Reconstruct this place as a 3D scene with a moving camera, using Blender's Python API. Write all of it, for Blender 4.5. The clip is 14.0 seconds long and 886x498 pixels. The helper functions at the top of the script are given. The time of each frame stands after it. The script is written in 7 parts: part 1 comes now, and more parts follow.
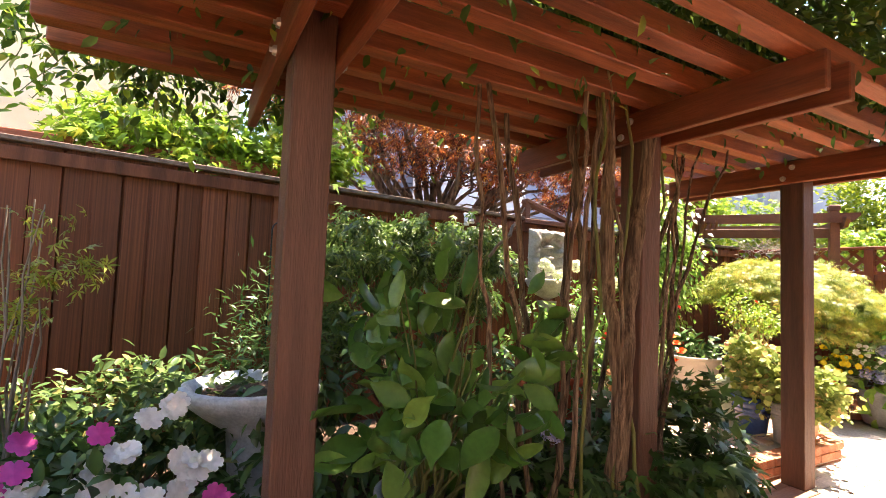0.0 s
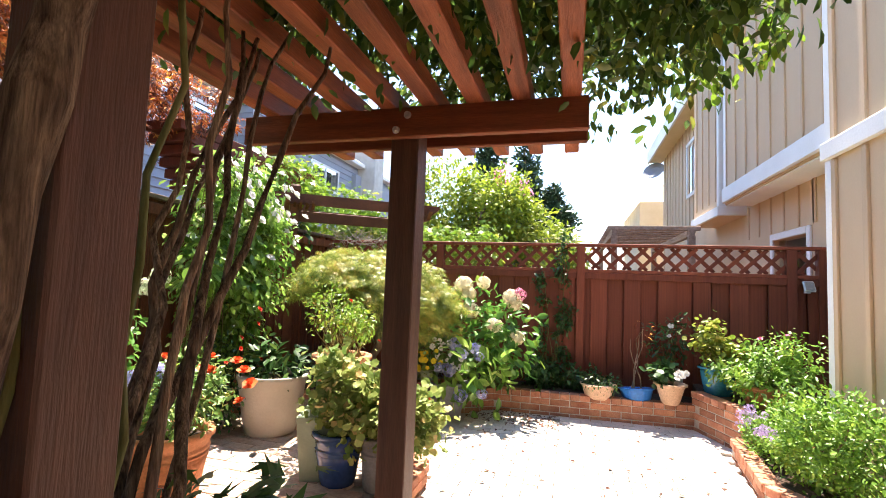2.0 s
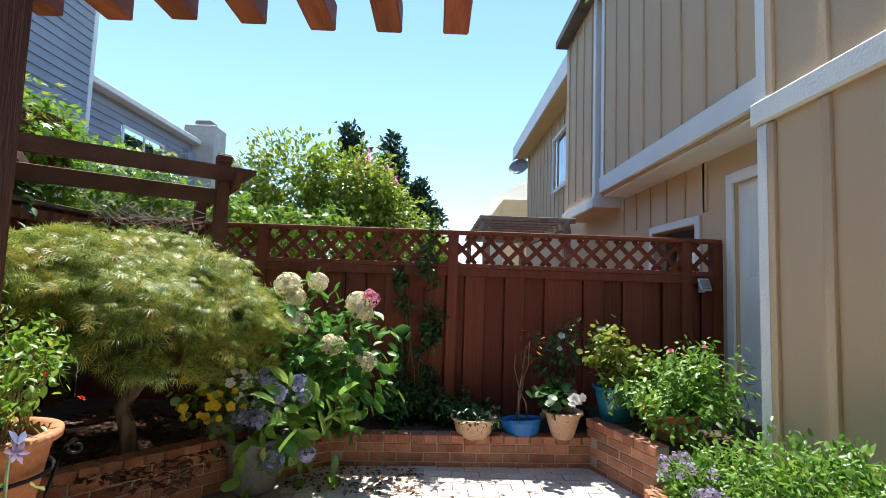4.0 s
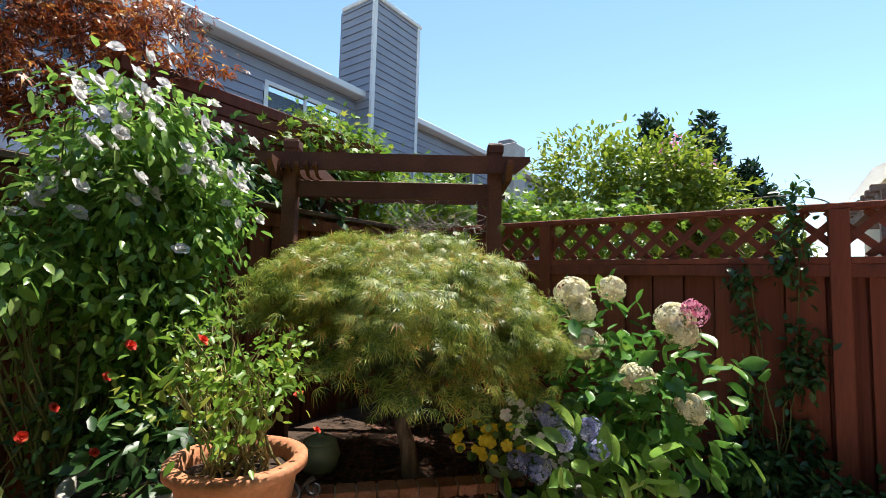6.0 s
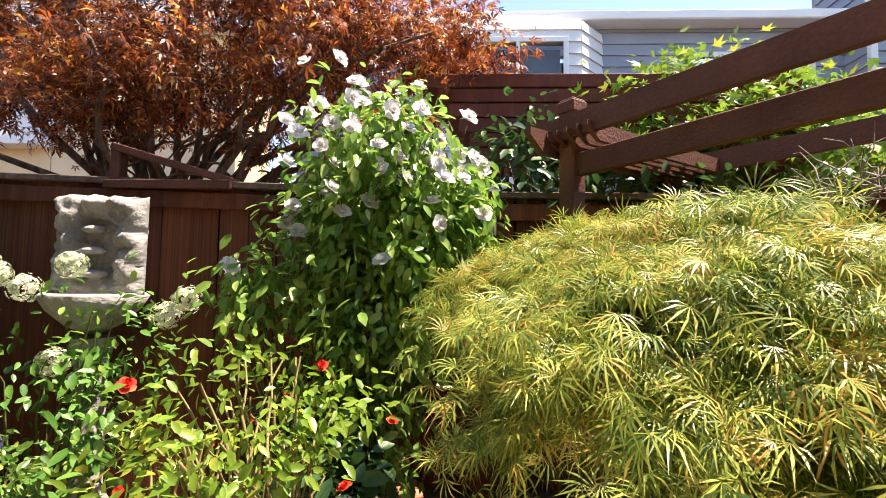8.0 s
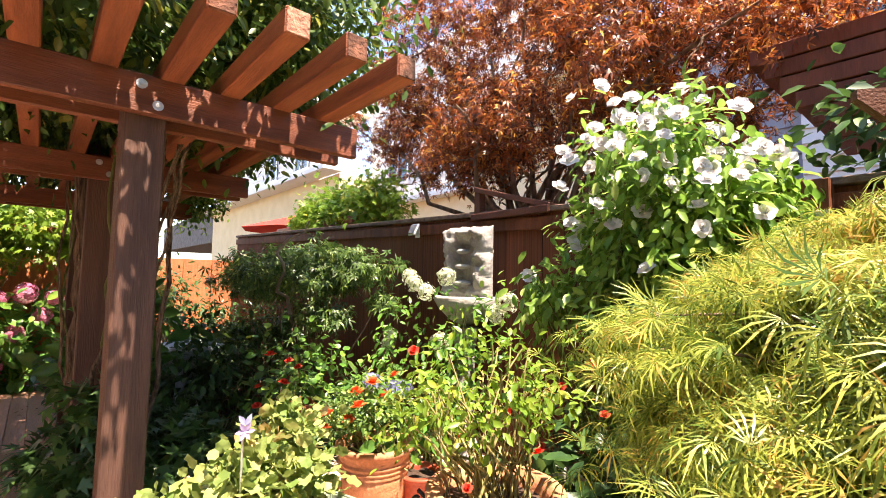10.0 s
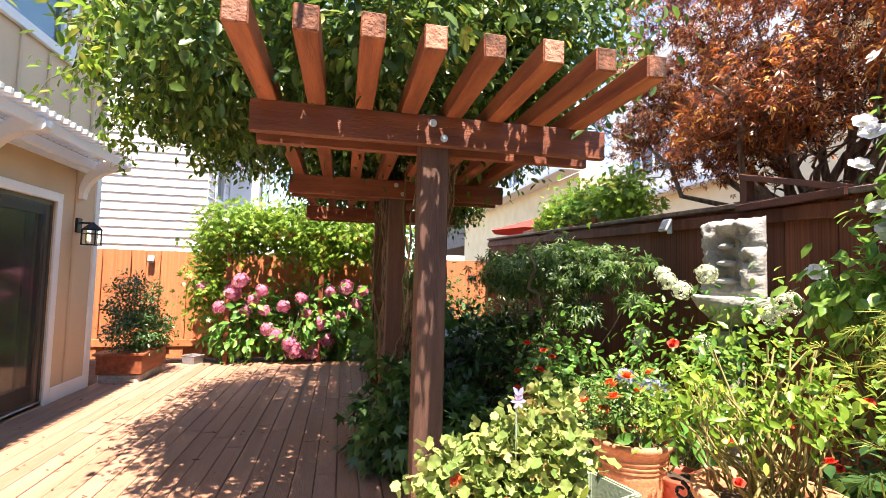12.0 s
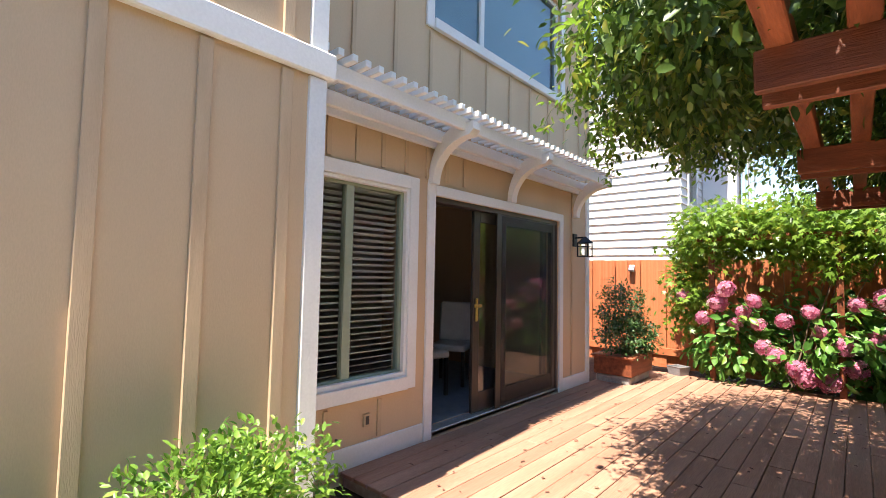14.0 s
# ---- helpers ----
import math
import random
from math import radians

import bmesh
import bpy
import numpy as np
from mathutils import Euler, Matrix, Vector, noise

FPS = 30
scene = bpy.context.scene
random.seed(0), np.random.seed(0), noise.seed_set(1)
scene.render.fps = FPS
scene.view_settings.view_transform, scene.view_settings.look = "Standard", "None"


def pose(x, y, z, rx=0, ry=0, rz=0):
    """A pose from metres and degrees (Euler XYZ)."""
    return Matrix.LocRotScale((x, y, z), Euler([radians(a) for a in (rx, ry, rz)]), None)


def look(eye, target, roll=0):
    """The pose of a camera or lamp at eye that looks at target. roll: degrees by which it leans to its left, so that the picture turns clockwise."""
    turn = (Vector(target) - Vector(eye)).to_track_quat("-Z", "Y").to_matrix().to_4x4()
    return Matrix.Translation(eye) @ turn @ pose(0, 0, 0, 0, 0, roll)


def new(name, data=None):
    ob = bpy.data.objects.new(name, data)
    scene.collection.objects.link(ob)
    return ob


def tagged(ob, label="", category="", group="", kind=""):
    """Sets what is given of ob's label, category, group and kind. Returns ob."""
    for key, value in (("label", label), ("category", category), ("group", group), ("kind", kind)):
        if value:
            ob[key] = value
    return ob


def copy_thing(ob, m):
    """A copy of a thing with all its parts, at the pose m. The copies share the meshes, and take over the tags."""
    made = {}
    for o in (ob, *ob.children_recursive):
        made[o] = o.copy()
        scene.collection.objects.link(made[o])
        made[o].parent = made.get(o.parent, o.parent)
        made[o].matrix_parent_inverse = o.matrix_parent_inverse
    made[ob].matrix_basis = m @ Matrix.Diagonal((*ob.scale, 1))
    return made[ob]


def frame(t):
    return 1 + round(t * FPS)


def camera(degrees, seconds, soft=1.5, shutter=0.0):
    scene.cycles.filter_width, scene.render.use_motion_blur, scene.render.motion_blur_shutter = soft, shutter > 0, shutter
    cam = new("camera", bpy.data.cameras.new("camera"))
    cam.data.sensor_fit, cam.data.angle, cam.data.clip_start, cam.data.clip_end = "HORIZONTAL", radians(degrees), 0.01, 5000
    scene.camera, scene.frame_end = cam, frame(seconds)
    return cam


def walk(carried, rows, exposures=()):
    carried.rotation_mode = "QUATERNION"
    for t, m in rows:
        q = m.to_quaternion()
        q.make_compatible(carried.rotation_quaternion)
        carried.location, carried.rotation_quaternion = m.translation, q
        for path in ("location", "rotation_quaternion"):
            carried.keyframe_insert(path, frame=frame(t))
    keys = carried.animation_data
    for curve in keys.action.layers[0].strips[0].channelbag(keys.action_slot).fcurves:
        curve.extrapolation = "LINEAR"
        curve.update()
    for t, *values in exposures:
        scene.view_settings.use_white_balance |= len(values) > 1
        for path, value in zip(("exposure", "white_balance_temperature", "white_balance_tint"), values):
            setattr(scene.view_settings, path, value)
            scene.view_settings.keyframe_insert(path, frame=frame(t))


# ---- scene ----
cam = camera(87.2, 14.0, 0.9)
PATH = [
    (0.0, 1.615, -3.610, 1.285, 93.30, -2.25, 61.3),
    (0.5, 1.375, -3.290, 1.290, 93.85, -2.20, 49.7),
    (1.0, 1.080, -2.880, 1.290, 94.15, -2.25, 35.3),
    (1.5, 0.925, -2.514, 1.305, 94.25, -2.27, 23.8),
    (2.0, 0.790, -2.140, 1.313, 94.15, -2.27, 15.4),
    (2.5, 0.770, -1.756, 1.311, 94.20, -2.23, 7.9),
    (2.7, 0.775, -1.600, 1.312, 94.25, -2.18, 5.8),
    (3.4, 0.760, -1.100, 1.325, 94.35, -2.05, 0.5),
    (4.1, 0.735, -0.600, 1.340, 94.45, -1.95, -1.0),
    (4.8, 0.716, -0.190, 1.348, 94.46, -1.93, 5.2),
    (5.0, 0.708, -0.115, 1.346, 94.45, -1.88, 10.0),
    (5.7, 0.655, 0.045, 1.330, 94.42, -1.75, 28.0),
    (6.0, 0.605, 0.170, 1.333, 94.35, -1.42, 35.5),
    (6.5, 0.490, 0.520, 1.352, 94.00, -1.14, 48.4),
    (7.0, 0.404, 0.910, 1.362, 93.80, -0.92, 63.2),
    (7.2, 0.375, 1.040, 1.367, 93.75, -0.90, 68.8),
    (7.9, 0.260, 1.480, 1.385, 93.80, -0.90, 89.5),
    (8.6, 0.160, 1.790, 1.397, 93.90, -0.92, 108.0),
    (9.3, 0.135, 1.935, 1.400, 94.05, -0.93, 124.4),
    (9.5, 0.158, 1.980, 1.396, 94.15, -1.00, 129.2),
    (10.0, 0.270, 2.110, 1.393, 94.08, -1.08, 139.0),
    (10.5, 0.340, 2.220, 1.379, 94.04, -1.24, 147.2),
    (11.0, 0.366, 2.256, 1.368, 94.00, -1.46, 154.4),
    (11.5, 0.391, 2.272, 1.366, 93.72, -1.52, 160.6),
    (12.0, 0.417, 2.262, 1.370, 93.45, -1.45, 167.9),
    (12.5, 0.445, 2.238, 1.364, 93.42, -1.35, 178.2),
    (13.0, 0.484, 2.165, 1.353, 93.40, -1.02, 190.3),
    (13.5, 0.550, 2.045, 1.352, 93.25, -1.08, 204.2),
    (14.0, 0.600, 1.985, 1.346, 93.34, -1.09, 221.6),
]
EXPOSURES = [(0.0, 2.85, 8500, 20), (0.5, 3.05, 8400, 18), (1.0, 2.75, 7900, 15), (2.0, 2.15, 7250, 14), (2.7, 1.85, 7000, 11), (4.8, 0.8, 6300, 2), (5.6, 0.8, 6450, 3), (6.5, 1.15, 7000, 12), (7.2, 1.4, 7300, 17), (9.3, 1.87, 8200, 20), (11.0, 2.08, 7900, 19), (12.5, 1.97, 7300, 15), (13.2, 1.93, 7250, 15), (14.0, 1.7, 7150, 13)]
walk(cam, [(t, pose(*row)) for t, *row in PATH], EXPOSURES)

# ---- light ----
SUN = Vector((-0.025, 0.42, 1.0)).normalized()
world = bpy.data.worlds.new("sky")
scene.world = world
world.use_nodes = True
wn = world.node_tree.nodes
sky = wn.new("ShaderNodeTexSky")
sky.sky_type, sky.sun_disc = "NISHITA", False
sky.sun_elevation = math.asin(SUN.z)
sky.sun_rotation = math.atan2(SUN.x, SUN.y)
sky.air_density, sky.dust_density, sky.ozone_density = 1.0, 0.0, 4.0
world.node_tree.links.new(sky.outputs[0], wn["Background"].inputs[0])
wn["Background"].inputs[1].default_value = 0.15
sun_data = bpy.data.lights.new("sun", "SUN")
sun_data.energy, sun_data.angle, sun_data.color = 5.0, radians(0.55), (1.0, 0.95, 0.87)
sun = new("sun", sun_data)
sun.matrix_world = look(SUN * 30, (0, 0, 0))


# ---- materials ----
def nodes_of(name):
    m = bpy.data.materials.new(name)
    m.use_nodes = True
    t = m.node_tree
    return m, t, t.nodes, t.links, t.nodes["Principled BSDF"]


def stain(name, c1, c2, rough=0.7, scale=3.0, stretch=(1, 1, 1), bump=0.3, fine=60.0, rand=0.25, metal=0.0, island=False, spec=0.35, grain=(0.78, 1.14)):
    """A painted or natural surface: two colours mixed by large noise, shaded by fine grain, with relief."""
    m, t, n, l, b = nodes_of(name)
    co = n.new("ShaderNodeTexCoord")
    mp = n.new("ShaderNodeMapping")
    mp.inputs["Scale"].default_value = stretch
    info = n.new("ShaderNodeObjectInfo")
    geo = n.new("ShaderNodeNewGeometry")
    rnd = geo.outputs["Random Per Island"] if island else info.outputs["Random"]
    off = n.new("ShaderNodeVectorMath")
    off.operation = "MULTIPLY_ADD"
    comb = n.new("ShaderNodeCombineXYZ")
    for i in range(3):
        l.new(rnd, comb.inputs[i])
    off.inputs[1].default_value = (13.7, 7.3, 9.1)
    l.new(comb.outputs[0], off.inputs[0])
    l.new(co.outputs["Object"], off.inputs[2])
    l.new(off.outputs[0], mp.inputs["Vector"])
    big, small = n.new("ShaderNodeTexNoise"), n.new("ShaderNodeTexNoise")
    big.inputs["Scale"].default_value, big.inputs["Detail"].default_value = scale, 5
    small.inputs["Scale"].default_value, small.inputs["Detail"].default_value = fine, 4
    l.new(mp.outputs[0], big.inputs["Vector"])
    l.new(mp.outputs[0], small.inputs["Vector"])
    ramp = n.new("ShaderNodeValToRGB")
    ramp.color_ramp.elements[0].position, ramp.color_ramp.elements[1].position = 0.32, 0.68
    ramp.color_ramp.elements[0].color, ramp.color_ramp.elements[1].color = (*c1, 1), (*c2, 1)
    l.new(big.outputs["Fac"], ramp.inputs["Fac"])
    var = n.new("ShaderNodeMapRange")
    var.inputs["To Min"].default_value, var.inputs["To Max"].default_value = 1 - rand, 1 + rand
    l.new(rnd, var.inputs["Value"])
    gr = n.new("ShaderNodeMapRange")
    gr.inputs["From Min"].default_value, gr.inputs["From Max"].default_value = 0.25, 0.75
    gr.inputs["To Min"].default_value, gr.inputs["To Max"].default_value = grain
    l.new(small.outputs["Fac"], gr.inputs["Value"])
    mul = n.new("ShaderNodeMath")
    mul.operation = "MULTIPLY"
    l.new(var.outputs[0], mul.inputs[0])
    l.new(gr.outputs[0], mul.inputs[1])
    mix = n.new("ShaderNodeVectorMath")
    mix.operation = "SCALE"
    l.new(ramp.outputs["Color"], mix.inputs[0])
    l.new(mul.outputs[0], mix.inputs["Scale"])
    l.new(mix.outputs[0], b.inputs["Base Color"])
    b.inputs["Roughness"].default_value, b.inputs["Metallic"].default_value = rough, metal
    b.inputs["Specular IOR Level"].default_value = spec
    bp = n.new("ShaderNodeBump")
    bp.inputs["Strength"].default_value, bp.inputs["Distance"].default_value = bump, 0.01
    l.new(small.outputs["Fac"], bp.inputs["Height"])
    l.new(bp.outputs[0], b.inputs["Normal"])
    return m


def leafy(name, c1, c2, c3=None, through_light=0.35, rough=0.4):
    """Leaves: a colour for each leaf between c1 and c2 (few c3), with light that comes through."""
    m, t, n, l, b = nodes_of(name)
    geo = n.new("ShaderNodeNewGeometry")
    ramp = n.new("ShaderNodeValToRGB")
    e = ramp.color_ramp.elements
    e[0].position, e[0].color = 0.0, (*c1, 1)
    e[1].position, e[1].color = 0.85, (*c2, 1)
    if c3:
        x = e.new(1.0)
        x.color = (*c3, 1)
    co = n.new("ShaderNodeTexCoord")
    ns = n.new("ShaderNodeTexNoise")
    ns.inputs["Scale"].default_value, ns.inputs["Detail"].default_value = 45, 3
    l.new(co.outputs["Object"], ns.inputs["Vector"])
    mr = n.new("ShaderNodeMapRange")
    mr.inputs["To Min"].default_value, mr.inputs["To Max"].default_value = 0.7, 1.3
    l.new(ns.outputs["Fac"], mr.inputs["Value"])
    bough = n.new("ShaderNodeTexNoise")
    bough.inputs["Scale"].default_value, bough.inputs["Detail"].default_value = 5.5, 2
    l.new(co.outputs["Object"], bough.inputs["Vector"])
    age = n.new("ShaderNodeMapRange")
    age.inputs["From Min"].default_value, age.inputs["From Max"].default_value = 0.3, 0.7
    age.inputs["To Min"].default_value, age.inputs["To Max"].default_value = -0.28, 0.28
    l.new(bough.outputs["Fac"], age.inputs["Value"])
    tone = n.new("ShaderNodeMath")
    tone.operation, tone.use_clamp = "ADD", True
    l.new(geo.outputs["Random Per Island"], tone.inputs[0])
    l.new(age.outputs[0], tone.inputs[1])
    l.new(tone.outputs[0], ramp.inputs["Fac"])
    sc = n.new("ShaderNodeVectorMath")
    sc.operation = "SCALE"
    l.new(ramp.outputs["Color"], sc.inputs[0])
    l.new(mr.outputs[0], sc.inputs["Scale"])
    l.new(sc.outputs[0], b.inputs["Base Color"])
    b.inputs["Roughness"].default_value = rough
    b.inputs["Specular IOR Level"].default_value = 0.5 if rough < 0.55 else 0.3
    tr = n.new("ShaderNodeBsdfTranslucent")
    l.new(sc.outputs[0], tr.inputs["Color"])
    ms = n.new("ShaderNodeMixShader")
    ms.inputs[0].default_value = through_light
    l.new(b.outputs[0], ms.inputs[1])
    l.new(tr.outputs[0], ms.inputs[2])
    l.new(ms.outputs[0], n["Material Output"].inputs["Surface"])
    return m


def glassy(name, tint=(0.9, 0.95, 0.95), rough=0.0):
    m, t, n, l, b = nodes_of(name)
    b.inputs["Base Color"].default_value = (*tint, 1)
    b.inputs["Roughness"].default_value, b.inputs["Transmission Weight"].default_value, b.inputs["IOR"].default_value = rough, 1.0, 1.45
    return m


REDWOOD = stain("redwood_stain", (0.165, 0.05, 0.026), (0.26, 0.085, 0.042), 0.6, 1.6, (3, 3, 0.6), 0.5, 40, 0.16)
BEAM = stain("beam_stain", (0.14, 0.038, 0.019), (0.26, 0.074, 0.034), 0.55, 2.2, (0.8, 9, 9), 0.35, 22, 0.14)
RAFTER = stain("rafter_stain", (0.16, 0.044, 0.021), (0.34, 0.1, 0.044), 0.55, 2.4, (9, 0.8, 9), 0.35, 22, 0.2)
POSTW = stain("post_stain", (0.085, 0.042, 0.032), (0.14, 0.068, 0.048), 0.6, 2.4, (9, 9, 0.7), 0.4, 22, 0.12)
FENCE = stain("fence_stain", (0.1, 0.034, 0.018), (0.215, 0.07, 0.034), 0.7, 1.8, (9, 9, 0.7), 0.4, 22, 0.28, spec=0.2)
CAPWOOD = stain("weathered_cap", (0.12, 0.075, 0.055), (0.24, 0.17, 0.13), 0.85, 5, (4, 0.6, 4), 0.7, 60, 0.15)
END_DARK = stain("weathered_end_grain", (0.035, 0.02, 0.016), (0.3, 0.12, 0.07), 0.9, 16, (1, 1, 1), 0.9, 70, 0.3)
END_PALE = stain("pale_end_grain", (0.3, 0.12, 0.075), (0.5, 0.24, 0.16), 0.85, 22, (1, 1, 1), 0.9, 70, 0.25)
FENCE_RED = stain("red_fence_stain", (0.15, 0.036, 0.02), (0.215, 0.054, 0.029), 0.65, 1.6, (9, 9, 0.6), 0.35, 22, 0.18)
FENCE_ORANGE = stain("orange_fence_stain", (0.50, 0.15, 0.06), (0.60, 0.2, 0.085), 0.65, 1.4, (4, 4, 0.5), 0.4, 35, 0.1)
GREYWOOD = stain("weathered_wood", (0.26, 0.19, 0.14), (0.38, 0.3, 0.24), 0.85, 5, (4, 0.6, 4), 0.7, 60, 0.15)
DARKWOOD = stain("dark_arbor_stain", (0.10, 0.034, 0.02), (0.16, 0.058, 0.032), 0.65, 2.0, (2, 2, 2), 0.5, 40, 0.14)
DECK = stain("deck_boards", (0.29, 0.145, 0.095), (0.40, 0.225, 0.155), 0.75, 1.6, (4, 0.6, 4), 0.3, 40, 0.09)
BRICK = stain("brick", (0.36, 0.13, 0.075), (0.5, 0.24, 0.15), 0.9, 9, (1, 1, 1), 0.8, 70, 0.28)
PAVER = stain("paver", (0.54, 0.46, 0.40), (0.66, 0.59, 0.53), 0.9, 4, (1, 1, 1), 0.4, 60, 0.08)
MORTAR = stain("mortar", (0.46, 0.41, 0.36), (0.56, 0.51, 0.46), 0.95, 12, (1, 1, 1), 0.8, 90, 0.05)
# paler than BRICK: the terrace's sunlit look is put into the colour
TERRACE = stain("sunlit_tone_terrace_brick", (0.46, 0.31, 0.24), (0.6, 0.46, 0.38), 0.9, 6, (1, 1, 1), 0.6, 60, 0.14)
SOIL = stain("soil", (0.045, 0.028, 0.02), (0.09, 0.055, 0.038), 0.95, 9, (1, 1, 1), 1.0, 50, 0.1)
BARKCHIP = stain("bark_chips", (0.10, 0.042, 0.03), (0.22, 0.10, 0.07), 0.95, 30, (1, 1, 1), 1.0, 90, 0.3, island=True)
TAN = stain("tan_siding", (0.6, 0.43, 0.275), (0.66, 0.485, 0.315), 0.8, 0.9, (2, 2, 0.6), 0.12, 130, 0.02, grain=(0.95, 1.03))
TAN_BATTEN = stain("tan_batten", (0.54, 0.385, 0.245), (0.63, 0.46, 0.30), 0.8, 2.5, (5, 5, 0.7), 0.3, 60, 0.04, grain=(0.95, 1.03))
WHITE = stain("white_trim", (0.76, 0.755, 0.73), (0.83, 0.825, 0.80), 0.6, 2.2, (1, 1, 1), 0.2, 60, 0.03, grain=(0.95, 1.03))
LAP_WHITE = stain("white_lap", (0.68, 0.67, 0.65), (0.75, 0.74, 0.71), 0.7, 1.2, (1, 1, 1), 0.15, 60, 0.02, grain=(0.95, 1.03))
LAP_GREY = stain("grey_lap", (0.27, 0.29, 0.34), (0.32, 0.34, 0.39), 0.7, 1.2, (1, 1, 1), 0.15, 60, 0.03, grain=(0.95, 1.03))
CREAM = stain("cream_stucco", (0.72, 0.57, 0.34), (0.8, 0.65, 0.42), 0.85, 2, (1, 1, 1), 0.3, 90, 0.03, grain=(0.95, 1.03))
ROOF = stain("roof_shingle", (0.11, 0.10, 0.10), (0.2, 0.18, 0.17), 0.9, 4, (1, 1, 1), 0.6, 60, 0.1)
BRONZE = stain("dark_bronze_frame", (0.035, 0.028, 0.024), (0.06, 0.048, 0.04), 0.4, 3, (1, 1, 1), 0.1, 60, 0.05, spec=0.5)
IRON = stain("black_iron", (0.018, 0.018, 0.02), (0.035, 0.035, 0.04), 0.45, 9, (1, 1, 1), 0.3, 80, 0.05, metal=0.6)
STEEL = stain("galvanised_steel", (0.55, 0.56, 0.57), (0.7, 0.71, 0.72), 0.4, 12, (1, 1, 1), 0.2, 60, 0.05, metal=0.8)
BRASS = stain("brass", (0.6, 0.42, 0.14), (0.75, 0.55, 0.2), 0.3, 9, (1, 1, 1), 0.1, 60, 0.0, metal=0.9)
TERRA = stain("terracotta", (0.52, 0.20, 0.095), (0.64, 0.29, 0.16), 0.85, 6, (1, 1, 1), 0.35, 60, 0.1)
CLAY_PALE = stain("pale_clay", (0.58, 0.36, 0.24), (0.68, 0.46, 0.33), 0.85, 6, (1, 1, 1), 0.35, 60, 0.08)
TAUPE = stain("taupe_pot", (0.45, 0.41, 0.36), (0.54, 0.5, 0.45), 0.6, 4, (1, 1, 1), 0.2, 60, 0.05, grain=(0.95, 1.03))
GREY_POT = stain("grey_pot", (0.2, 0.2, 0.21), (0.28, 0.28, 0.29), 0.6, 4, (1, 1, 1), 0.2, 60, 0.05)
CELADON = stain("celadon_glaze", (0.21, 0.27, 0.19), (0.29, 0.35, 0.26), 0.35, 5, (1, 1, 1), 0.2, 60, 0.05, spec=0.5, grain=(0.95, 1.03))
BLUE_GLAZE = stain("blue_glaze", (0.018, 0.05, 0.16), (0.05, 0.10, 0.25), 0.2, 6, (1, 1, 1), 0.1, 40, 0.05, spec=0.6)
TURQ = stain("turquoise_glaze", (0.02, 0.16, 0.27), (0.04, 0.25, 0.36), 0.22, 6, (1, 1, 1), 0.1, 40, 0.05, spec=0.6)
BLUE_PLASTIC = stain("blue_plastic", (0.02, 0.15, 0.5), (0.03, 0.2, 0.6), 0.35, 6, (1, 1, 1), 0.05, 40, 0.02)
RED_POT = stain("red_pot", (0.35, 0.06, 0.035), (0.45, 0.09, 0.05), 0.45, 6, (1, 1, 1), 0.1, 40, 0.04)
CONCRETE = stain("cast_concrete", (0.27, 0.26, 0.25), (0.44, 0.43, 0.41), 0.9, 7, (1, 1, 1), 0.7, 55, 0.05)
PALE_STONE = stain("pale_blue_grey_stone", (0.4, 0.43, 0.46), (0.56, 0.59, 0.62), 0.85, 7, (1, 1, 1), 0.6, 55, 0.05)
BARK = stain("bark", (0.12, 0.078, 0.055), (0.34, 0.24, 0.17), 0.9, 8, (3, 3, 0.5), 1.0, 40, 0.2)
GREEN_STEM = stain("green_stem", (0.10, 0.13, 0.035), (0.19, 0.19, 0.07), 0.7, 8, (3, 3, 0.5), 0.4, 40, 0.2)
TWIG = stain("dead_twig", (0.2, 0.16, 0.13), (0.33, 0.28, 0.24), 0.9, 8, (1, 1, 1), 0.5, 40, 0.2)
RED_CLOTH = stain("red_canvas", (0.55, 0.03, 0.02), (0.65, 0.05, 0.03), 0.8, 5, (1, 1, 1), 0.2, 200, 0.03)
CARPET = stain("room_carpet", (0.2, 0.22, 0.25), (0.26, 0.28, 0.31), 0.95, 9, (1, 1, 1), 0.6, 200, 0.03)
ROOM = stain("room_paint", (0.45, 0.42, 0.38), (0.5, 0.47, 0.43), 0.9, 2, (1, 1, 1), 0.1, 60, 0.02, grain=(0.95, 1.03))
UPHOLSTERY = stain("cream_upholstery", (0.62, 0.57, 0.5), (0.7, 0.65, 0.58), 0.85, 6, (1, 1, 1), 0.3, 150, 0.03)
BLIND = stain("white_blind", (0.72, 0.72, 0.69), (0.79, 0.79, 0.76), 0.5, 6, (1, 1, 1), 0.1, 50, 0.02, grain=(0.95, 1.03))
SASH = stain("sage_sash", (0.27, 0.33, 0.24), (0.33, 0.39, 0.29), 0.55, 4, (1, 1, 1), 0.15, 60, 0.03, grain=(0.95, 1.03))
GLASS = glassy("window_glass")
# blue tint stands in for the sky's reflection in the upstairs panes
SKY_GLASS = glassy("sky_reflection_tint_glass", (0.42, 0.6, 0.66))


def gauze(name, colour, clear):
    """A fine insect screen: dark threads with gaps too small to see."""
    m, t, n, l, b = nodes_of(name)
    b.inputs["Base Color"].default_value, b.inputs["Roughness"].default_value = (*colour, 1), 0.7
    tp = n.new("ShaderNodeBsdfTransparent")
    ms = n.new("ShaderNodeMixShader")
    ms.inputs[0].default_value = clear
    l.new(b.outputs[0], ms.inputs[1])
    l.new(tp.outputs[0], ms.inputs[2])
    l.new(ms.outputs[0], n["Material Output"].inputs["Surface"])
    return m


SCREEN = gauze("insect_screen", (0.03, 0.028, 0.026), 0.72)

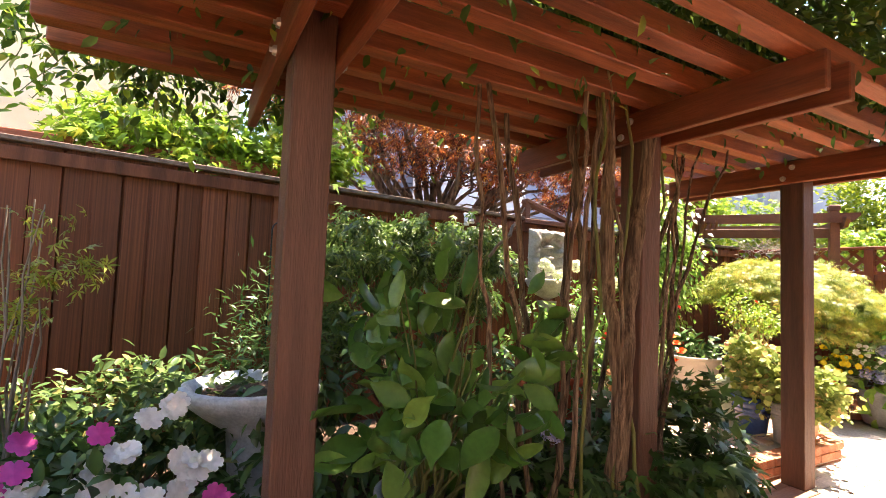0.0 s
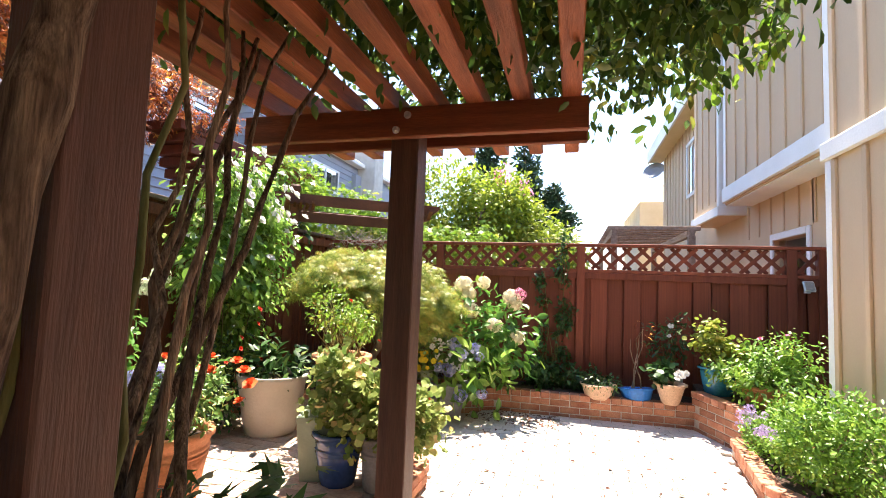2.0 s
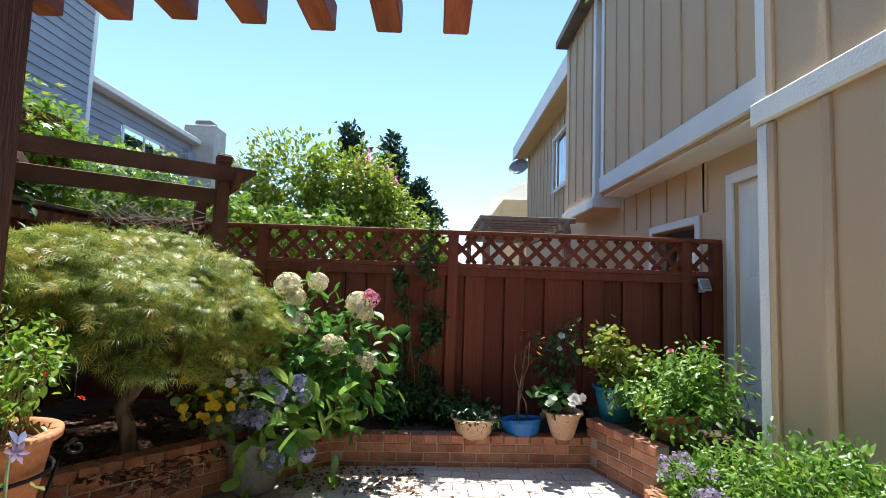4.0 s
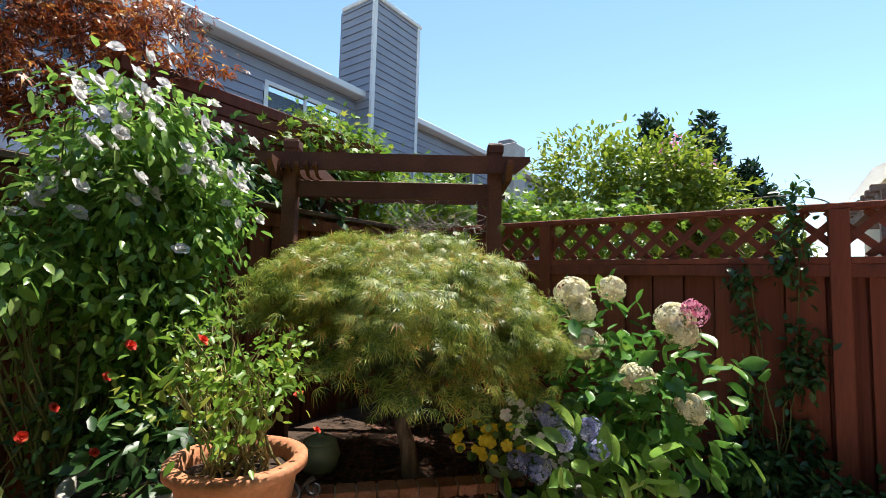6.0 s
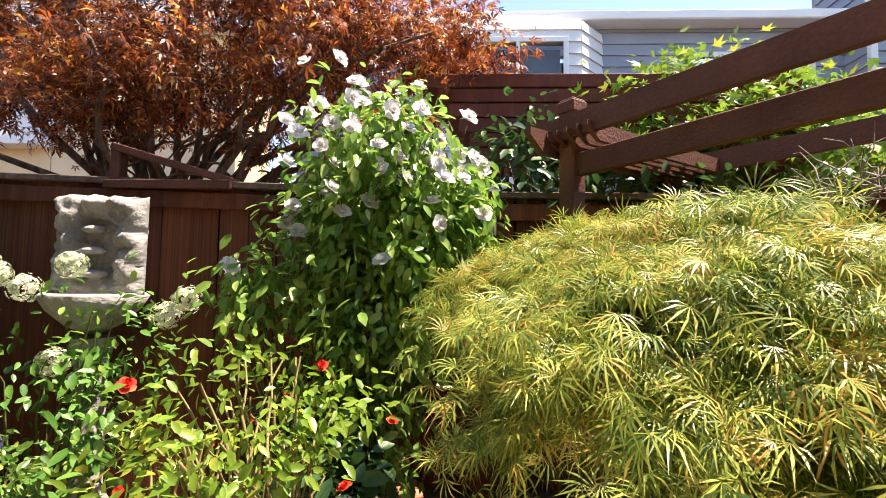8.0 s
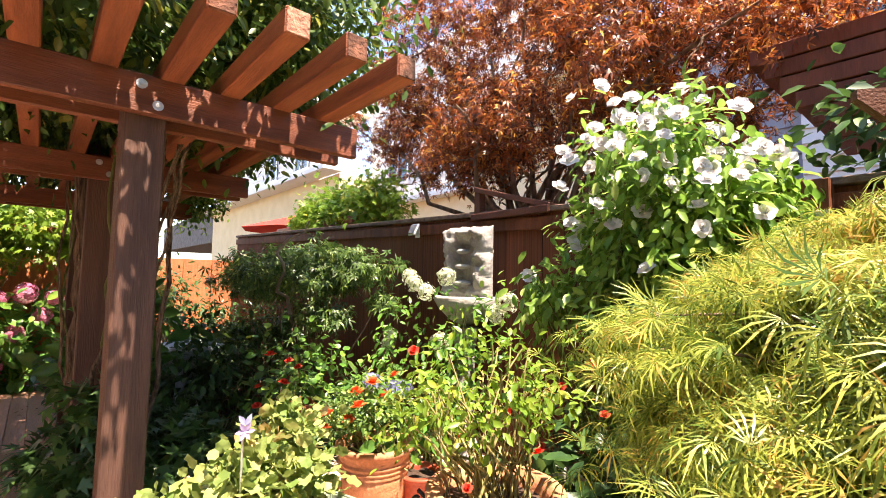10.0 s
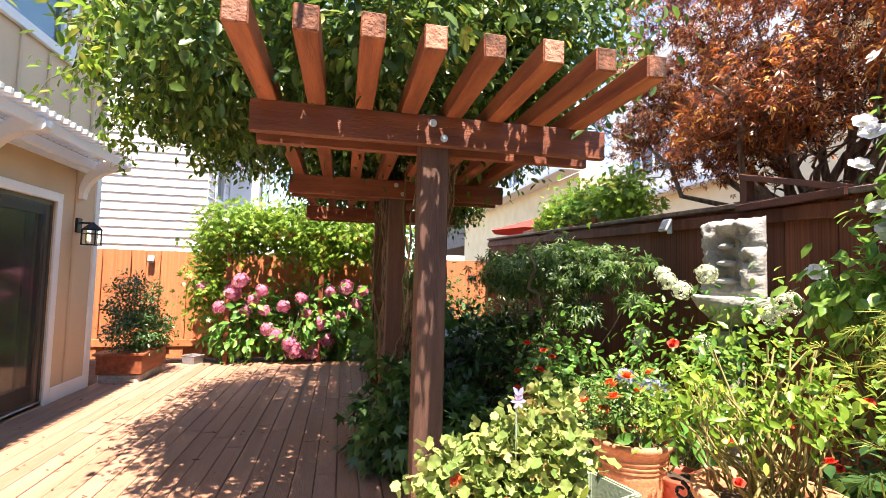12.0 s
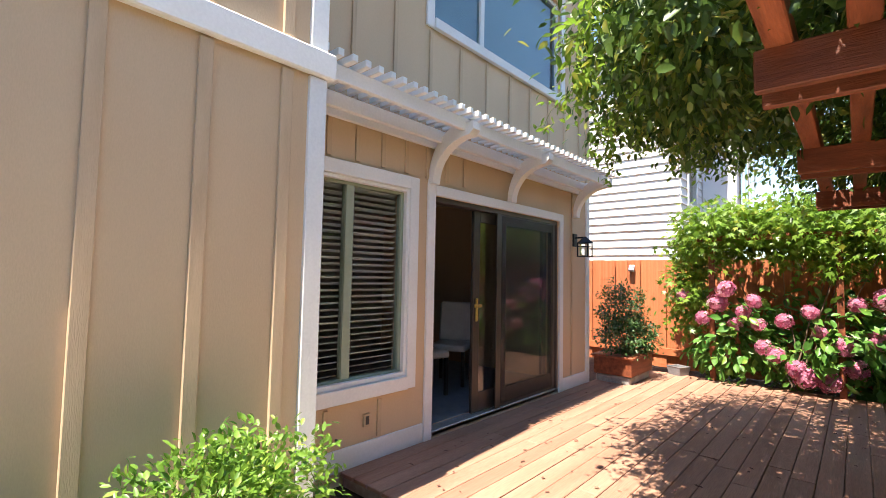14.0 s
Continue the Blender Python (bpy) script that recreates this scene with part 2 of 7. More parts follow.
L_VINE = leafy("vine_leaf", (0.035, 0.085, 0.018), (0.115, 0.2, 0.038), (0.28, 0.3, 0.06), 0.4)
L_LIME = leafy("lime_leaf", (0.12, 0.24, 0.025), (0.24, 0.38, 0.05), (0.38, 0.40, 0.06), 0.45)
L_HYD = leafy("hydrangea_leaf", (0.06, 0.18, 0.03), (0.14, 0.31, 0.055), (0.22, 0.36, 0.06), 0.32, 0.4)
L_BIGHYD = leafy("big_hydrangea_leaf", (0.05, 0.15, 0.03), (0.12, 0.27, 0.055), (0.18, 0.33, 0.07), 0.28, 0.33)
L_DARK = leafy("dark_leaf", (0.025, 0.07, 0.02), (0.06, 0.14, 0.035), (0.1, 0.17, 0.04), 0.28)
L_IVY = leafy("ivy_leaf", (0.025, 0.075, 0.018), (0.055, 0.135, 0.03), (0.09, 0.18, 0.04), 0.25, 0.4)
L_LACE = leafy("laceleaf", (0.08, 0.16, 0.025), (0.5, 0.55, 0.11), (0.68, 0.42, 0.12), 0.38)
# darker copy of L_LACE: the crown's inner shade is put into the colour
L_LACE_DARK = leafy("laceleaf_shade_colour", (0.05, 0.12, 0.025), (0.11, 0.20, 0.05), (0.17, 0.24, 0.06), 0.35)
L_MAPLE = leafy("red_maple_leaf", (0.06, 0.03, 0.02), (0.48, 0.125, 0.033), (0.82, 0.42, 0.09), 0.42)
L_ROSE = leafy("rose_leaf", (0.08, 0.18, 0.04), (0.2, 0.33, 0.08), (0.34, 0.4, 0.09), 0.35)
L_YELLOW = leafy("golden_leaf", (0.16, 0.24, 0.035), (0.32, 0.36, 0.06), (0.45, 0.38, 0.08), 0.4)
L_GERAN = leafy("geranium_leaf", (0.14, 0.23, 0.055), (0.37, 0.42, 0.14), (0.64, 0.47, 0.22), 0.32, 0.6)
L_HIB = leafy("hibiscus_leaf", (0.11, 0.25, 0.04), (0.29, 0.47, 0.09), (0.42, 0.55, 0.16), 0.48, 0.33)
L_FAR = leafy("far_tree_leaf", (0.12, 0.2, 0.02), (0.3, 0.38, 0.04), (0.42, 0.45, 0.06), 0.45)
L_CONIFER = leafy("conifer_needles", (0.016, 0.042, 0.018), (0.04, 0.085, 0.035), None, 0.15)
L_BUSH = leafy("boxwood_leaf", (0.08, 0.19, 0.025), (0.2, 0.36, 0.05), (0.3, 0.42, 0.07), 0.4)
P_WHITE = leafy("white_petal", (0.78, 0.76, 0.75), (0.86, 0.84, 0.84), (0.84, 0.74, 0.78), 0.3, 0.7)
P_PALE = leafy("pale_green_petal", (0.52, 0.6, 0.36), (0.78, 0.8, 0.66), (0.84, 0.82, 0.76), 0.35, 0.7)
P_CREAM = leafy("cream_petal", (0.74, 0.68, 0.46), (0.86, 0.82, 0.64), (0.76, 0.58, 0.42), 0.35, 0.7)
P_PINK = leafy("pink_petal", (0.62, 0.16, 0.30), (0.74, 0.32, 0.45), (0.8, 0.5, 0.55), 0.45, 0.7)
P_HOTPINK = leafy("magenta_petal", (0.65, 0.05, 0.32), (0.75, 0.12, 0.45), None, 0.3, 0.7)
P_BLUE = leafy("blue_petal", (0.28, 0.3, 0.58), (0.46, 0.47, 0.72), (0.6, 0.6, 0.76), 0.4, 0.7)
P_RED = leafy("red_petal", (0.6, 0.03, 0.02), (0.75, 0.08, 0.04), (0.8, 0.2, 0.08), 0.25, 0.7)
P_ORANGE = leafy("orange_petal", (0.72, 0.09, 0.03), (0.84, 0.2, 0.06), None, 0.3, 0.7)
P_YELLOW = leafy("yellow_petal", (0.7, 0.5, 0.03), (0.8, 0.62, 0.06), None, 0.3, 0.7)
P_LILAC = leafy("lilac_petal", (0.4, 0.3, 0.55), (0.55, 0.42, 0.68), None, 0.3, 0.7)


# ---- mesh tools ----
RNG = np.random.default_rng(11)


def add_box(bm, x0, x1, y0, y1, z0, z1, bevel=0.0):
    r = bmesh.ops.create_cube(bm, size=1.0, matrix=Matrix.Translation(((x0 + x1) / 2, (y0 + y1) / 2, (z0 + z1) / 2)) @ Matrix.Diagonal((x1 - x0, y1 - y0, z1 - z0, 1)))
    if bevel:
        edges = {e for v in r["verts"] for e in v.link_edges}
        bmesh.ops.bevel(bm, geom=list(edges), offset=bevel, segments=1, affect="EDGES", profile=0.5)
    return bm


def box(x0, x1, y0, y1, z0, z1, bevel=0.0):
    return add_box(bmesh.new(), x0, x1, y0, y1, z0, z1, bevel)


def finish(name, bm, material, smooth=False):
    me = bpy.data.meshes.new(name)
    bm.to_mesh(me)
    bm.free()
    me.materials.append(material)
    if smooth:
        me.polygons.foreach_set("use_smooth", [True] * len(me.polygons))
    return me


def part(name, bm, material, parent=None, label="", smooth=False):
    me = bm if isinstance(bm, bpy.types.Mesh) else finish(name, bm, material, smooth)
    ob = new(name, me)
    if parent is not None:
        ob.parent = parent
    return tagged(ob, label)


def thing(name, label, category, at=(0, 0, 0), turn=0.0, group="", kind=""):
    ob = new(name)
    ob.matrix_basis = pose(*at, 0, 0, turn)
    return tagged(ob, label, category, group, kind)


def structure(name, bm, material, label, category="", smooth=False):
    return tagged(part(name, bm, material, None, label, smooth), category=category, kind="structure")


def raw_mesh(name, verts, faces, material, smooth=False):
    """A mesh from arrays: verts (n, 3); faces, a list of (k, m) arrays of equal-sided faces."""
    me = bpy.data.meshes.new(name)
    loops = np.concatenate([f.ravel() for f in faces]).astype(np.int32)
    sizes = np.concatenate([np.full(len(f), f.shape[1]) for f in faces]).astype(np.int32)
    me.vertices.add(len(verts))
    me.vertices.foreach_set("co", np.asarray(verts, dtype=np.float32).ravel())
    me.loops.add(len(loops))
    me.loops.foreach_set("vertex_index", loops)
    me.polygons.add(len(sizes))
    me.polygons.foreach_set("loop_start", np.concatenate([[0], np.cumsum(sizes)[:-1]]).astype(np.int32))
    me.polygons.foreach_set("loop_total", sizes)
    if smooth:
        me.polygons.foreach_set("use_smooth", np.ones(len(sizes), dtype=bool))
    me.update(calc_edges=True)
    me.validate()
    me.materials.append(material)
    return me


def unit(a):
    return a / np.maximum(np.linalg.norm(a, axis=-1, keepdims=True), 1e-9)


# leaf outlines: along (0..1), across, lift; the last rows are faces
def outline(kind):
    if kind == "oval":
        v, f = [(0, 0, 0)], []
        half = ((.1, .1), (.26, .2), (.45, .265), (.64, .245), (.8, .165), (.92, .07))
        for x, w in half:
            v += [(x, -w, .07 - .12 * x * x), (x, 0, -.03 - .14 * x * x), (x, w, .07 - .12 * x * x)]
        v.append((1, 0, -.2))
        f = [(0, 2, 1), (0, 3, 2)]
        for k in range(len(half) - 1):
            p, q = 1 + 3 * k, 4 + 3 * k
            f += [(p, p + 1, q), (p + 1, q + 1, q), (p + 1, p + 2, q + 1), (p + 2, q + 2, q + 1)]
        f += [(16, 17, 19), (17, 18, 19)]
    elif kind == "small":
        v = [(0, 0, 0), (.24, -.2, .04), (.24, .2, .04), (.64, -.21, .03), (.64, .21, .03), (1, 0, -.12), (.45, 0, -.03)]
        f = [(0, 6, 1), (0, 2, 6), (1, 6, 3), (2, 4, 6), (3, 6, 5), (6, 4, 5)]
    elif kind == "lance":
        v = [(0, 0, 0), (.4, -.11, .03), (.4, .11, .03), (1, 0, -.12)]
        f = [(0, 2, 1), (1, 2, 3)]
    elif kind == "round":
        v = [(0, 0, 0)] + [(.5 - .5 * math.cos(a), .52 * math.sin(a), .06 * math.cos(3 * a)) for a in (.9, 1.7, 2.5, 3.3, 4.1, 4.9, 5.6)]
        v += [(.42, 0, -.08)]
        f = [(8, i, i + 1) for i in range(0, 7)] + [(8, 7, 0)]
    elif kind == "scalloped":
        v, f = [(.5, 0, -.05)], []
        for k in range(14):
            q = math.pi + .25 + (math.tau - .5) * k / 13
            rr = .5 if k % 2 else .42
            v.append((.5 + rr * math.cos(q), rr * math.sin(q), .06 + .07 * math.cos(k * 1.7)))
        v.append((.12, 0, 0))
        f = [(0, k, k + 1) for k in range(1, 14)] + [(0, 14, 15), (0, 15, 1)]
    elif kind == "lobed":
        v, f = [(0, 0, 0)], []
        for a, r in ((-1.5, .5), (-1.15, .3), (-.72, .82), (-.38, .42), (0, 1.0), (.38, .42), (.72, .82), (1.15, .3), (1.5, .5)):
            v.append((r * math.cos(a), r * math.sin(a) * .85, -.1 * r))
        f = [(0, i + 1, i) for i in range(1, 9)]
    elif kind in ("palm", "maple"):
        v, f = [], []
        h = 0.026 if kind == "palm" else 0.1
        lobes = ((-1.15, .55), (-.75, .75), (-.36, .92), (0, 1), (.36, .92), (.75, .75), (1.15, .55)) if kind == "palm" else ((-1.5, .5), (-.75, .85), (0, 1), (.75, .85), (1.5, .5))
        for a, r in lobes:
            c, s, k = math.cos(a), math.sin(a), len(v)
            v += [(0, 0, 0), (.5 * r * c + h * s, .5 * r * s - h * c, .04), (.5 * r * c - h * s, .5 * r * s + h * c, .04), (r * c, r * s, -.22 * r)]
            f += [(k, k + 1, k + 2), (k + 1, k + 3, k + 2)]
    elif kind == "petal4":
        v, f = [(0, 0, 0)], []
        for i in range(4):
            a = i * math.pi / 2
            k = len(v)
            v += [(.5 * math.cos(a - .55), .5 * math.sin(a - .55), .1), (.62 * math.cos(a), .62 * math.sin(a), .06), (.5 * math.cos(a + .55), .5 * math.sin(a + .55), .1)]
            f += [(0, k, k + 1), (0, k + 1, k + 2)]
    else:  # petal5: a single open flower
        v, f = [(0, 0, 0)], []
        for i in range(5):
            a = i * math.tau / 5
            k = len(v)
            v += [(q * math.cos(a + d), q * math.sin(a + d), h) for d, q, h in ((-.66, .4, .1), (-.45, .54, .15), (-.16, .58, .11), (0, .53, .09), (.16, .58, .11), (.45, .54, .15), (.66, .4, .1))]
            f += [(0, k + j, k + j + 1) for j in range(6)]
    return np.array(v, float), np.array(f, int)


def leaf_mesh(name, centers, along, normal, size, kind, material):
    """One mesh of many leaves. along: the way from stem to tip; normal: the way its face looks."""
    v, f = outline(kind)
    along = unit(along)
    side = unit(np.cross(normal, along))
    up = np.cross(along, side)
    size = np.asarray(size, float).reshape(-1, 1, 1) * np.ones((len(centers), 1, 1))
    verts = centers[:, None] + size * (v[None, :, :1] * along[:, None] + v[None, :, 1:2] * side[:, None] + v[None, :, 2:] * up[:, None])
    faces = f[None] + (np.arange(len(centers)) * len(v))[:, None, None]
    return raw_mesh(name, verts.reshape(-1, 3), [faces.reshape(-1, 3)], material)


def cloud(name, blobs, count, size, kind, material, parent=None, label="", droop=0.3, out=0.6, clump=0.12, shell=0.55, seed=1, up=0.9, lean=0.5):
    """Leaves in clumps over ellipsoids: blobs of (centre, radii). shell: how far in the leaves begin."""
    r = np.random.default_rng(seed)
    vol = np.array([max(b[1][0] * b[1][1] * b[1][2], 1e-5) ** 0.67 for b in blobs])
    n_clumps = max(len(blobs), count // 22)
    which = r.choice(len(blobs), n_clumps, p=vol / vol.sum())
    d = unit(r.normal(size=(n_clumps, 3)))
    rad = shell + (1.08 - shell) * r.random(n_clumps) ** 0.6
    c0, ra = np.array([b[0] for b in blobs], float)[which], np.array([b[1] for b in blobs], float)[which]
    cc = c0 + d * ra * rad[:, None]
    k = r.integers(0, n_clumps, count)
    spread = np.minimum(clump, ra[k].min(axis=1)[:, None] * 0.6) if clump else 0
    centers = cc[k] + r.normal(size=(count, 3)) * spread
    outward = unit(centers - c0[k] + r.normal(size=(count, 3)) * 0.05)
    along = unit(outward * out + r.normal(size=(count, 3)) * 0.6 + np.array([0, 0, -droop]))
    normal = unit(outward * lean + np.array([0, 0, up]) + r.normal(size=(count, 3)) * 0.45)
    sz = size * (0.65 + 0.7 * r.random(count))
    return part(name, leaf_mesh(name, centers, along, normal, sz, kind, material), material, parent, label)


def tube_into(V, F, pts, radii, sides=7):
    pts = np.asarray(pts, float)
    base = sum(len(v) for v in V)
    tang = unit(np.gradient(pts, axis=0))
    ref = np.where(np.abs(tang[:, 2:]) > 0.9, np.array([[1.0, 0, 0]]), np.array([[0, 0, 1.0]]))
    a = unit(np.cross(tang, ref))
    b = np.cross(tang, a)
    ang = np.linspace(0, math.tau, sides, endpoint=False)
    rr = np.asarray(radii, float).reshape(-1, 1, 1)
    V.append((pts[:, None] + rr * (np.cos(ang)[None, :, None] * a[:, None] + np.sin(ang)[None, :, None] * b[:, None])).reshape(-1, 3))
    i, j = np.meshgrid(np.arange(len(pts) - 1), np.arange(sides), indexing="ij")
    q = np.stack([i * sides + j, i * sides + (j + 1) % sides, (i + 1) * sides + (j + 1) % sides, (i + 1) * sides + j], -1)
    F.append(q.reshape(-1, 4) + base)


def tubes(name, lines, material, parent=None, label="", sides=7, knots=0.0):
    """lines: (points, radius at the start, radius at the end)."""
    V, F = [], []
    for pts, r0, r1 in lines:
        jit = 1 + knots * np.sin(np.arange(len(pts)) * 2.4 + 90 * r0) * np.cos(np.arange(len(pts)) * 0.9)
        tube_into(V, F, pts, np.linspace(r0, r1, len(pts)) * jit, sides)
    return part(name, raw_mesh(name, np.concatenate(V), F, material, True), material, parent, label)


def wiggle(a, b, n=8, amp=0.05, seed=0, sag=0.0):
    r = np.random.default_rng(seed)
    s = np.linspace(0, 1, n)[:, None]
    p = np.array(a, float) * (1 - s) + np.array(b, float) * s
    w = np.cumsum(r.normal(size=(n, 3)) * amp / 2, axis=0)
    w -= w[0] + s * (w[-1] - w[0])
    p = p + w
    p[:, 2] += sag * 4 * (s[:, 0] * (1 - s[:, 0]))
    return p


def lathe(profile, sides=28, wave=0.0, waves=10):
    """A turned form from (radius, height) pairs, open ends. wave: scalloped rim."""
    bm = bmesh.new()
    rings = []
    top = max(h for _, h in profile)
    for r, h in profile:
        ring = []
        for i in range(sides):
            a = math.tau * i / sides
            k = 1 + (wave * math.cos(waves * a) if h > top * 0.85 else 0)
            ring.append(bm.verts.new((r * k * math.cos(a), r * k * math.sin(a), h)))
        rings.append(ring)
    for p, q in zip(rings, rings[1:]):
        for i in range(sides):
            bm.faces.new((p[i], p[(i + 1) % sides], q[(i + 1) % sides], q[i]))
    bm.faces.new(list(reversed(rings[0])))
    return bm


def disc(r, z, sides=24, rough=0.01):
    bm = bmesh.new()
    c = bm.verts.new((0, 0, z + 0.015))
    ring = [bm.verts.new((r * math.cos(math.tau * i / sides), r * math.sin(math.tau * i / sides), z + random.uniform(-rough, rough))) for i in range(sides)]
    for i in range(sides):
        bm.faces.new((c, ring[i], ring[(i + 1) % sides]))
    return bm


# ---- the large structure ----
structure("ground", box(-60, 60, -60, 90, -0.6, -0.12), SOIL, "dark bare soil under and around the garden", "ground")


def board_fence(name, label, x0, y0, x1, y1, z0, heights, pitch, material, thick=0.02, seed=0, cap=None, proud=1, lap=0.0):
    """Boards side by side from (x0, y0) to (x1, y1); every other one stands proud. heights: at start and end."""
    r = random.Random(seed)
    length = math.hypot(x1 - x0, y1 - y0)
    turn = math.degrees(math.atan2(y1 - y0, x1 - x0))
    f = thing(name, label, "fence", (x0, y0, 0), turn, kind="structure")
    count = int(length / pitch)
    step = length / count
    me = finish("board", box(-0.5, 0.5, -thick / 2, thick / 2, 0, 1, 0.0), material)
    for i in range(count):
        h = heights[0] + (heights[1] - heights[0]) * (i + 0.5) / count + r.uniform(-0.008, 0.008)
        ob = new("board", me)
        ob.parent = f
        w = step - (0.011 if lap else 0.008)
        y = 0.006 if lap else (0.022 if i % 2 else -0.006)
        ob.matrix_basis = pose((i + 0.5) * step, y * proud + r.uniform(-0.003, 0.003), z0, r.uniform(-.25, .25), r.uniform(-.25, .25), lap * r.uniform(0.8, 1.2)) @ Matrix.Diagonal((w, 1, h - z0, 1))
    bm = box(0, length, *sorted((-0.035 * proud, -0.03 * proud)), z0, 0)
    for v in bm.verts:
        if v.co.z > z0 + 0.001:
            v.co.z = heights[0] + (heights[1] - heights[0]) * v.co.x / length + 0.003
    part("backing", bm, material, f)
    if cap:
        a = math.degrees(math.atan2(heights[1] - heights[0], length))
        bm = box(-0.02, math.hypot(length, heights[1] - heights[0]) + 0.02, -cap[0] / 2, cap[0] / 2, 0, cap[1], 0.004)
        o = part("cap_rail", bm, cap[2], f, "weathered flat cap board")
        o.matrix_basis = pose(0, 0, heights[0] + 0.004, 0, -a, 0)
        bm = box(0, length, 0.024, 0.05, -0.12, -0.03, 0.003)
        o = part("top_rail", bm, material, f)
        o.matrix_basis = pose(0, (0.0 if proud > 0 else -0.075), heights[0], 0, -a, 0)
    return f


# deck: boards along y
DECK_T = 0.03
deck = thing("deck", "reddish-brown painted wooden deck with dry leaves on it", "deck", kind="structure")
part("deck_frame", box(-0.16, 3.26, -5.35, -0.02, -0.1, -DECK_T - 0.004), GREYWOOD, deck)
rd = random.Random(4)
bw = 0.138
n_b = int(3.44 / (bw + 0.005))
deck_meshes = [finish("deck_board", box(-bw / 2, bw / 2, -0.5, 0.5, -DECK_T, 0, 0.004), DECK) for _ in range(1)]
for i in range(n_b):
    x = -0.16 + bw / 2 + i * (bw + 0.005)
    cuts = [-5.38] + [rd.uniform(-4.4, -3.0), rd.uniform(-2.4, -0.9)] + [-0.0]
    for a, b in zip(cuts, cuts[1:]):
        ob = new("deck_board", deck_meshes[0])
        ob.parent = deck
        ob.matrix_basis = pose(x + rd.uniform(-.001, .001), (a + b) / 2, rd.uniform(-.0015, .0015)) @ Matrix.Diagonal((1, b - a - 0.004, 1, 1))

# left fence (west) with flat cap, in two runs
fence_w = board_fence("fence_west", "dark red-brown stained board fence with overlapping boards", -2.36, 1.66, -2.36, -6.4, -0.1, (1.84, 2.1), 0.165, FENCE, seed=1, cap=(0.11, 0.035, CAPWOOD), proud=1, lap=5.0)
fence_nw = board_fence("fence_corner", "dark red-brown stained board fence beside the arbor", -2.36, 3.5, -2.36, 1.66, -0.1, (1.84, 1.84), 0.165, FENCE, seed=2, cap=(0.11, 0.035, CAPWOOD), proud=1, lap=5.0)
post = thing("fence_post", "brown fence post with a white metal strap", "fence post", (-2.29, 1.66, 0))
part("post", box(-0.05, 0.05, -0.05, 0.05, 0, 1.87, 0.005), FENCE, post)
part("strap", box(-0.054, 0.056, -0.054, 0.054, 1.63, 1.73, 0.002), STEEL, post, "galvanised metal strap")


def lattice_fence(name, label, x0, x1, y, z0, z_solid, z_top, posts, material):
    f = thing(name, label, "fence", (0, y, 0), kind="structure")
    r = random.Random(7)
    pitch = 0.172
    me = finish("board", box(-0.5, 0.5, -0.01, 0.01, 0, 1), material)
    n = int((x1 - x0) / pitch)
    for i in range(n):
        ob = new("board", me)
        ob.parent = f
        ob.matrix_basis = pose(x0 + (i + 0.5) * (x1 - x0) / n, -0.02 if i % 2 else 0.01, z0, r.uniform(-.2, .2), r.uniform(-.2, .2), 0) @ Matrix.Diagonal(((x1 - x0) / n - (0.004 if i % 2 else 0.014), 1, z_solid - z0, 1))
    part("backing", box(x0, x1, 0.03, 0.036, z0, z_solid - 0.02), material, f)
    part("middle_rail", box(x0, x1, -0.045, 0.045, z_solid - 0.004, z_solid + 0.036, 0.004), material, f)
    part("fascia_rail", box(x0, x1, -0.05, -0.026, z_solid - 0.075, z_solid - 0.006, 0.003), material, f)
    part("cap_rail", box(x0, x1, -0.055, 0.055, z_top - 0.035, z_top, 0.005), material, f)
    for px in posts:
        part("post", box(px - 0.045, px + 0.045, -0.06, 0.03, z0, z_top - 0.036, 0.004), material, f)
    za, zb = z_solid + 0.038, z_top - 0.037
    h = zb - za
    s = 0.168
    for sign in (1, -1):
        L = h * math.sqrt(2)
        slat = finish("lattice_slat", box(-L / 2, L / 2, -0.005, 0.005, -0.02, 0.02), material)
        k = x0 + h / 2
        while k < x1 - h / 2 + 0.05:
            ob = new("lattice_slat", slat)
            ob.parent = f
            ob.matrix_basis = pose(k, 0.006 * sign, (za + zb) / 2, 0, 45 * sign, 0)
            k += s
    return f


lattice = lattice_fence("fence_north", "red-brown board fence with a lattice top", -2.35, 3.3, 3.5, 0.0, 1.50, 1.83, (-0.8, 0.89, 2.98, 3.26), FENCE_RED)

# south end: orange-red fence across the side yard
south = board_fence("fence_south", "sunlit orange-red stained board fence", 6.0, -6.4, -2.36, -6.4, -0.1, (1.69, 1.69), 0.21, FENCE_ORANGE, seed=5, proud=-1)
part("kick_rail", box(0, 8.3, -0.06, -0.03, 0.1, 0.22, 0.004), FENCE_ORANGE, south)


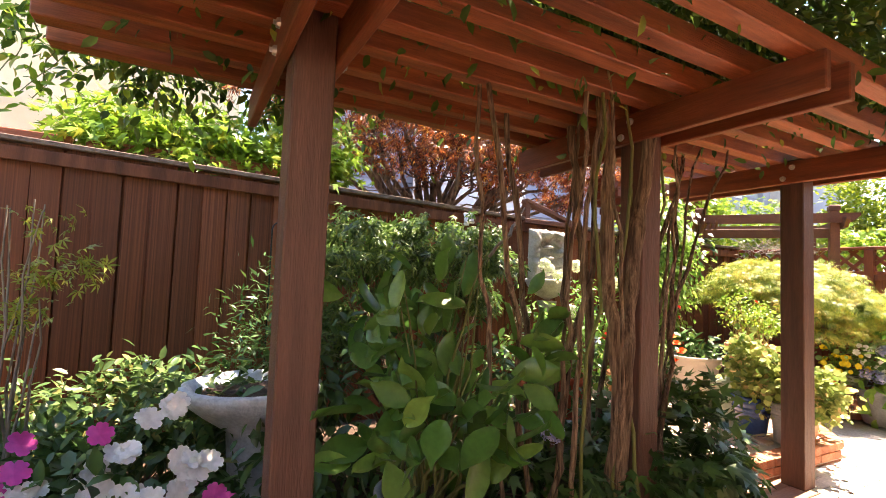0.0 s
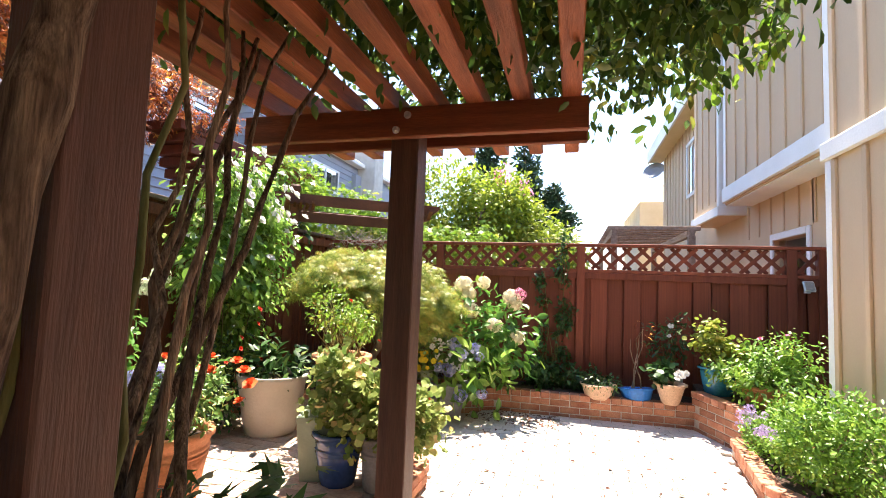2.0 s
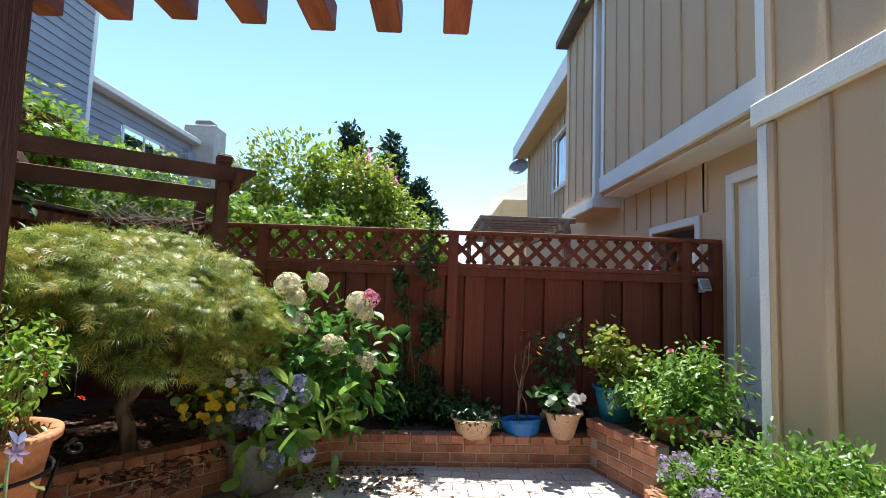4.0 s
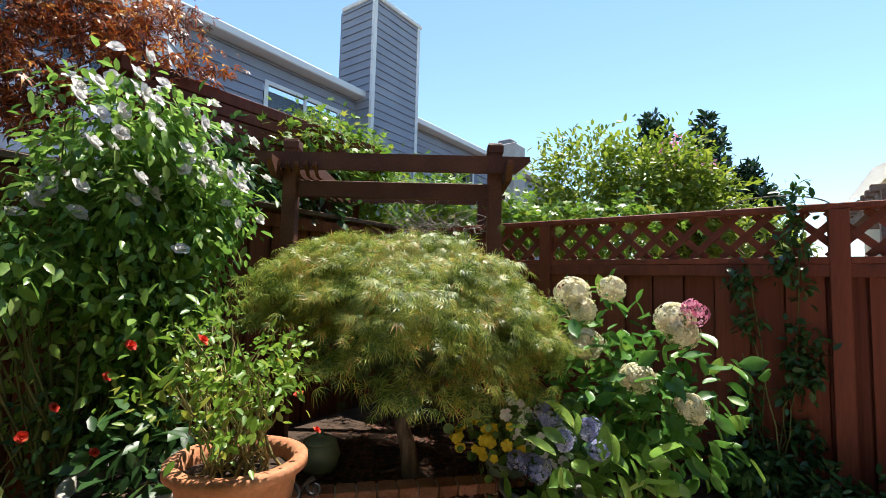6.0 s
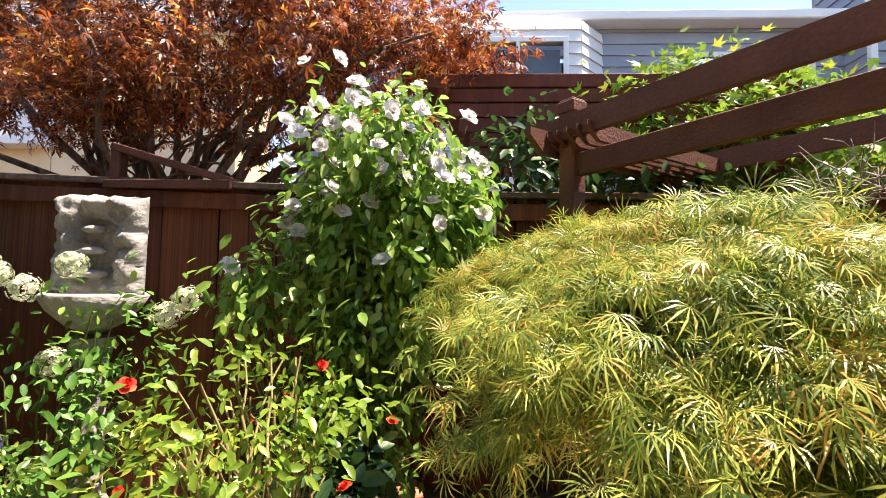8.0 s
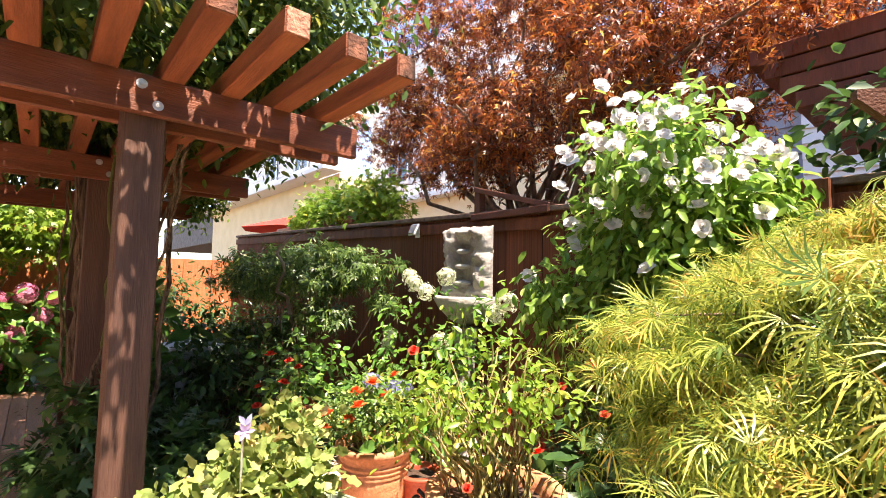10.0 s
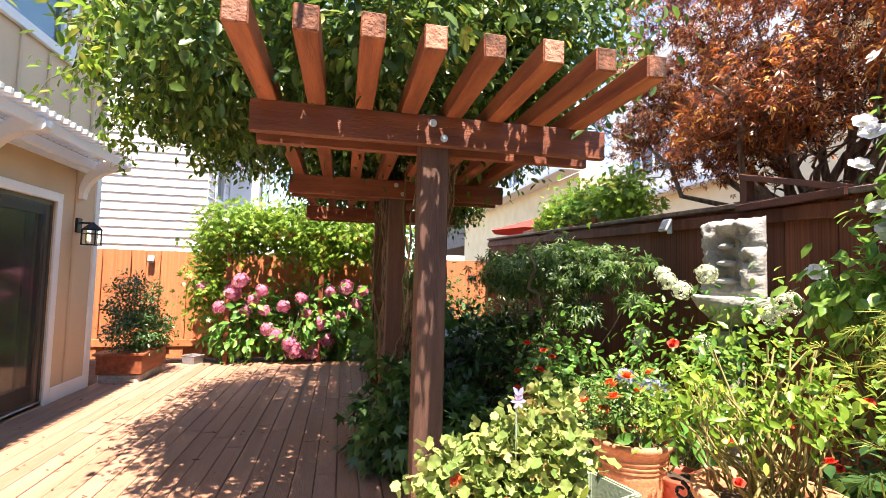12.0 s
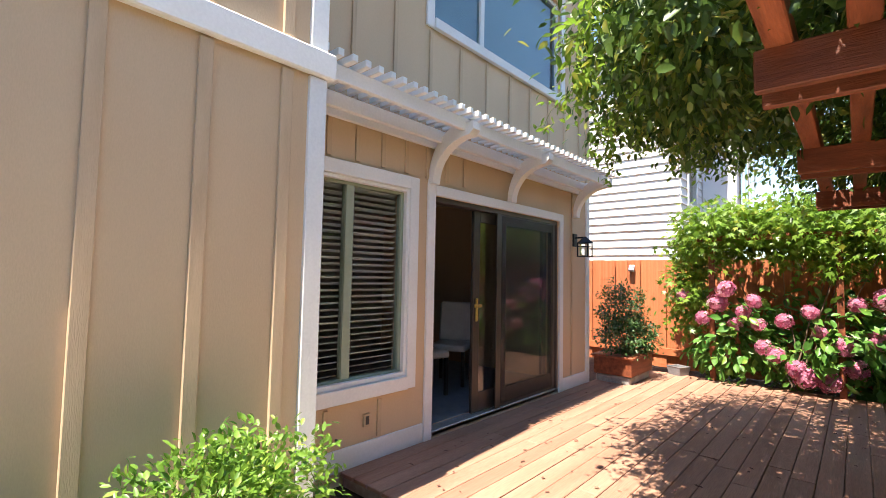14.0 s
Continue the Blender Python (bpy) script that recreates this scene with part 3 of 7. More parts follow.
# raised brick platform, brick planters, paved patio
def brick_wall(name, label, pts, z0, courses, width=0.1, cap=True, seed=0):
    """A low wall of laid bricks along a line of points."""
    r = random.Random(seed)
    f = thing(name, label, "brick edging", kind="structure")
    bl, bh = 0.2, 0.067
    me = finish("brick", box(-(bl - 0.01) / 2, (bl - 0.01) / 2, -width / 2, width / 2, 0, bh - 0.009, 0.004), BRICK)
    me_top = finish("brick", box(-0.047, 0.047, -width * 0.62, width * 0.56, 0, bh - 0.009, 0.005), BRICK)
    core = bmesh.new()
    for (xa, ya), (xb, yb) in zip(pts, pts[1:]):
        L = math.hypot(xb - xa, yb - ya)
        ang = math.degrees(math.atan2(yb - ya, xb - xa))
        m = Matrix.Translation((xa, ya, 0)) @ Matrix.Rotation(radians(ang), 4, "Z")
        c = bmesh.ops.create_cube(core, size=1, matrix=m @ Matrix.Translation((L / 2, 0, z0 + (courses * bh - 0.016) / 2)) @ Matrix.Diagonal((L, width - 0.014, courses * bh - 0.016, 1)))
        for k in range(courses):
            last = cap and k == courses - 1
            bb = 0.1 if last else bl
            n = max(1, int(round(L / bb)))
            st = L / n
            shift = 0.5 if (k % 2 and not last) else 0.0
            for i in range(n):
                ob = new("brick", me_top if last else me)
                ob.parent = f
                u = (i + 0.5 + (shift if i < n - 1 else 0)) * st
                ob.matrix_basis = m @ pose(min(u, L - st / 2), r.uniform(-.003, .003), z0 + k * bh, 0, 0, r.uniform(-.6, .6)) @ Matrix.Diagonal((st / bb, 1, 1, 1))
    part("mortar", core, MORTAR, f)
    return f


STEP = 0.135
brick_wall("brick_step", "two-course red brick step edge of the pot terrace", [(-0.2, -0.95), (-0.14, 0.86), (-1.0, 1.9)], -0.05, 3, seed=1)
brick_wall("north_planter_wall", "low red brick planter wall in shade", [(-0.42, 2.62), (0.0, 2.9), (1.98, 2.98)], -0.03, 4, seed=2)
brick_wall("corner_planter_wall", "taller red brick corner planter wall", [(1.98, 2.98), (2.22, 2.34)], -0.03, 6, seed=3)
brick_wall("house_planter_wall", "low red brick planter edge along the house", [(2.66, 2.3), (2.12, 2.25), (2.02, 1.3), (2.3, 0.75)], -0.05, 3, seed=4)
brick_wall("maple_bed_wall", "red brick wall of the raised maple bed", [(-2.3, 1.25), (-1.45, 1.5), (-0.42, 2.62)], 0.0, 5, seed=5)
brick_wall("ivy_bed_edging", "red brick edging between deck and ivy bed", [(-0.2, -3.9), (-0.2, -0.98)], -0.06, 2, seed=6)


def poly_slab(name, label, pts, z0, z1, material, category):
    bm = bmesh.new()
    lo = [bm.verts.new((x, y, z0)) for x, y in pts]
    hi = [bm.verts.new((x, y, z1)) for x, y in pts]
    bm.faces.new(hi)
    bm.faces.new(list(reversed(lo)))
    for i in range(len(pts)):
        j = (i + 1) % len(pts)
        bm.faces.new((lo[i], lo[j], hi[j], hi[i]))
    bmesh.ops.recalc_face_normals(bm, faces=bm.faces)
    return structure(name, bm, material, label, category)


poly_slab("maple_bed", "dark soil strewn with bark chips", [(-2.33, 1.28), (-1.45, 1.55), (-0.42, 2.66), (-0.02, 2.93), (-0.02, 3.48), (-2.33, 3.48)], -0.1, 0.27, SOIL, "soil")
poly_slab("north_bed", "dark soil of the fence planter", [(-0.02, 2.93), (1.98, 3.0), (2.05, 3.48), (-0.02, 3.48)], -0.1, 0.2, SOIL, "soil")
poly_slab("corner_bed", "soil of the corner planter", [(2.0, 2.98), (2.24, 2.36), (2.68, 2.36), (3.28, 2.36), (3.28, 3.48), (2.06, 3.48)], -0.1, 0.34, SOIL, "soil")
poly_slab("house_bed", "soil of the planter along the house", [(2.66, 2.26), (2.12, 2.2), (2.05, 1.3), (2.34, 0.75), (2.69, 0.75)], -0.1, 0.1, SOIL, "soil")
poly_slab("ivy_bed", "dark shaded soil under the pergola", [(-2.34, -6.3), (-0.22, -6.3), (-0.22, -0.98), (-2.34, -0.98)], -0.1, 0.0, SOIL, "soil")
poly_slab("terrace_base", "mortar bed of the pot terrace", [(-2.34, -0.98), (-0.2, -0.98), (-0.15, 0.86), (-0.98, 1.88), (-1.45, 1.5), (-2.34, 1.25)], -0.1, STEP - 0.02, MORTAR, "paving")
structure("patio_base", box(-1.2, 2.7, 0.004, 3.0, -0.11, -0.022), MORTAR, "sand-grey joint bed of the patio", "paving")


# ---- pergola: three posts in a row, a pair of cross beams on each, rafters along y ----
POST_Y = (0.0, -1.58, -3.28)
BEAM_Z0, BEAM_Z1 = 1.995, 2.142
pergola = thing("pergola", "red-brown stained timber pergola on three posts", "pergola")
for k, py in enumerate(POST_Y):
    p_ob = part("post", box(-0.07, 0.07, py - 0.07, py + 0.07, -0.1, BEAM_Z1 + 0.02, 0.006), POSTW, pergola, "dark brown square timber post")
    for s in (-1, 1):
        y0, y1 = sorted((py + s * 0.073, py + s * 0.113))
        part("cross_beam", box(-0.885, 0.85, y0, y1, BEAM_Z0, BEAM_Z1, 0.005), BEAM, pergola)
        for bx, bz in ((-0.03, 2.03), (0.025, 2.1)):
            bm = bmesh.new()
            bmesh.ops.create_cone(bm, segments=10, cap_ends=True, radius1=0.019, radius2=0.016, depth=0.012, matrix=Matrix.Translation((bx, py + s * 0.119, bz)) @ Matrix.Rotation(radians(90), 4, "X"))
            bmesh.ops.create_cone(bm, segments=6, cap_ends=True, radius1=0.009, radius2=0.009, depth=0.022, matrix=Matrix.Translation((bx, py + s * 0.124, bz)) @ Matrix.Rotation(radians(90), 4, "X"))
            part("bolt", bm, STEEL, pergola, "weathered galvanised bolt and washer")
raft_x = [-0.715 + i * 0.213 for i in range(8)]
rr_ = random.Random(3)
for x in raft_x:
    yn, ys = 0.76 + rr_.uniform(-.015, .015), -4.15
    rafter = part("rafter", box(x - 0.041, x + 0.041, ys, yn, BEAM_Z1 - 0.004, BEAM_Z1 + 0.086, 0.005), RAFTER, pergola)
    part("end_grain", box(x - 0.037, x + 0.037, yn - 0.002, yn + 0.003, BEAM_Z1, BEAM_Z1 + 0.082, 0.002), END_PALE if rr_.random() < 0.45 else END_DARK, rafter, "weathered sawn end grain")

# ---- corner arbor ----
arbor = thing("corner_arbor", "dark brown timber corner arbor with shaped beam ends", "arbor", (-0.90, 2.84, 0), math.degrees(math.atan2(2.06 - 2.84, -2.0 + 0.90)))
AL = math.hypot(2.06 - 2.84, -2.0 + 0.90)
for px in (0.0, AL):
    for py in (0.0, -0.95):
        part("post", box(px - 0.045, px + 0.045, py - 0.045, py + 0.045, 0.1, 2.27 if py == 0 else 2.1, 0.005), DARKWOOD, arbor)
        if py == 0:
            part("post_cap", box(px - 0.052, px + 0.052, py - 0.052, py + 0.052, 2.20, 2.26, 0.006), DARKWOOD, arbor)
part("lower_beam", box(-0.045, AL + 0.045, -0.018, 0.018, 1.89, 2.0, 0.004), DARKWOOD, arbor)


def shaped_beam(x0, x1, y0, y1, z0, z1):
    """A beam whose ends are cut back on the underside."""
    bm = bmesh.new()
    h, c = z1 - z0, 0.09
    prof = [(x0 + c, z0), (x1 - c, z0), (x1 - 0.02, z1 - h * 0.45), (x1, z1 - h * 0.3), (x1, z1), (x0, z1), (x0, z1 - h * 0.3), (x0 + 0.02, z1 - h * 0.45)]
    a = [bm.verts.new((x, y0, z)) for x, z in prof]
    b = [bm.verts.new((x, y1, z)) for x, z in prof]
    bm.faces.new(a)
    bm.faces.new(list(reversed(b)))
    for i in range(len(prof)):
        j = (i + 1) % len(prof)
        bm.faces.new((a[i], b[i], b[j], a[j]))
    bmesh.ops.recalc_face_normals(bm, faces=bm.faces)
    return bm


part("top_beam", shaped_beam(-0.22, AL + 0.22, 0.05, 0.085, 2.06, 2.17), DARKWOOD, arbor)
part("top_beam", shaped_beam(-0.22, AL + 0.22, -1.04, -1.0, 2.04, 2.15), DARKWOOD, arbor)
for px in (-0.075, AL + 0.075):
    bm = shaped_beam(-1.15, 0.22, -0.02, 0.02, 2.0, 2.115)
    o = part("side_beam", bm, DARKWOOD, arbor)
    o.matrix_basis = pose(px, 0, 0) @ Matrix.Rotation(radians(90), 4, "Z")
for i in range(5):
    px = AL + 0.16 - i * 0.06
    o = part("joist", shaped_beam(-1.1, 0.12, -0.012, 0.012, 2.02, 2.1), DARKWOOD, arbor)
    o.matrix_basis = pose(px - 0.1, 0, 0) @ Matrix.Rotation(radians(90), 4, "Z")

# ---- our house ----
WX = 3.28        # recessed wall with window and sliding door
PX = 2.70        # projecting wing
WT = 0.16
Z_TOP = 5.6


def wall_with_holes(axis_x, y0, y1, z0, z1, holes, thick=WT):
    """Wall in the plane x = axis_x (outer face), thickness to +x, with holes (ya, yb, za, zb) through it."""
    bm = bmesh.new()
    ys = sorted({y0, y1, *[h[0] for h in holes], *[h[1] for h in holes]})
    for a, b in zip(ys, ys[1:]):
        spans = sorted((h[2], h[3]) for h in holes if h[0] < (a + b) / 2 < h[1])
        z = z0
        for lo, hi in spans:
            if lo > z:
                add_box(bm, axis_x, axis_x + thick, a, b, z, lo)
            z = hi
        if z < z1:
            add_box(bm, axis_x, axis_x + thick, a, b, z, z1)
    return bm


DOOR = (-3.11, -0.90, 0.04, 2.03)
WIN = (-0.60, 0.50, 0.56, 2.04)
UPWIN = (-3.14, -0.84, 3.56, 4.75)
house = thing("house", "tan board-and-batten two-storey house with white trim", "house", kind="structure")
part("wall_recess", wall_with_holes(WX, -3.92, 0.64, -0.1, Z_TOP, [DOOR, WIN, UPWIN]), TAN, house)
part("wall_wing", wall_with_holes(PX, 0.62, 2.07, -0.1, Z_TOP, []), TAN, house)
part("wall_wing_return", box(PX + WT, WX + WT, 0.62, 0.62 + WT, -0.1, Z_TOP), TAN, house)
part("wall_wing_north", box(PX + WT, 3.4, 2.07 - WT, 2.07, -0.1, Z_TOP), TAN, house)
part("wall_south_end", box(WX + WT, 9, -3.92, -3.92 + WT, -0.1, Z_TOP), TAN, house)
part("wall_north_run", wall_with_holes(3.3, 2.07, 12.0, -0.1, 2.8, [(3.85, 4.75, 0.9, 2.02), (2.36, 3.26, 0.34, 2.3)], 0.15), TAN, house)
part("wall_upper_north", box(2.95, 3.1, 2.07, 5.5, 2.62, Z_TOP), TAN, house)
part("soffit_north", box(2.97, 3.44, 2.07, 5.5, 2.6, 2.618), WHITE, house)
part("wall_bay", box(2.95, 9, 5.76, 7.3, 2.5, Z_TOP), TAN, house)
part("back_wall", box(8.9, 9.06, -3.92, 14, -0.1, Z_TOP), TAN, house)
part("flat_roof", box(2.74, 9.1, -3.9, 7.3, Z_TOP, Z_TOP + 0.12), ROOF, house)
# battens
def batten(x, y, z0, z1, w=0.038, d=0.018):
    part("batten", box(x - d, x, y - w / 2, y + w / 2, z0, z1, 0.003), TAN_BATTEN, house)


for i in range(4):
    batten(PX, 0.825 + i * 0.385, -0.02, 2.36, 0.06, 0.022)
    batten(PX, 0.825 + i * 0.385, 2.53, Z_TOP, 0.06, 0.022)
for i in range(8):
    y = 0.42 - i * 0.245
    batten(WX, y, 2.16, 2.62)
for i in range(11):
    y = 0.40 - i * 0.405
    if UPWIN[0] - 0.1 < y < UPWIN[1] + 0.1:
        batten(WX, y, 2.62, UPWIN[2] - 0.11)
        batten(WX, y, UPWIN[3] + 0.11, Z_TOP)
    else:
        batten(WX, y, 2.62, Z_TOP)
for y in (0.13, -0.34):
    batten(WX, y, 0.16, WIN[2] - 0.13)
batten(WX, -3.46, 0.16, 2.62)
for i in range(9):
    batten(2.95, 2.3 + i * 0.39, 2.86, Z_TOP)
    batten(3.3, 2.5 + i * 0.39 if i * 0.39 + 2.5 > 3.6 else 3.7, 2.12, 2.6)
for i in range(4):
    batten(2.95, 5.95 + i * 0.38, 2.75, Z_TOP)
for i in range(3):
    part("batten", box(3.05 + i * 0.3, 3.09 + i * 0.3, 5.742, 5.76, 2.75, Z_TOP, 0.003), TAN_BATTEN, house)
# white trim
def trim(name, x0, x1, y0, y1, z0, z1, mat=None, bevel=0.004, label=""):
    return part(name, box(x0, x1, y0, y1, z0, z1, bevel), mat or WHITE, house, label)


trim("corner_board", PX - 0.022, PX + 0.07, 0.598, 0.70, -0.05, 2.37)
trim("corner_board", PX - 0.022, PX + 0.07, 0.598, 0.70, 2.52, Z_TOP)
trim("corner_board", PX - 0.022, PX + 0.07, 2.0, 2.092, -0.05, 2.37)
trim("corner_board", PX - 0.022, PX + 0.07, 2.0, 2.092, 2.52, Z_TOP)
trim("band_board", PX - 0.045, PX - 0.002, 0.555, 2.12, 2.375, 2.515, None, 0.008, "weathered white band board with drip edge")
trim("band_board", PX - 0.001, WX, 0.565, 0.615, 2.378, 2.512)
trim("band_board", 2.90, 2.948, 2.14, 5.49, 2.64, 2.85, None, 0.008)
trim("band_board", 2.905, 2.948, 5.72, 7.35, 2.5, 2.64)
trim("band_board", 2.905, 3.9, 5.712, 5.757, 2.5, 2.64)
trim("corner_board", 2.925, 3.03, 5.73, 5.83, 2.644, Z_TOP)
trim("corner_board", 2.93, 3.02, 5.41, 5.515, 2.86, Z_TOP)
trim("base_board", WX - 0.02, WX - 0.001, -3.92, DOOR[0] - 0.1, 0.0, 0.15)
trim("base_board", WX - 0.02, WX - 0.001, DOOR[1] + 0.1, 0.6, 0.0, 0.15)
trim("corner_board", WX - 0.022, WX + 0.06, -3.945, -3.85, -0.02, 2.62)
trim("corner_board", WX - 0.022, WX + 0.06, -3.945, -3.85, 2.62, Z_TOP, TAN_BATTEN)


def casing(name, ya, yb, za, zb, x, w, sill=True):
    """Flat white casing round an opening."""
    trim(name, x - 0.026, x - 0.002, ya - w, ya, za - (w if sill else 0.04), zb + w)
    trim(name, x - 0.026, x - 0.002, yb, yb + w, za - (w if sill else 0.04), zb + w)
    trim(name, x - 0.03, x - 0.002, ya - 0.001, yb + 0.001, zb, zb + w)
    if sill:
        trim(name, x - 0.045, x - 0.002, ya - 0.001, yb + 0.001, za - w, za)


casing("door_casing", *DOOR, WX, 0.09, False)
casing("window_casing", *WIN, WX, 0.10)
for q in ((WIN[0] - 0.001, WIN[0] + 0.03, WIN[2], WIN[3]), (WIN[0] + 0.03, WIN[1], WIN[3] - 0.03, WIN[3]), (WIN[0] + 0.03, WIN[1], WIN[2], WIN[2] + 0.035)):
    trim("inner_casing", WX - 0.012, WX + 0.028, *q)
casing("window_casing", *UPWIN, WX, 0.09)
casing("window_casing", 3.85, 4.75, 0.9, 2.02, 3.3, 0.08)
casing("door_casing", 2.36, 3.26, 0.38, 2.3, 3.3, 0.09, False)


def pane(name, x, ya, yb, za, zb, parent, mat=GLASS):
    o = part(name, box(x - 0.003, x + 0.003, ya, yb, za, zb), mat, parent)
    o.visible_shadow = False
    return o


# window with blinds
window_1 = thing("window_1", "double window with sage-green sashes and white slat blinds", "window", (0, 0, 0), kind="structure")
fw = 0.05
ya, yb, za, zb = WIN
ym = (ya + yb) / 2
for a, b, c, d in ((ya, ya + fw, za, zb), (yb - fw, yb, za, zb), (ya + fw, yb - fw, za, za + fw), (ya + fw, yb - fw, zb - fw, zb), (ym - 0.035, ym + 0.035, za + fw, zb - fw)):
    part("window_frame", box(WX + 0.03, WX + 0.09, a, b, c, d, 0.004), SASH, window_1)
pane("pane", WX + 0.06, ya + fw, ym - 0.035, za + fw, zb - fw, window_1)
pane("pane", WX + 0.06, ym + 0.035, yb - fw, za + fw, zb - fw, window_1)
blind = thing("window_blind", "white horizontal slat blind behind the window glass", "blind")
slat = finish("slat", box(-0.022, 0.022, ya + 0.03, yb - 0.03, -0.0015, 0.0015), BLIND)
k = 0
while za + 0.06 + k * 0.047 < zb - 0.05:
    o = part("slat", slat, BLIND, blind)
    o.matrix_basis = pose(WX + 0.135, 0, za + 0.06 + k * 0.047, 0, 22, 0)
    k += 1
part("head_rail", box(WX + 0.11, WX + 0.16, ya + 0.02, yb - 0.02, zb - 0.045, zb - 0.005), BLIND, blind)

window_2 = thing("window_2", "wide upstairs window with white frame", "window", kind="structure")
ya, yb, za, zb = UPWIN
for a, b, c, d in ((ya, ya + fw, za, zb), (yb - fw, yb, za, zb), (ya + fw, yb - fw, za, za + fw), (ya + fw, yb - fw, zb - fw, zb), (-1.62, -1.56, za + fw, zb - fw)):
    part("window_frame", box(WX + 0.03, WX + 0.09, a, b, c, d, 0.004), WHITE, window_2)
pane("pane", WX + 0.06, ya + fw, -1.62, za + fw, zb - fw, window_2, SKY_GLASS)
pane("pane", WX + 0.06, -1.56, yb - fw, za + fw, zb - fw, window_2, SKY_GLASS)
upblind = thing("window_blind", "pale blue-grey slat blind in the upstairs window", "blind")
slat2 = finish("slat", box(-0.02, 0.02, ya + 0.03, yb - 0.03, -0.0015, 0.0015), BLIND)
for k in range(26):
    o = part("slat", slat2, BLIND, upblind)
    o.matrix_basis = pose(WX + 0.135, 0, za + 0.04 + k * 0.044, 0, 60, 0)
window_3 = thing("window_3", "small window with white frame past the fence", "window", kind="structure")
part("window_frame", box(3.33, 3.37, 3.85, 4.75, 0.9, 0.95), BRONZE, window_3)
pane("pane", 3.36, 3.85, 4.75, 0.95, 2.02, window_3)
door_2 = thing("door_2", "white side door by the fence", "door", kind="structure")
part("leaf", box(3.33, 3.37, 2.36, 3.26, 0.34, 2.3, 0.003), WHITE, door_2)
part("door_panel", box(3.322, 3.329, 2.5, 3.12, 1.5, 2.15, 0.003), WHITE, door_2)

# sliding door
door_1 = thing("door_1", "dark bronze sliding glass door, half open", "sliding door", kind="structure")
ya, yb, za, zb = DOOR
part("track_frame", box(WX + 0.0, WX + 0.12, ya, yb, za - 0.03, za + 0.012, 0.003), STEEL, door_1, "grey aluminium sill track")
part("head_frame", box(WX + 0.01, WX + 0.12, ya, yb, zb - 0.045, zb, 0.003), BRONZE, door_1)
part("jamb", box(WX + 0.01, WX + 0.12, ya, ya + 0.04, za + 0.012, zb - 0.045, 0.003), BRONZE, door_1)
part("jamb", box(WX + 0.01, WX + 0.12, yb - 0.04, yb, za + 0.012, zb - 0.045, 0.003), BRONZE, door_1)


def slider(name, y0, y1, x, stile=0.1):
    s = part(name, box(x - 0.018, x + 0.018, y0, y0 + stile, za + 0.014, zb - 0.047, 0.004), BRONZE, door_1)
    for a, b, c, d in ((y1 - stile, y1, za + 0.014, zb - 0.047), (y0 + stile, y1 - stile, za + 0.014, za + 0.2), (y0 + stile, y1 - stile, zb - 0.15, zb - 0.047)):
        part("rail", box(x - 0.018, x + 0.018, a, b, c, d, 0.004), BRONZE, s)
    pane("pane", x, y0 + stile, y1 - stile, za + 0.2, zb - 0.15, s)
    return s


slider("fixed_leaf", -3.07, -1.93, WX + 0.035)
sl = slider("sliding_leaf", -2.94, -1.55, WX + 0.085)
sc = part("screen_leaf", box(WX + 0.005, WX + 0.02, -1.93, -1.85, za + 0.014, zb - 0.047, 0.003), BRONZE, door_1)
part("screen_mesh", box(WX + 0.008, WX + 0.012, -3.0, -1.935, za + 0.05, zb - 0.06), SCREEN, sc, "fine dark insect screen").visible_shadow = False
bm = box(WX + 0.045, WX + 0.06, -1.605, -1.575, 0.92, 1.14, 0.004)
add_box(bm, WX + 0.02, WX + 0.05, -1.605, -1.58, 1.06, 1.08, 0.003)
add_box(bm, WX + 0.005, WX + 0.022, -1.61, -1.5, 1.055, 1.085, 0.004)
part("handle", bm, BRASS, door_1, "brass lever handle")

# room inside
structure("room_floor", box(WX + WT, 8.9, -3.76, 0.62, -0.06, 0.0), CARPET, "grey carpet in the dim room", "floor")
structure("room_wall", box(7.2, 7.3, -3.76, 0.62, 0.0, 2.5), ROOM, "dim plain room wall", "wall")
structure("room_wall_north", box(WX + WT, 7.2, 0.79, 0.85, 0.0, 2.5), ROOM, "dim plain room wall", "wall")
structure("room_ceiling", box(WX + WT, 7.3, -3.76, 0.85, 2.5, 2.56), ROOM, "plain room ceiling", "ceiling")
structure("upper_room_wall", box(5.5, 5.6, -3.7, 0.6, 2.6, Z_TOP), ROOM, "dim upstairs wall", "wall")


def dining_chair(at, turn):
    c = thing("dining_chair", "cream upholstered dining chair with dark legs", "chair", at, turn, "chairs in the room")
    part("seat", box(-0.23, 0.23, -0.23, 0.23, 0.42, 0.5, 0.02), UPHOLSTERY, c)
    o = part("backrest", box(-0.23, 0.23, -0.035, 0.035, 0.0, 0.52, 0.025), UPHOLSTERY, c)
    o.matrix_basis = pose(0, -0.2, 0.49, 8, 0, 0)
    for sx in (-0.2, 0.2):
        for sy in (-0.2, 0.2):
            part("leg", box(sx - 0.02, sx + 0.02, sy - 0.02, sy + 0.02, 0, 0.42, 0.003), BRONZE, c)
    return c


ch = dining_chair((4.5, -2.6, 0.0), 25)
copy_thing(ch, pose(4.35, -1.9, 0.0, 0, 0, 170))

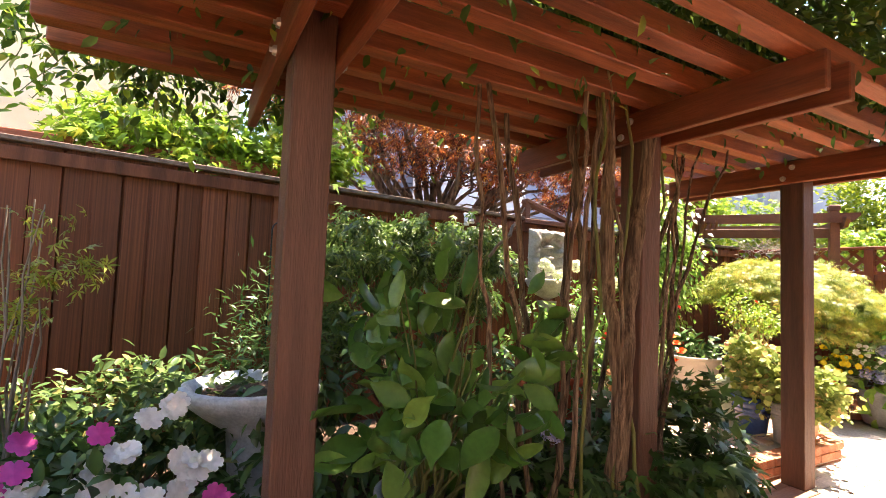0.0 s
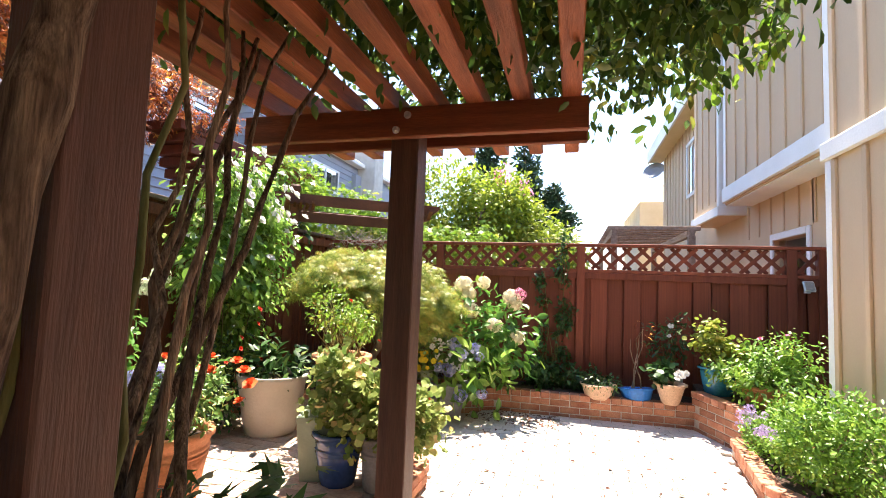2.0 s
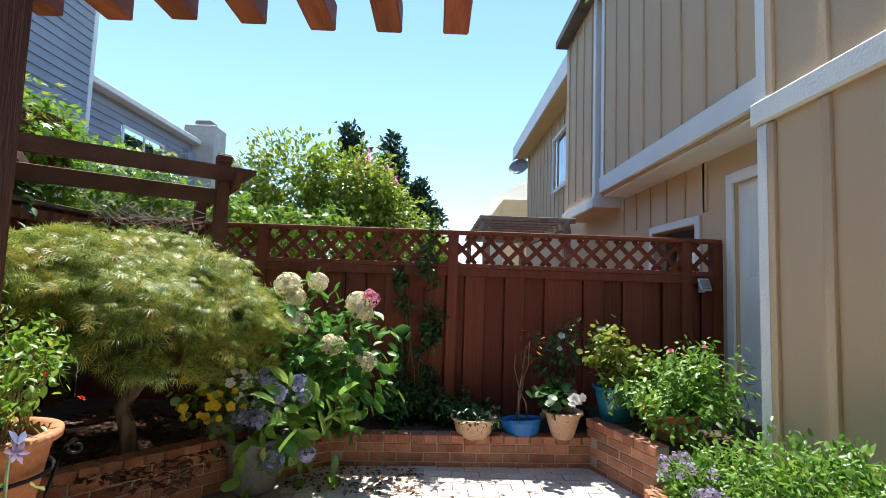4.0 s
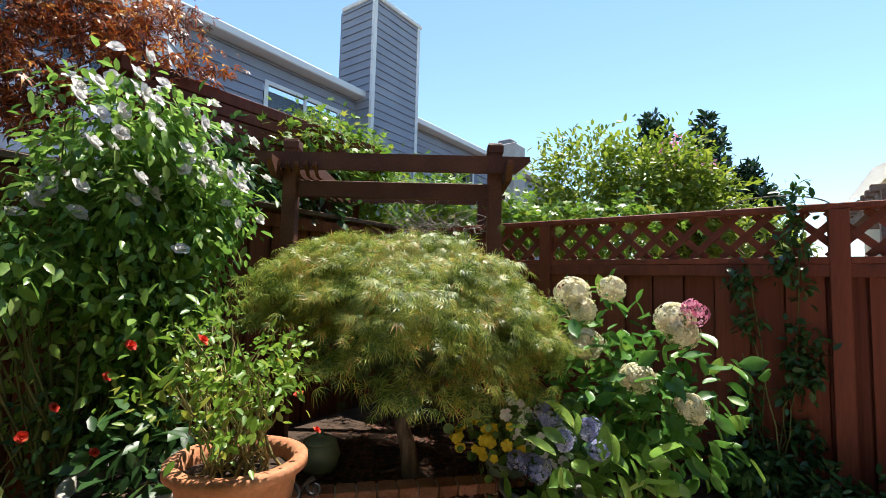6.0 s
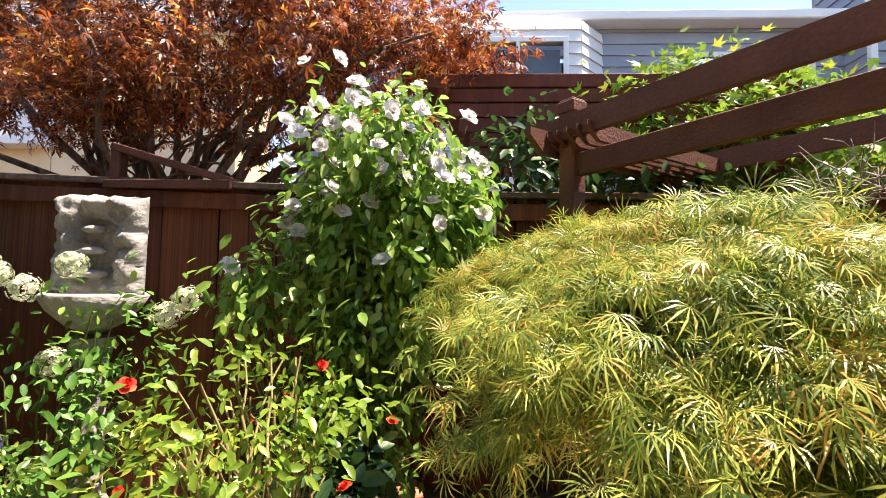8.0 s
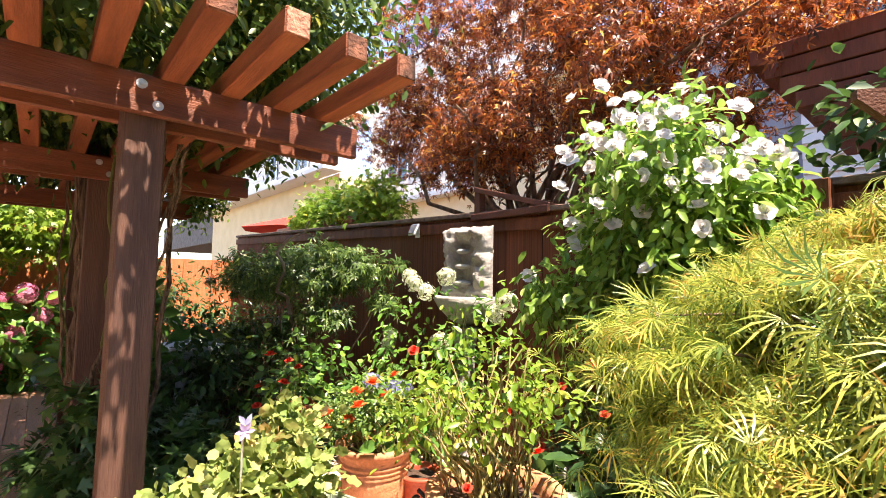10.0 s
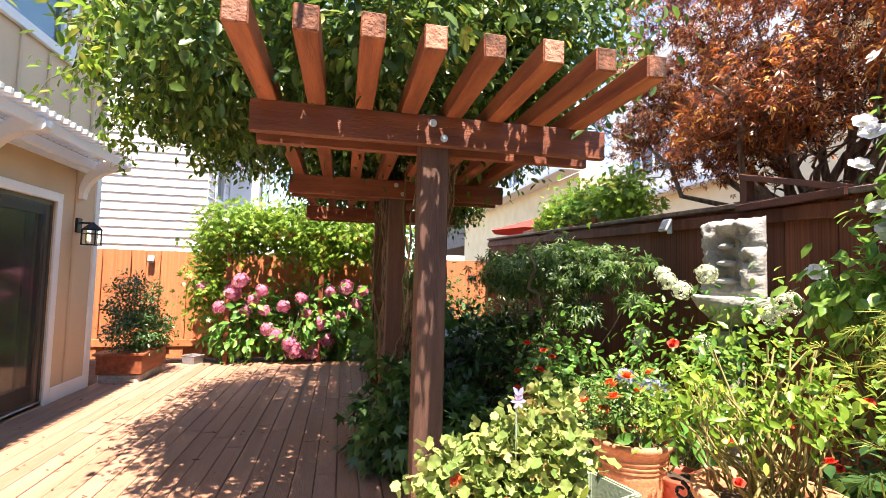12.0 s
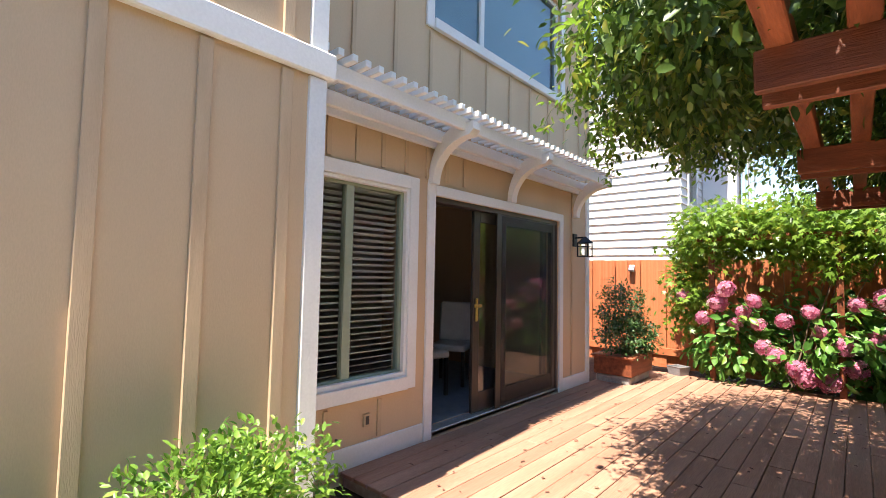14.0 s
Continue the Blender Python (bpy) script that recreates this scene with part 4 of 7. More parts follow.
# awning trellis over door and window
awning = thing("door_trellis", "cream-white timber trellis awning on curved brackets", "trellis")
part("ledger", box(WX - 0.05, WX - 0.02, -3.62, 0.56, 2.42, 2.56, 0.005), WHITE, awning)
part("front_beam", box(WX - 0.40, WX - 0.36, -3.75, 0.57, 2.50, 2.60, 0.006), WHITE, awning)
part("mid_beam", box(WX - 0.16, WX - 0.12, -3.62, 0.56, 2.44, 2.54, 0.005), WHITE, awning)
sl_me = finish("slat", box(-0.27, 0.2, -0.021, 0.021, 0, 0.045, 0.004), WHITE)
n_sl = 42
for i in range(n_sl):
    o = part("slat", sl_me, WHITE, awning)
    o.matrix_basis = pose(WX - 0.225, 0.54 - i * (4.25 / n_sl), 2.603)


def bracket(y):
    """A curved knee bracket with a shaped end."""
    bm = bmesh.new()
    n = 9
    inner, outer = [], []
    for i in range(n):
        a = math.pi / 2 * i / (n - 1)
        inner.append((-0.06 - 0.38 * (1 - math.cos(a)), 2.12 + 0.34 * math.sin(a)))
        outer.append((-0.005 - 0.36 * (1 - math.cos(a)) * 0.9, 2.1 + 0.44 * math.sin(a) + 0.02))
    outer += [(-0.48, 2.56)]
    inner += [(-0.48, 2.50)]
    L = [[bm.verts.new((WX + x, y + s, z)) for x, z in inner] for s in (-0.045, 0.045)]
    M = [[bm.verts.new((WX + x, y + s, z)) for x, z in outer] for s in (-0.045, 0.045)]
    for i in range(len(inner) - 1):
        for g, h in ((L[0], L[1]), (M[0], M[1])):
            bm.faces.new((g[i], g[i + 1], h[i + 1], h[i]))
        for s in (0, 1):
            bm.faces.new((L[s][i], L[s][i + 1], M[s][i + 1], M[s][i]))
    bm.faces.new((L[0][0], L[1][0], M[1][0], M[0][0]))
    bm.faces.new((L[0][-1], L[1][-1], M[1][-1], M[0][-1]))
    bmesh.ops.recalc_face_normals(bm, faces=bm.faces)
    part("bracket", bm, WHITE, awning)


for y in (0.5, -0.86, -2.05, -3.52):
    bracket(y)

# wall lantern
lantern = thing("wall_lantern", "black metal wall lantern with clear glass", "wall lamp", (WX - 0.16, -3.5, 1.63))
part("wall_plate", box(0.12, 0.158, -0.05, 0.05, 0.12, 0.28, 0.006), IRON, lantern)
part("arm", box(-0.02, 0.125, -0.012, 0.012, 0.22, 0.24, 0.003), IRON, lantern)
bm = lathe([(0.02, 0.235), (0.06, 0.2), (0.10, 0.17), (0.105, 0.155)], 4)
part("hood", bm, IRON, lantern)
for sx in (-0.065, 0.065):
    for sy in (-0.065, 0.065):
        part("cage_bar", box(sx - 0.006, sx + 0.006, sy - 0.006, sy + 0.006, 0.0, 0.16), IRON, lantern)
part("cage_base", box(-0.075, 0.075, -0.075, 0.075, -0.012, 0.0, 0.003), IRON, lantern)
part("cage_ring", box(-0.072, 0.072, -0.072, 0.072, 0.11, 0.118), IRON, lantern)
pl = part("glass_shade", lathe([(0.055, 0.005), (0.055, 0.15)], 16), GLASS, lantern, "clear glass cylinder")
pl.visible_shadow = False
outlet = thing("wall_outlet", "small tan outlet cover on the siding", "outlet", (WX - 0.012, -0.22, 0.3))
part("cover", box(-0.008, 0.01, -0.03, 0.03, -0.045, 0.045, 0.003), TAN_BATTEN, outlet)
part("socket", box(-0.011, -0.0085, -0.015, 0.015, -0.03, 0.03, 0.001), BRONZE, outlet)
spigot = thing("wall_spigot", "small dark hose spigot on the siding", "spigot", (WX - 0.03, 0.04, 0.22))
part("stem", box(-0.03, 0.028, -0.008, 0.008, -0.008, 0.008, 0.003), BRONZE, spigot)

# ---- neighbouring buildings ----
def lap_wall(name, x0, y0, x1, y1, z0, z1, lap, material, parent, label="", holes=()):
    """Overlapping boards between two corners; holes: (from, to, z low, z high) along the wall."""
    L = math.hypot(x1 - x0, y1 - y0)
    m = Matrix.Translation((x0, y0, 0)) @ Matrix.Rotation(math.atan2(y1 - y0, x1 - x0), 4, "Z")
    bm = bmesh.new()
    z = z0
    while z < z1 - 0.01:
        h = min(lap, z1 - z)
        runs = [(0, L)]
        for a, b, c, d in holes:
            if c < z + h / 2 < d:
                runs = [r for s, e in runs for r in ((s, min(e, a)), (max(s, b), e)) if r[1] - r[0] > 0.02]
        for s, e in runs:
            vs = [bm.verts.new(m @ Vector(p)) for p in ((s, -0.034, z), (e, -0.034, z), (e, -0.004, z + h), (s, -0.004, z + h), (s, 0.12, z), (e, 0.12, z), (e, 0.12, z + h), (s, 0.12, z + h))]
            for q in ((0, 1, 2, 3), (5, 4, 7, 6), (0, 4, 5, 1), (3, 2, 6, 7), (0, 3, 7, 4), (1, 5, 6, 2)):
                bm.faces.new([vs[i] for i in q])
        z += h
    return part(name, bm, material, parent, label)


def far_window(parent, origin, turn, u0, u1, z0, z1, bars=1, frame_w=0.09, back=0.25):
    """A framed window standing in a wall: u along the wall."""
    w = part("window", box(u0 - frame_w, u1 + frame_w, -0.05, -0.023, z1, z1 + frame_w, 0.005), WHITE, parent)
    m = Matrix.Translation(origin) @ Matrix.Rotation(radians(turn), 4, "Z")
    w.matrix_basis = m
    for a, b, c, d in ((u0 - frame_w, u0, z0 - frame_w, z1), (u1, u1 + frame_w, z0 - frame_w, z1), (u0, u1, z0 - frame_w, z0)):
        part("frame", box(a, b, -0.05, -0.023, c, d, 0.005), WHITE, w)
    for i in range(bars):
        u = u0 + (u1 - u0) * (i + 1) / (bars + 1)
        part("mullion", box(u - 0.03, u + 0.03, -0.045, 0.0, z0, z1), WHITE, w)
    pane_o = part("pane", box(u0, u1, 0.03, 0.036, z0, z1), GLASS, w)
    # added dark sheet stands in for the unlit room behind the pane
    part("backing", box(u0, u1, back, back + 0.015, z0, z1), BRONZE, w)
    return w


grey = thing("grey_house", "grey-blue lap-sided neighbour house with tall chimney", "house", kind="structure")
lap_wall("wall", -8, -1.5, -8, 24, 0, 6.0, 0.21, LAP_GREY, grey, holes=((7.1, 9.2, 4.55, 5.5), (13.4, 15.4, 4.55, 5.4), (4.6, 5.4, 4.3, 5.5)))
for u0, u1, z0, z1, b in ((7.2, 9.1, 4.6, 5.42, 1), (13.5, 15.3, 4.6, 5.35, 1), (4.7, 5.3, 4.35, 5.45, 0)):
    far_window(grey, (-8, -1.5, 0), 90, u0, u1, z0, z1, b)
part("eave_gutter", box(-8.0, -7.65, -1.5, 24.2, 5.95, 6.12, 0.02), WHITE, grey)
bm = bmesh.new()
vs = [bm.verts.new(p) for p in ((-7.7, -1.5, 6.1), (-7.7, 24.2, 6.1), (-13, 24.2, 8.0), (-13, -1.5, 8.0))]
bm.faces.new(vs)
bmesh.ops.solidify(bm, geom=bm.faces[:], thickness=0.1)
part("roof", bm, ROOF, grey)
lap_wall("chimney_face", -7.45, 8.22, -7.45, 9.98, 0, 8.5, 0.21, LAP_GREY, grey)
lap_wall("chimney_side", -8.6, 8.22, -7.47, 8.22, 0, 8.5, 0.21, LAP_GREY, grey)
part("chimney_back", box(-8.7, -8.6, 8.22, 9.98, 0, 8.5), LAP_GREY, grey)
for y in (8.17, 9.89):
    part("corner_board", box(-7.5, -7.41, y, y + 0.12, 0, 8.52, 0.01), WHITE, grey)
part("chimney_cap", box(-8.65, -7.38, 8.17, 10.05, 8.5, 8.62, 0.02), WHITE, grey)
part("flue", box(-8.2, -7.8, 8.6, 9.0, 8.62, 8.95, 0.02), WHITE, grey)
part("flue", box(-8.2, -7.8, 9.4, 9.85, 8.62, 8.85, 0.02), WHITE, grey)
# white bay on the same house
lap_wall("bay_wall", -7.5, 0.6, -7.5, 3.5, 0, 5.85, 0.21, LAP_WHITE, grey, holes=((0.25, 2.7, 4.3, 5.5),))
far_window(grey, (-7.5, 0.6, 0), 90, 0.3, 2.6, 4.35, 5.45, 2)
lap_wall("bay_side", -7.5, 3.5, -8, 4.0, 0, 5.85, 0.21, LAP_WHITE, grey)
# far chimney
fc = thing("far_chimney_house", "distant grey house with stone-grey chimney", "house", kind="structure")
part("wall", box(-12, -7.8, 15, 20, 0, 5.6), LAP_GREY, fc)
part("chimney", box(-8.3, -7.2, 15.5, 16.4, 0, 6.7, 0.03), TAUPE, fc)
part("chimney_cap", box(-8.05, -7.45, 15.7, 16.2, 6.7, 6.95, 0.05), GREY_POT, fc)

# next houses to the north-east
ne = thing("tan_neighbour_house", "tan board-sided neighbour house with deep eave", "house", kind="structure")
part("wall", box(3.6, 9, 7.6, 14.1, 0, 5.6), TAN, ne)
for i in range(16):
    part("batten", box(3.58, 3.6, 7.75 + i * 0.4, 7.79 + i * 0.4, 0, 5.6), TAN_BATTEN, ne)
bm = bmesh.new()
vs = [bm.verts.new(p) for p in ((3.2, 7.4, 5.74), (3.2, 14.3, 5.74), (9, 14.3, 7.6), (9, 7.4, 7.6))]
bm.faces.new(vs)
bmesh.ops.solidify(bm, geom=bm.faces[:], thickness=-0.14)
part("roof", bm, ROOF, ne)
part("eave_board", box(3.14, 3.19, 7.4, 14.32, 5.5, 5.9), WHITE, ne)
part("soffit", box(3.2, 3.6, 7.4, 14.3, 5.54, 5.57), CREAM, ne)
far_window(ne, (3.54, 14, 0), -90, 3.6, 5.5, 3.7, 4.9, 0, back=0.042)
dish = part("dish", lathe([(0.02, 0), (0.2, 0.03), (0.34, 0.1)], 18), LAP_GREY, ne, "grey satellite dish")
dish.matrix_basis = pose(3.35, 14.2, 5.2, 60, 0, -30)
ne2 = thing("far_tan_house", "distant tan house with white eave", "house", kind="structure")
part("wall", box(3.4, 8, 18, 24, 0, 4.9), CREAM, ne2)
bm = bmesh.new()
vs = [bm.verts.new(p) for p in ((2.9, 17.6, 4.9), (2.9, 24, 4.9), (6, 24, 6.4), (6, 17.6, 6.4))]
bm.faces.new(vs)
bmesh.ops.solidify(bm, geom=bm.faces[:], thickness=-0.2)
part("roof", bm, WHITE, ne2)
tr_ = thing("neighbour_trellis", "dark slatted trellis roof beyond the fence", "trellis")
for i in range(12):
    part("slat", box(1.35, 2.75, 6.0 + i * 0.3, 6.09 + i * 0.3, 2.3, 2.37, 0.006), GREYWOOD, tr_)
for x in (1.45, 2.6):
    part("beam", box(x - 0.04, x + 0.04, 5.9, 9.6, 2.2, 2.298), GREYWOOD, tr_)
    for y in (5.9, 9.4):
        part("post", box(x - 0.05, x + 0.05, y, y + 0.1, -0.12, 2.198), GREYWOOD, tr_)

# white lap-sided house to the south
wh = thing("white_house", "white lap-sided neighbour house with windows", "house", kind="structure")
lap_wall("wall_north", 12, -8.0, 3.2, -8.0, 0, 6.2, 0.17, LAP_WHITE, wh)
wh_w = lap_wall("wall_west", 3.2, -8.02, 3.2, -14, 0, 6.2, 0.17, LAP_WHITE, wh, holes=((0.5, 1.2, 2.9, 4.3), (1.9, 3.3, 2.8, 4.2)))
far_window(wh, (3.2, -8.0, 0), -90, 0.55, 1.15, 2.95, 4.2, 0)
far_window(wh, (3.2, -8.0, 0), -90, 1.95, 3.25, 2.85, 4.1, 1)
part("bay", box(2.5, 3.17, -11.6, -9.7, 2.4, 4.6, 0.01), LAP_WHITE, wh)
far_window(wh, (2.44, -9.9, 0), -90, 0.1, 1.5, 2.9, 4.2, 1, back=0.042)
part("eave", box(2.6, 12, -14, -7.6, 6.2, 6.35), WHITE, wh)
# houses to the west
cb = thing("cream_house", "cream and white neighbour house with pale roof", "house", kind="structure")
lap_wall("upper_wall", -7, -26, -7, -13.0, 4.9, 7.6, 0.22, LAP_WHITE, cb)
part("lower_wall", box(-9, -6.98, -26, -11.5, 0, 4.9), CREAM, cb)
part("eave", box(-7.0, -6.3, -26, -11.3, 4.92, 5.1, 0.01), WHITE, cb)
part("low_roof", box(-12, -7.05, -40, -26, 3.4, 5.2), ROOF, cb)
part("roof_edge", box(-9, -6.6, -26, -12.8, 7.6, 7.75, 0.01), WHITE, cb)
for u in (3.0, 8.0, 11.0):
    far_window(cb, (-6.92, -26, 0), 90, u, u + 1.2, 5.5, 6.6, 1, back=0.042)
wb2 = thing("white_west_house", "white lap-sided house with a cream lower storey", "house", kind="structure")
lap_wall("upper_wall", -8.5, -6.6, -8.5, -3.2, 6.2, 8.8, 0.2, LAP_WHITE, wb2)
lap_wall("side_wall", -8.5, -12, -8.5, -6.62, 3.9, 8.8, 0.2, LAP_WHITE, wb2)
for u in (1.2, 3.4):
    far_window(wb2, (-8.42, -12, 0), 90, u, u + 1.1, 4.6, 5.8, 1, back=0.042)
part("porch_wall", box(-10, -8.48, -11.5, -6.62, 0, 3.85), CREAM, wb2)
part("porch_eave", box(-8.6, -8.1, -12, -6.62, 3.85, 4.02, 0.01), WHITE, wb2)
part("lower_wall", box(-10, -8.48, -6.6, -2.9, 0, 6.15), CREAM, wb2)
part("eave", box(-8.6, -8.1, -6.6, -2.8, 6.15, 6.32, 0.01), WHITE, wb2)
umb = thing("patio_umbrella", "red canvas patio umbrella beyond the fence", "umbrella", (-3.6, -6.6, -0.12))
bm = bmesh.new()
bmesh.ops.create_cone(bm, segments=8, cap_ends=False, radius1=1.15, radius2=0.03, depth=0.34, matrix=Matrix.Translation((0, 0, 2.62)))
part("canopy", bm, RED_CLOTH, umb)
part("pole", lathe([(0.02, -0.1), (0.02, 2.5)], 10), STEEL, umb)


# ---- plants: tools ----
def flower_mesh(name, material, radius, florets, seed, flat=1.0, floret=0.4):
    """A rounded flower head of many four-petalled florets."""
    r = np.random.default_rng(seed)
    d = unit(r.normal(size=(florets, 3)) + np.array([0, 0, 0.15]))
    c = d * np.array([1, 1, flat]) * radius * (0.74 + 0.34 * r.random((florets, 1)))
    along = unit(np.cross(d, r.normal(size=(florets, 3))))
    return leaf_mesh(name, c, along, d, radius * floret * (0.8 + 0.5 * r.random(florets)), "petal4", material)


def blossom_mesh(name, material, size, seed, rings=2):
    """One open blossom: rings of petals, the inner ones more upright."""
    r = np.random.default_rng(seed)
    c, al, no, sz = [], [], [], []
    for k in range(rings):
        n = 5
        for i in range(n):
            a = math.tau * (i + 0.5 * k) / n
            out = np.array([math.cos(a), math.sin(a), 0.25 + 0.9 * k])
            c.append((0, 0, 0.05 * size * k))
            al.append(out)
            no.append(np.array([-0.4 * math.cos(a), -0.4 * math.sin(a), 1.0]))
            sz.append(size * (0.62 - 0.14 * k))
    return leaf_mesh(name, np.array(c, float), np.array(al), np.array(no), np.array(sz), "round", material)


def place_flowers(parent, mesh, spots, seed=0, face=(0, 0, 1), spread=0.5, scale=(0.8, 1.2), name="flower", origin=(0, 0, 0)):
    r = random.Random(seed)
    f = Vector(face)
    for s in spots:
        d = (f + Vector((r.uniform(-1, 1), r.uniform(-1, 1), r.uniform(-1, 1))) * spread).normalized()
        o = new(name, mesh)
        o.parent = parent
        m = Matrix.Translation(Vector(s) - Vector(origin)) @ d.to_track_quat("Z", "Y").to_matrix().to_4x4() @ Matrix.Rotation(r.uniform(0, 6.28), 4, "Z")
        o.matrix_basis = m @ Matrix.Diagonal((*[r.uniform(*scale)] * 3, 1))


def on_blobs(blobs, n, seed, top=0.2, origin=(0, 0, 0)):
    """Spots on the upper outside of ellipsoids."""
    r = np.random.default_rng(seed)
    out = []
    while len(out) < n:
        c, ra = blobs[r.integers(len(blobs))]
        d = unit(r.normal(size=3))
        if d[2] > top - 0.5:
            out.append(tuple(np.array(c) + d * np.array(ra) * 1.02))
    return out


TWIG_GREEN = stain("pale_stem", (0.24, 0.21, 0.07), (0.42, 0.36, 0.15), 0.75, 8, (3, 3, 0.5), 0.4, 40, 0.2)


def stems_to(base, blobs, n, seed, r0=0.008, r1=0.003, spread=0.05, amp=0.04):
    r = np.random.default_rng(seed)
    lines = []
    for i in range(n):
        c, ra = blobs[r.integers(len(blobs))]
        end = np.array(c) + unit(r.normal(size=3)) * np.array(ra) * 0.75
        b = np.array(base) + np.array([r.normal() * spread, r.normal() * spread, 0])
        lines.append((wiggle(b, end, 7, amp, int(r.integers(1e6))), r0 * (0.7 + 0.6 * r.random()), r1))
    return lines


def shrub(name, label, category, base, blobs, count, size, kind, mat, seed, stems=12, stem_mat=None, r0=0.008, group="", spread=0.05, **kw):
    t = thing(name, label, category, base, group=group)
    inv = Matrix.Translation(-Vector(base))
    lf = cloud("leaves", blobs, count, size, kind, mat, None, seed=seed, **kw)
    lf.parent = t
    lf.matrix_basis = inv
    st = tubes("stalk", stems_to((base[0], base[1], base[2]), blobs, stems, seed + 1, r0, spread=spread), stem_mat or GREEN_STEM, None, sides=5)
    st.parent = t
    tagged(st, kind="stuff")
    st.matrix_basis = inv
    return t


# ---- pots ----
def pot(at, r_top, r_base, h, mat, label, rings=0, rim=0.02, wave=0.0, fleur=False, tilt=0.0, name="plant_pot", soil=True):
    p = thing(name, label, "plant pot", at)
    p.matrix_basis = pose(*at, tilt, tilt * 0.5, 0)
    prof = [(r_base * 0.96, 0), (r_base, 0.01)]
    for i in range(1, 9):
        s = i / 9
        prof.append((r_base + (r_top - r_base) * s ** 0.85, h * s * 0.9))
    if rings:
        for i in range(rings):
            z = h * (0.62 + 0.07 * i)
            rr = r_base + (r_top - r_base) * (z / (h * 0.9)) ** 0.85
            prof += [(rr + 0.001, z - 0.009), (rr + 0.007, z), (rr + 0.001, z + 0.009)]
        prof.sort(key=lambda q: q[1])
    prof += [(r_top + rim * 0.2, h * 0.905), (r_top + rim, h * 0.92), (r_top + rim, h * 0.99), (r_top + rim * 0.7, h), (r_top - 0.012, h), (r_top - 0.02, h * 0.9), (r_top * 0.8, h * 0.72)]
    part("body", lathe(prof, 30, wave, 14), mat, p, smooth=True)
    if soil:
        part("soil", disc(r_top - 0.018, h * 0.86), SOIL, p)
    if fleur:
        bm = bmesh.new()
        for a, l, w in ((0, 0.075, 0.02), (38, 0.06, 0.016), (-38, 0.06, 0.016)):
            m = Matrix.Translation((0, -(r_top * 0.93), h * 0.28)) @ Matrix.Rotation(radians(-14), 4, "X") @ Matrix.Rotation(radians(a), 4, "Y") @ Matrix.Translation((0, 0, l * 0.6)) @ Matrix.Diagonal((w, 0.012, l * 0.55, 1))
            bmesh.ops.create_icosphere(bm, subdivisions=2, radius=1, matrix=m)
        o = part("moulded_lily", bm, mat, p, smooth=True)
        o.matrix_basis = pose(0, 0, 0, 0, 0, 50)
    return p


# terrace pots
pot((-1.2, -0.13, STEP), 0.2, 0.15, 0.37, TERRA, "ringed terracotta pot with a moulded lily", 3, fleur=True)
pot((-1.42, 0.0, STEP), 0.12, 0.09, 0.2, RED_POT, "small red-brown plastic nursery pot")
pot((-1.08, -0.98, STEP - 0.13), 0.15, 0.11, 0.56, RED_POT, "tall glazed dark red pot")
pot((-1.4, 1.02, STEP), 0.25, 0.18, 0.44, TAUPE, "large matt taupe planter", rim=0.012)
pot((-0.5, 0.4, STEP), 0.14, 0.1, 0.3, BLUE_GLAZE, "dark blue glazed pot with drip pattern", 2)
pot((-0.25, 0.4, STEP), 0.1, 0.08, 0.3, GREY_POT, "ribbed dark grey pot", 3)
pot((-0.27, 0.72, STEP), 0.09, 0.07, 0.15, CLAY_PALE, "small pale terracotta pot")
pot((-0.38, 2.44, 0.0), 0.19, 0.13, 0.34, GREY_POT, "grey scroll-patterned planter beside the brick bed")
sq = thing("square_planter", "tall square celadon-green glazed planter", "plant pot", (-0.63, 0.45, STEP), 18)
bm = bmesh.new()
r1 = [bm.verts.new((x * 0.105, y * 0.105, 0)) for x, y in ((-1, -1), (1, -1), (1, 1), (-1, 1))]
r2 = [bm.verts.new((x * 0.138, y * 0.138, 0.38)) for x, y in ((-1, -1), (1, -1), (1, 1), (-1, 1))]
r3 = [bm.verts.new((x * 0.115, y * 0.115, 0.38)) for x, y in ((-1, -1), (1, -1), (1, 1), (-1, 1))]
r4 = [bm.verts.new((x * 0.1, y * 0.1, 0.1)) for x, y in ((-1, -1), (1, -1), (1, 1), (-1, 1))]
for p, q in ((r1, r2), (r2, r3), (r3, r4)):
    for i in range(4):
        bm.faces.new((p[i], p[(i + 1) % 4], q[(i + 1) % 4], q[i]))
bm.faces.new(list(reversed(r1)))
bm.faces.new(r4)
bmesh.ops.bevel(bm, geom=bm.edges[:], offset=0.006, segments=2, affect="EDGES")
part("body", bm, CELADON, sq)
part("soil", box(-0.1, 0.1, -0.1, 0.1, 0.25, 0.27), SOIL, sq)

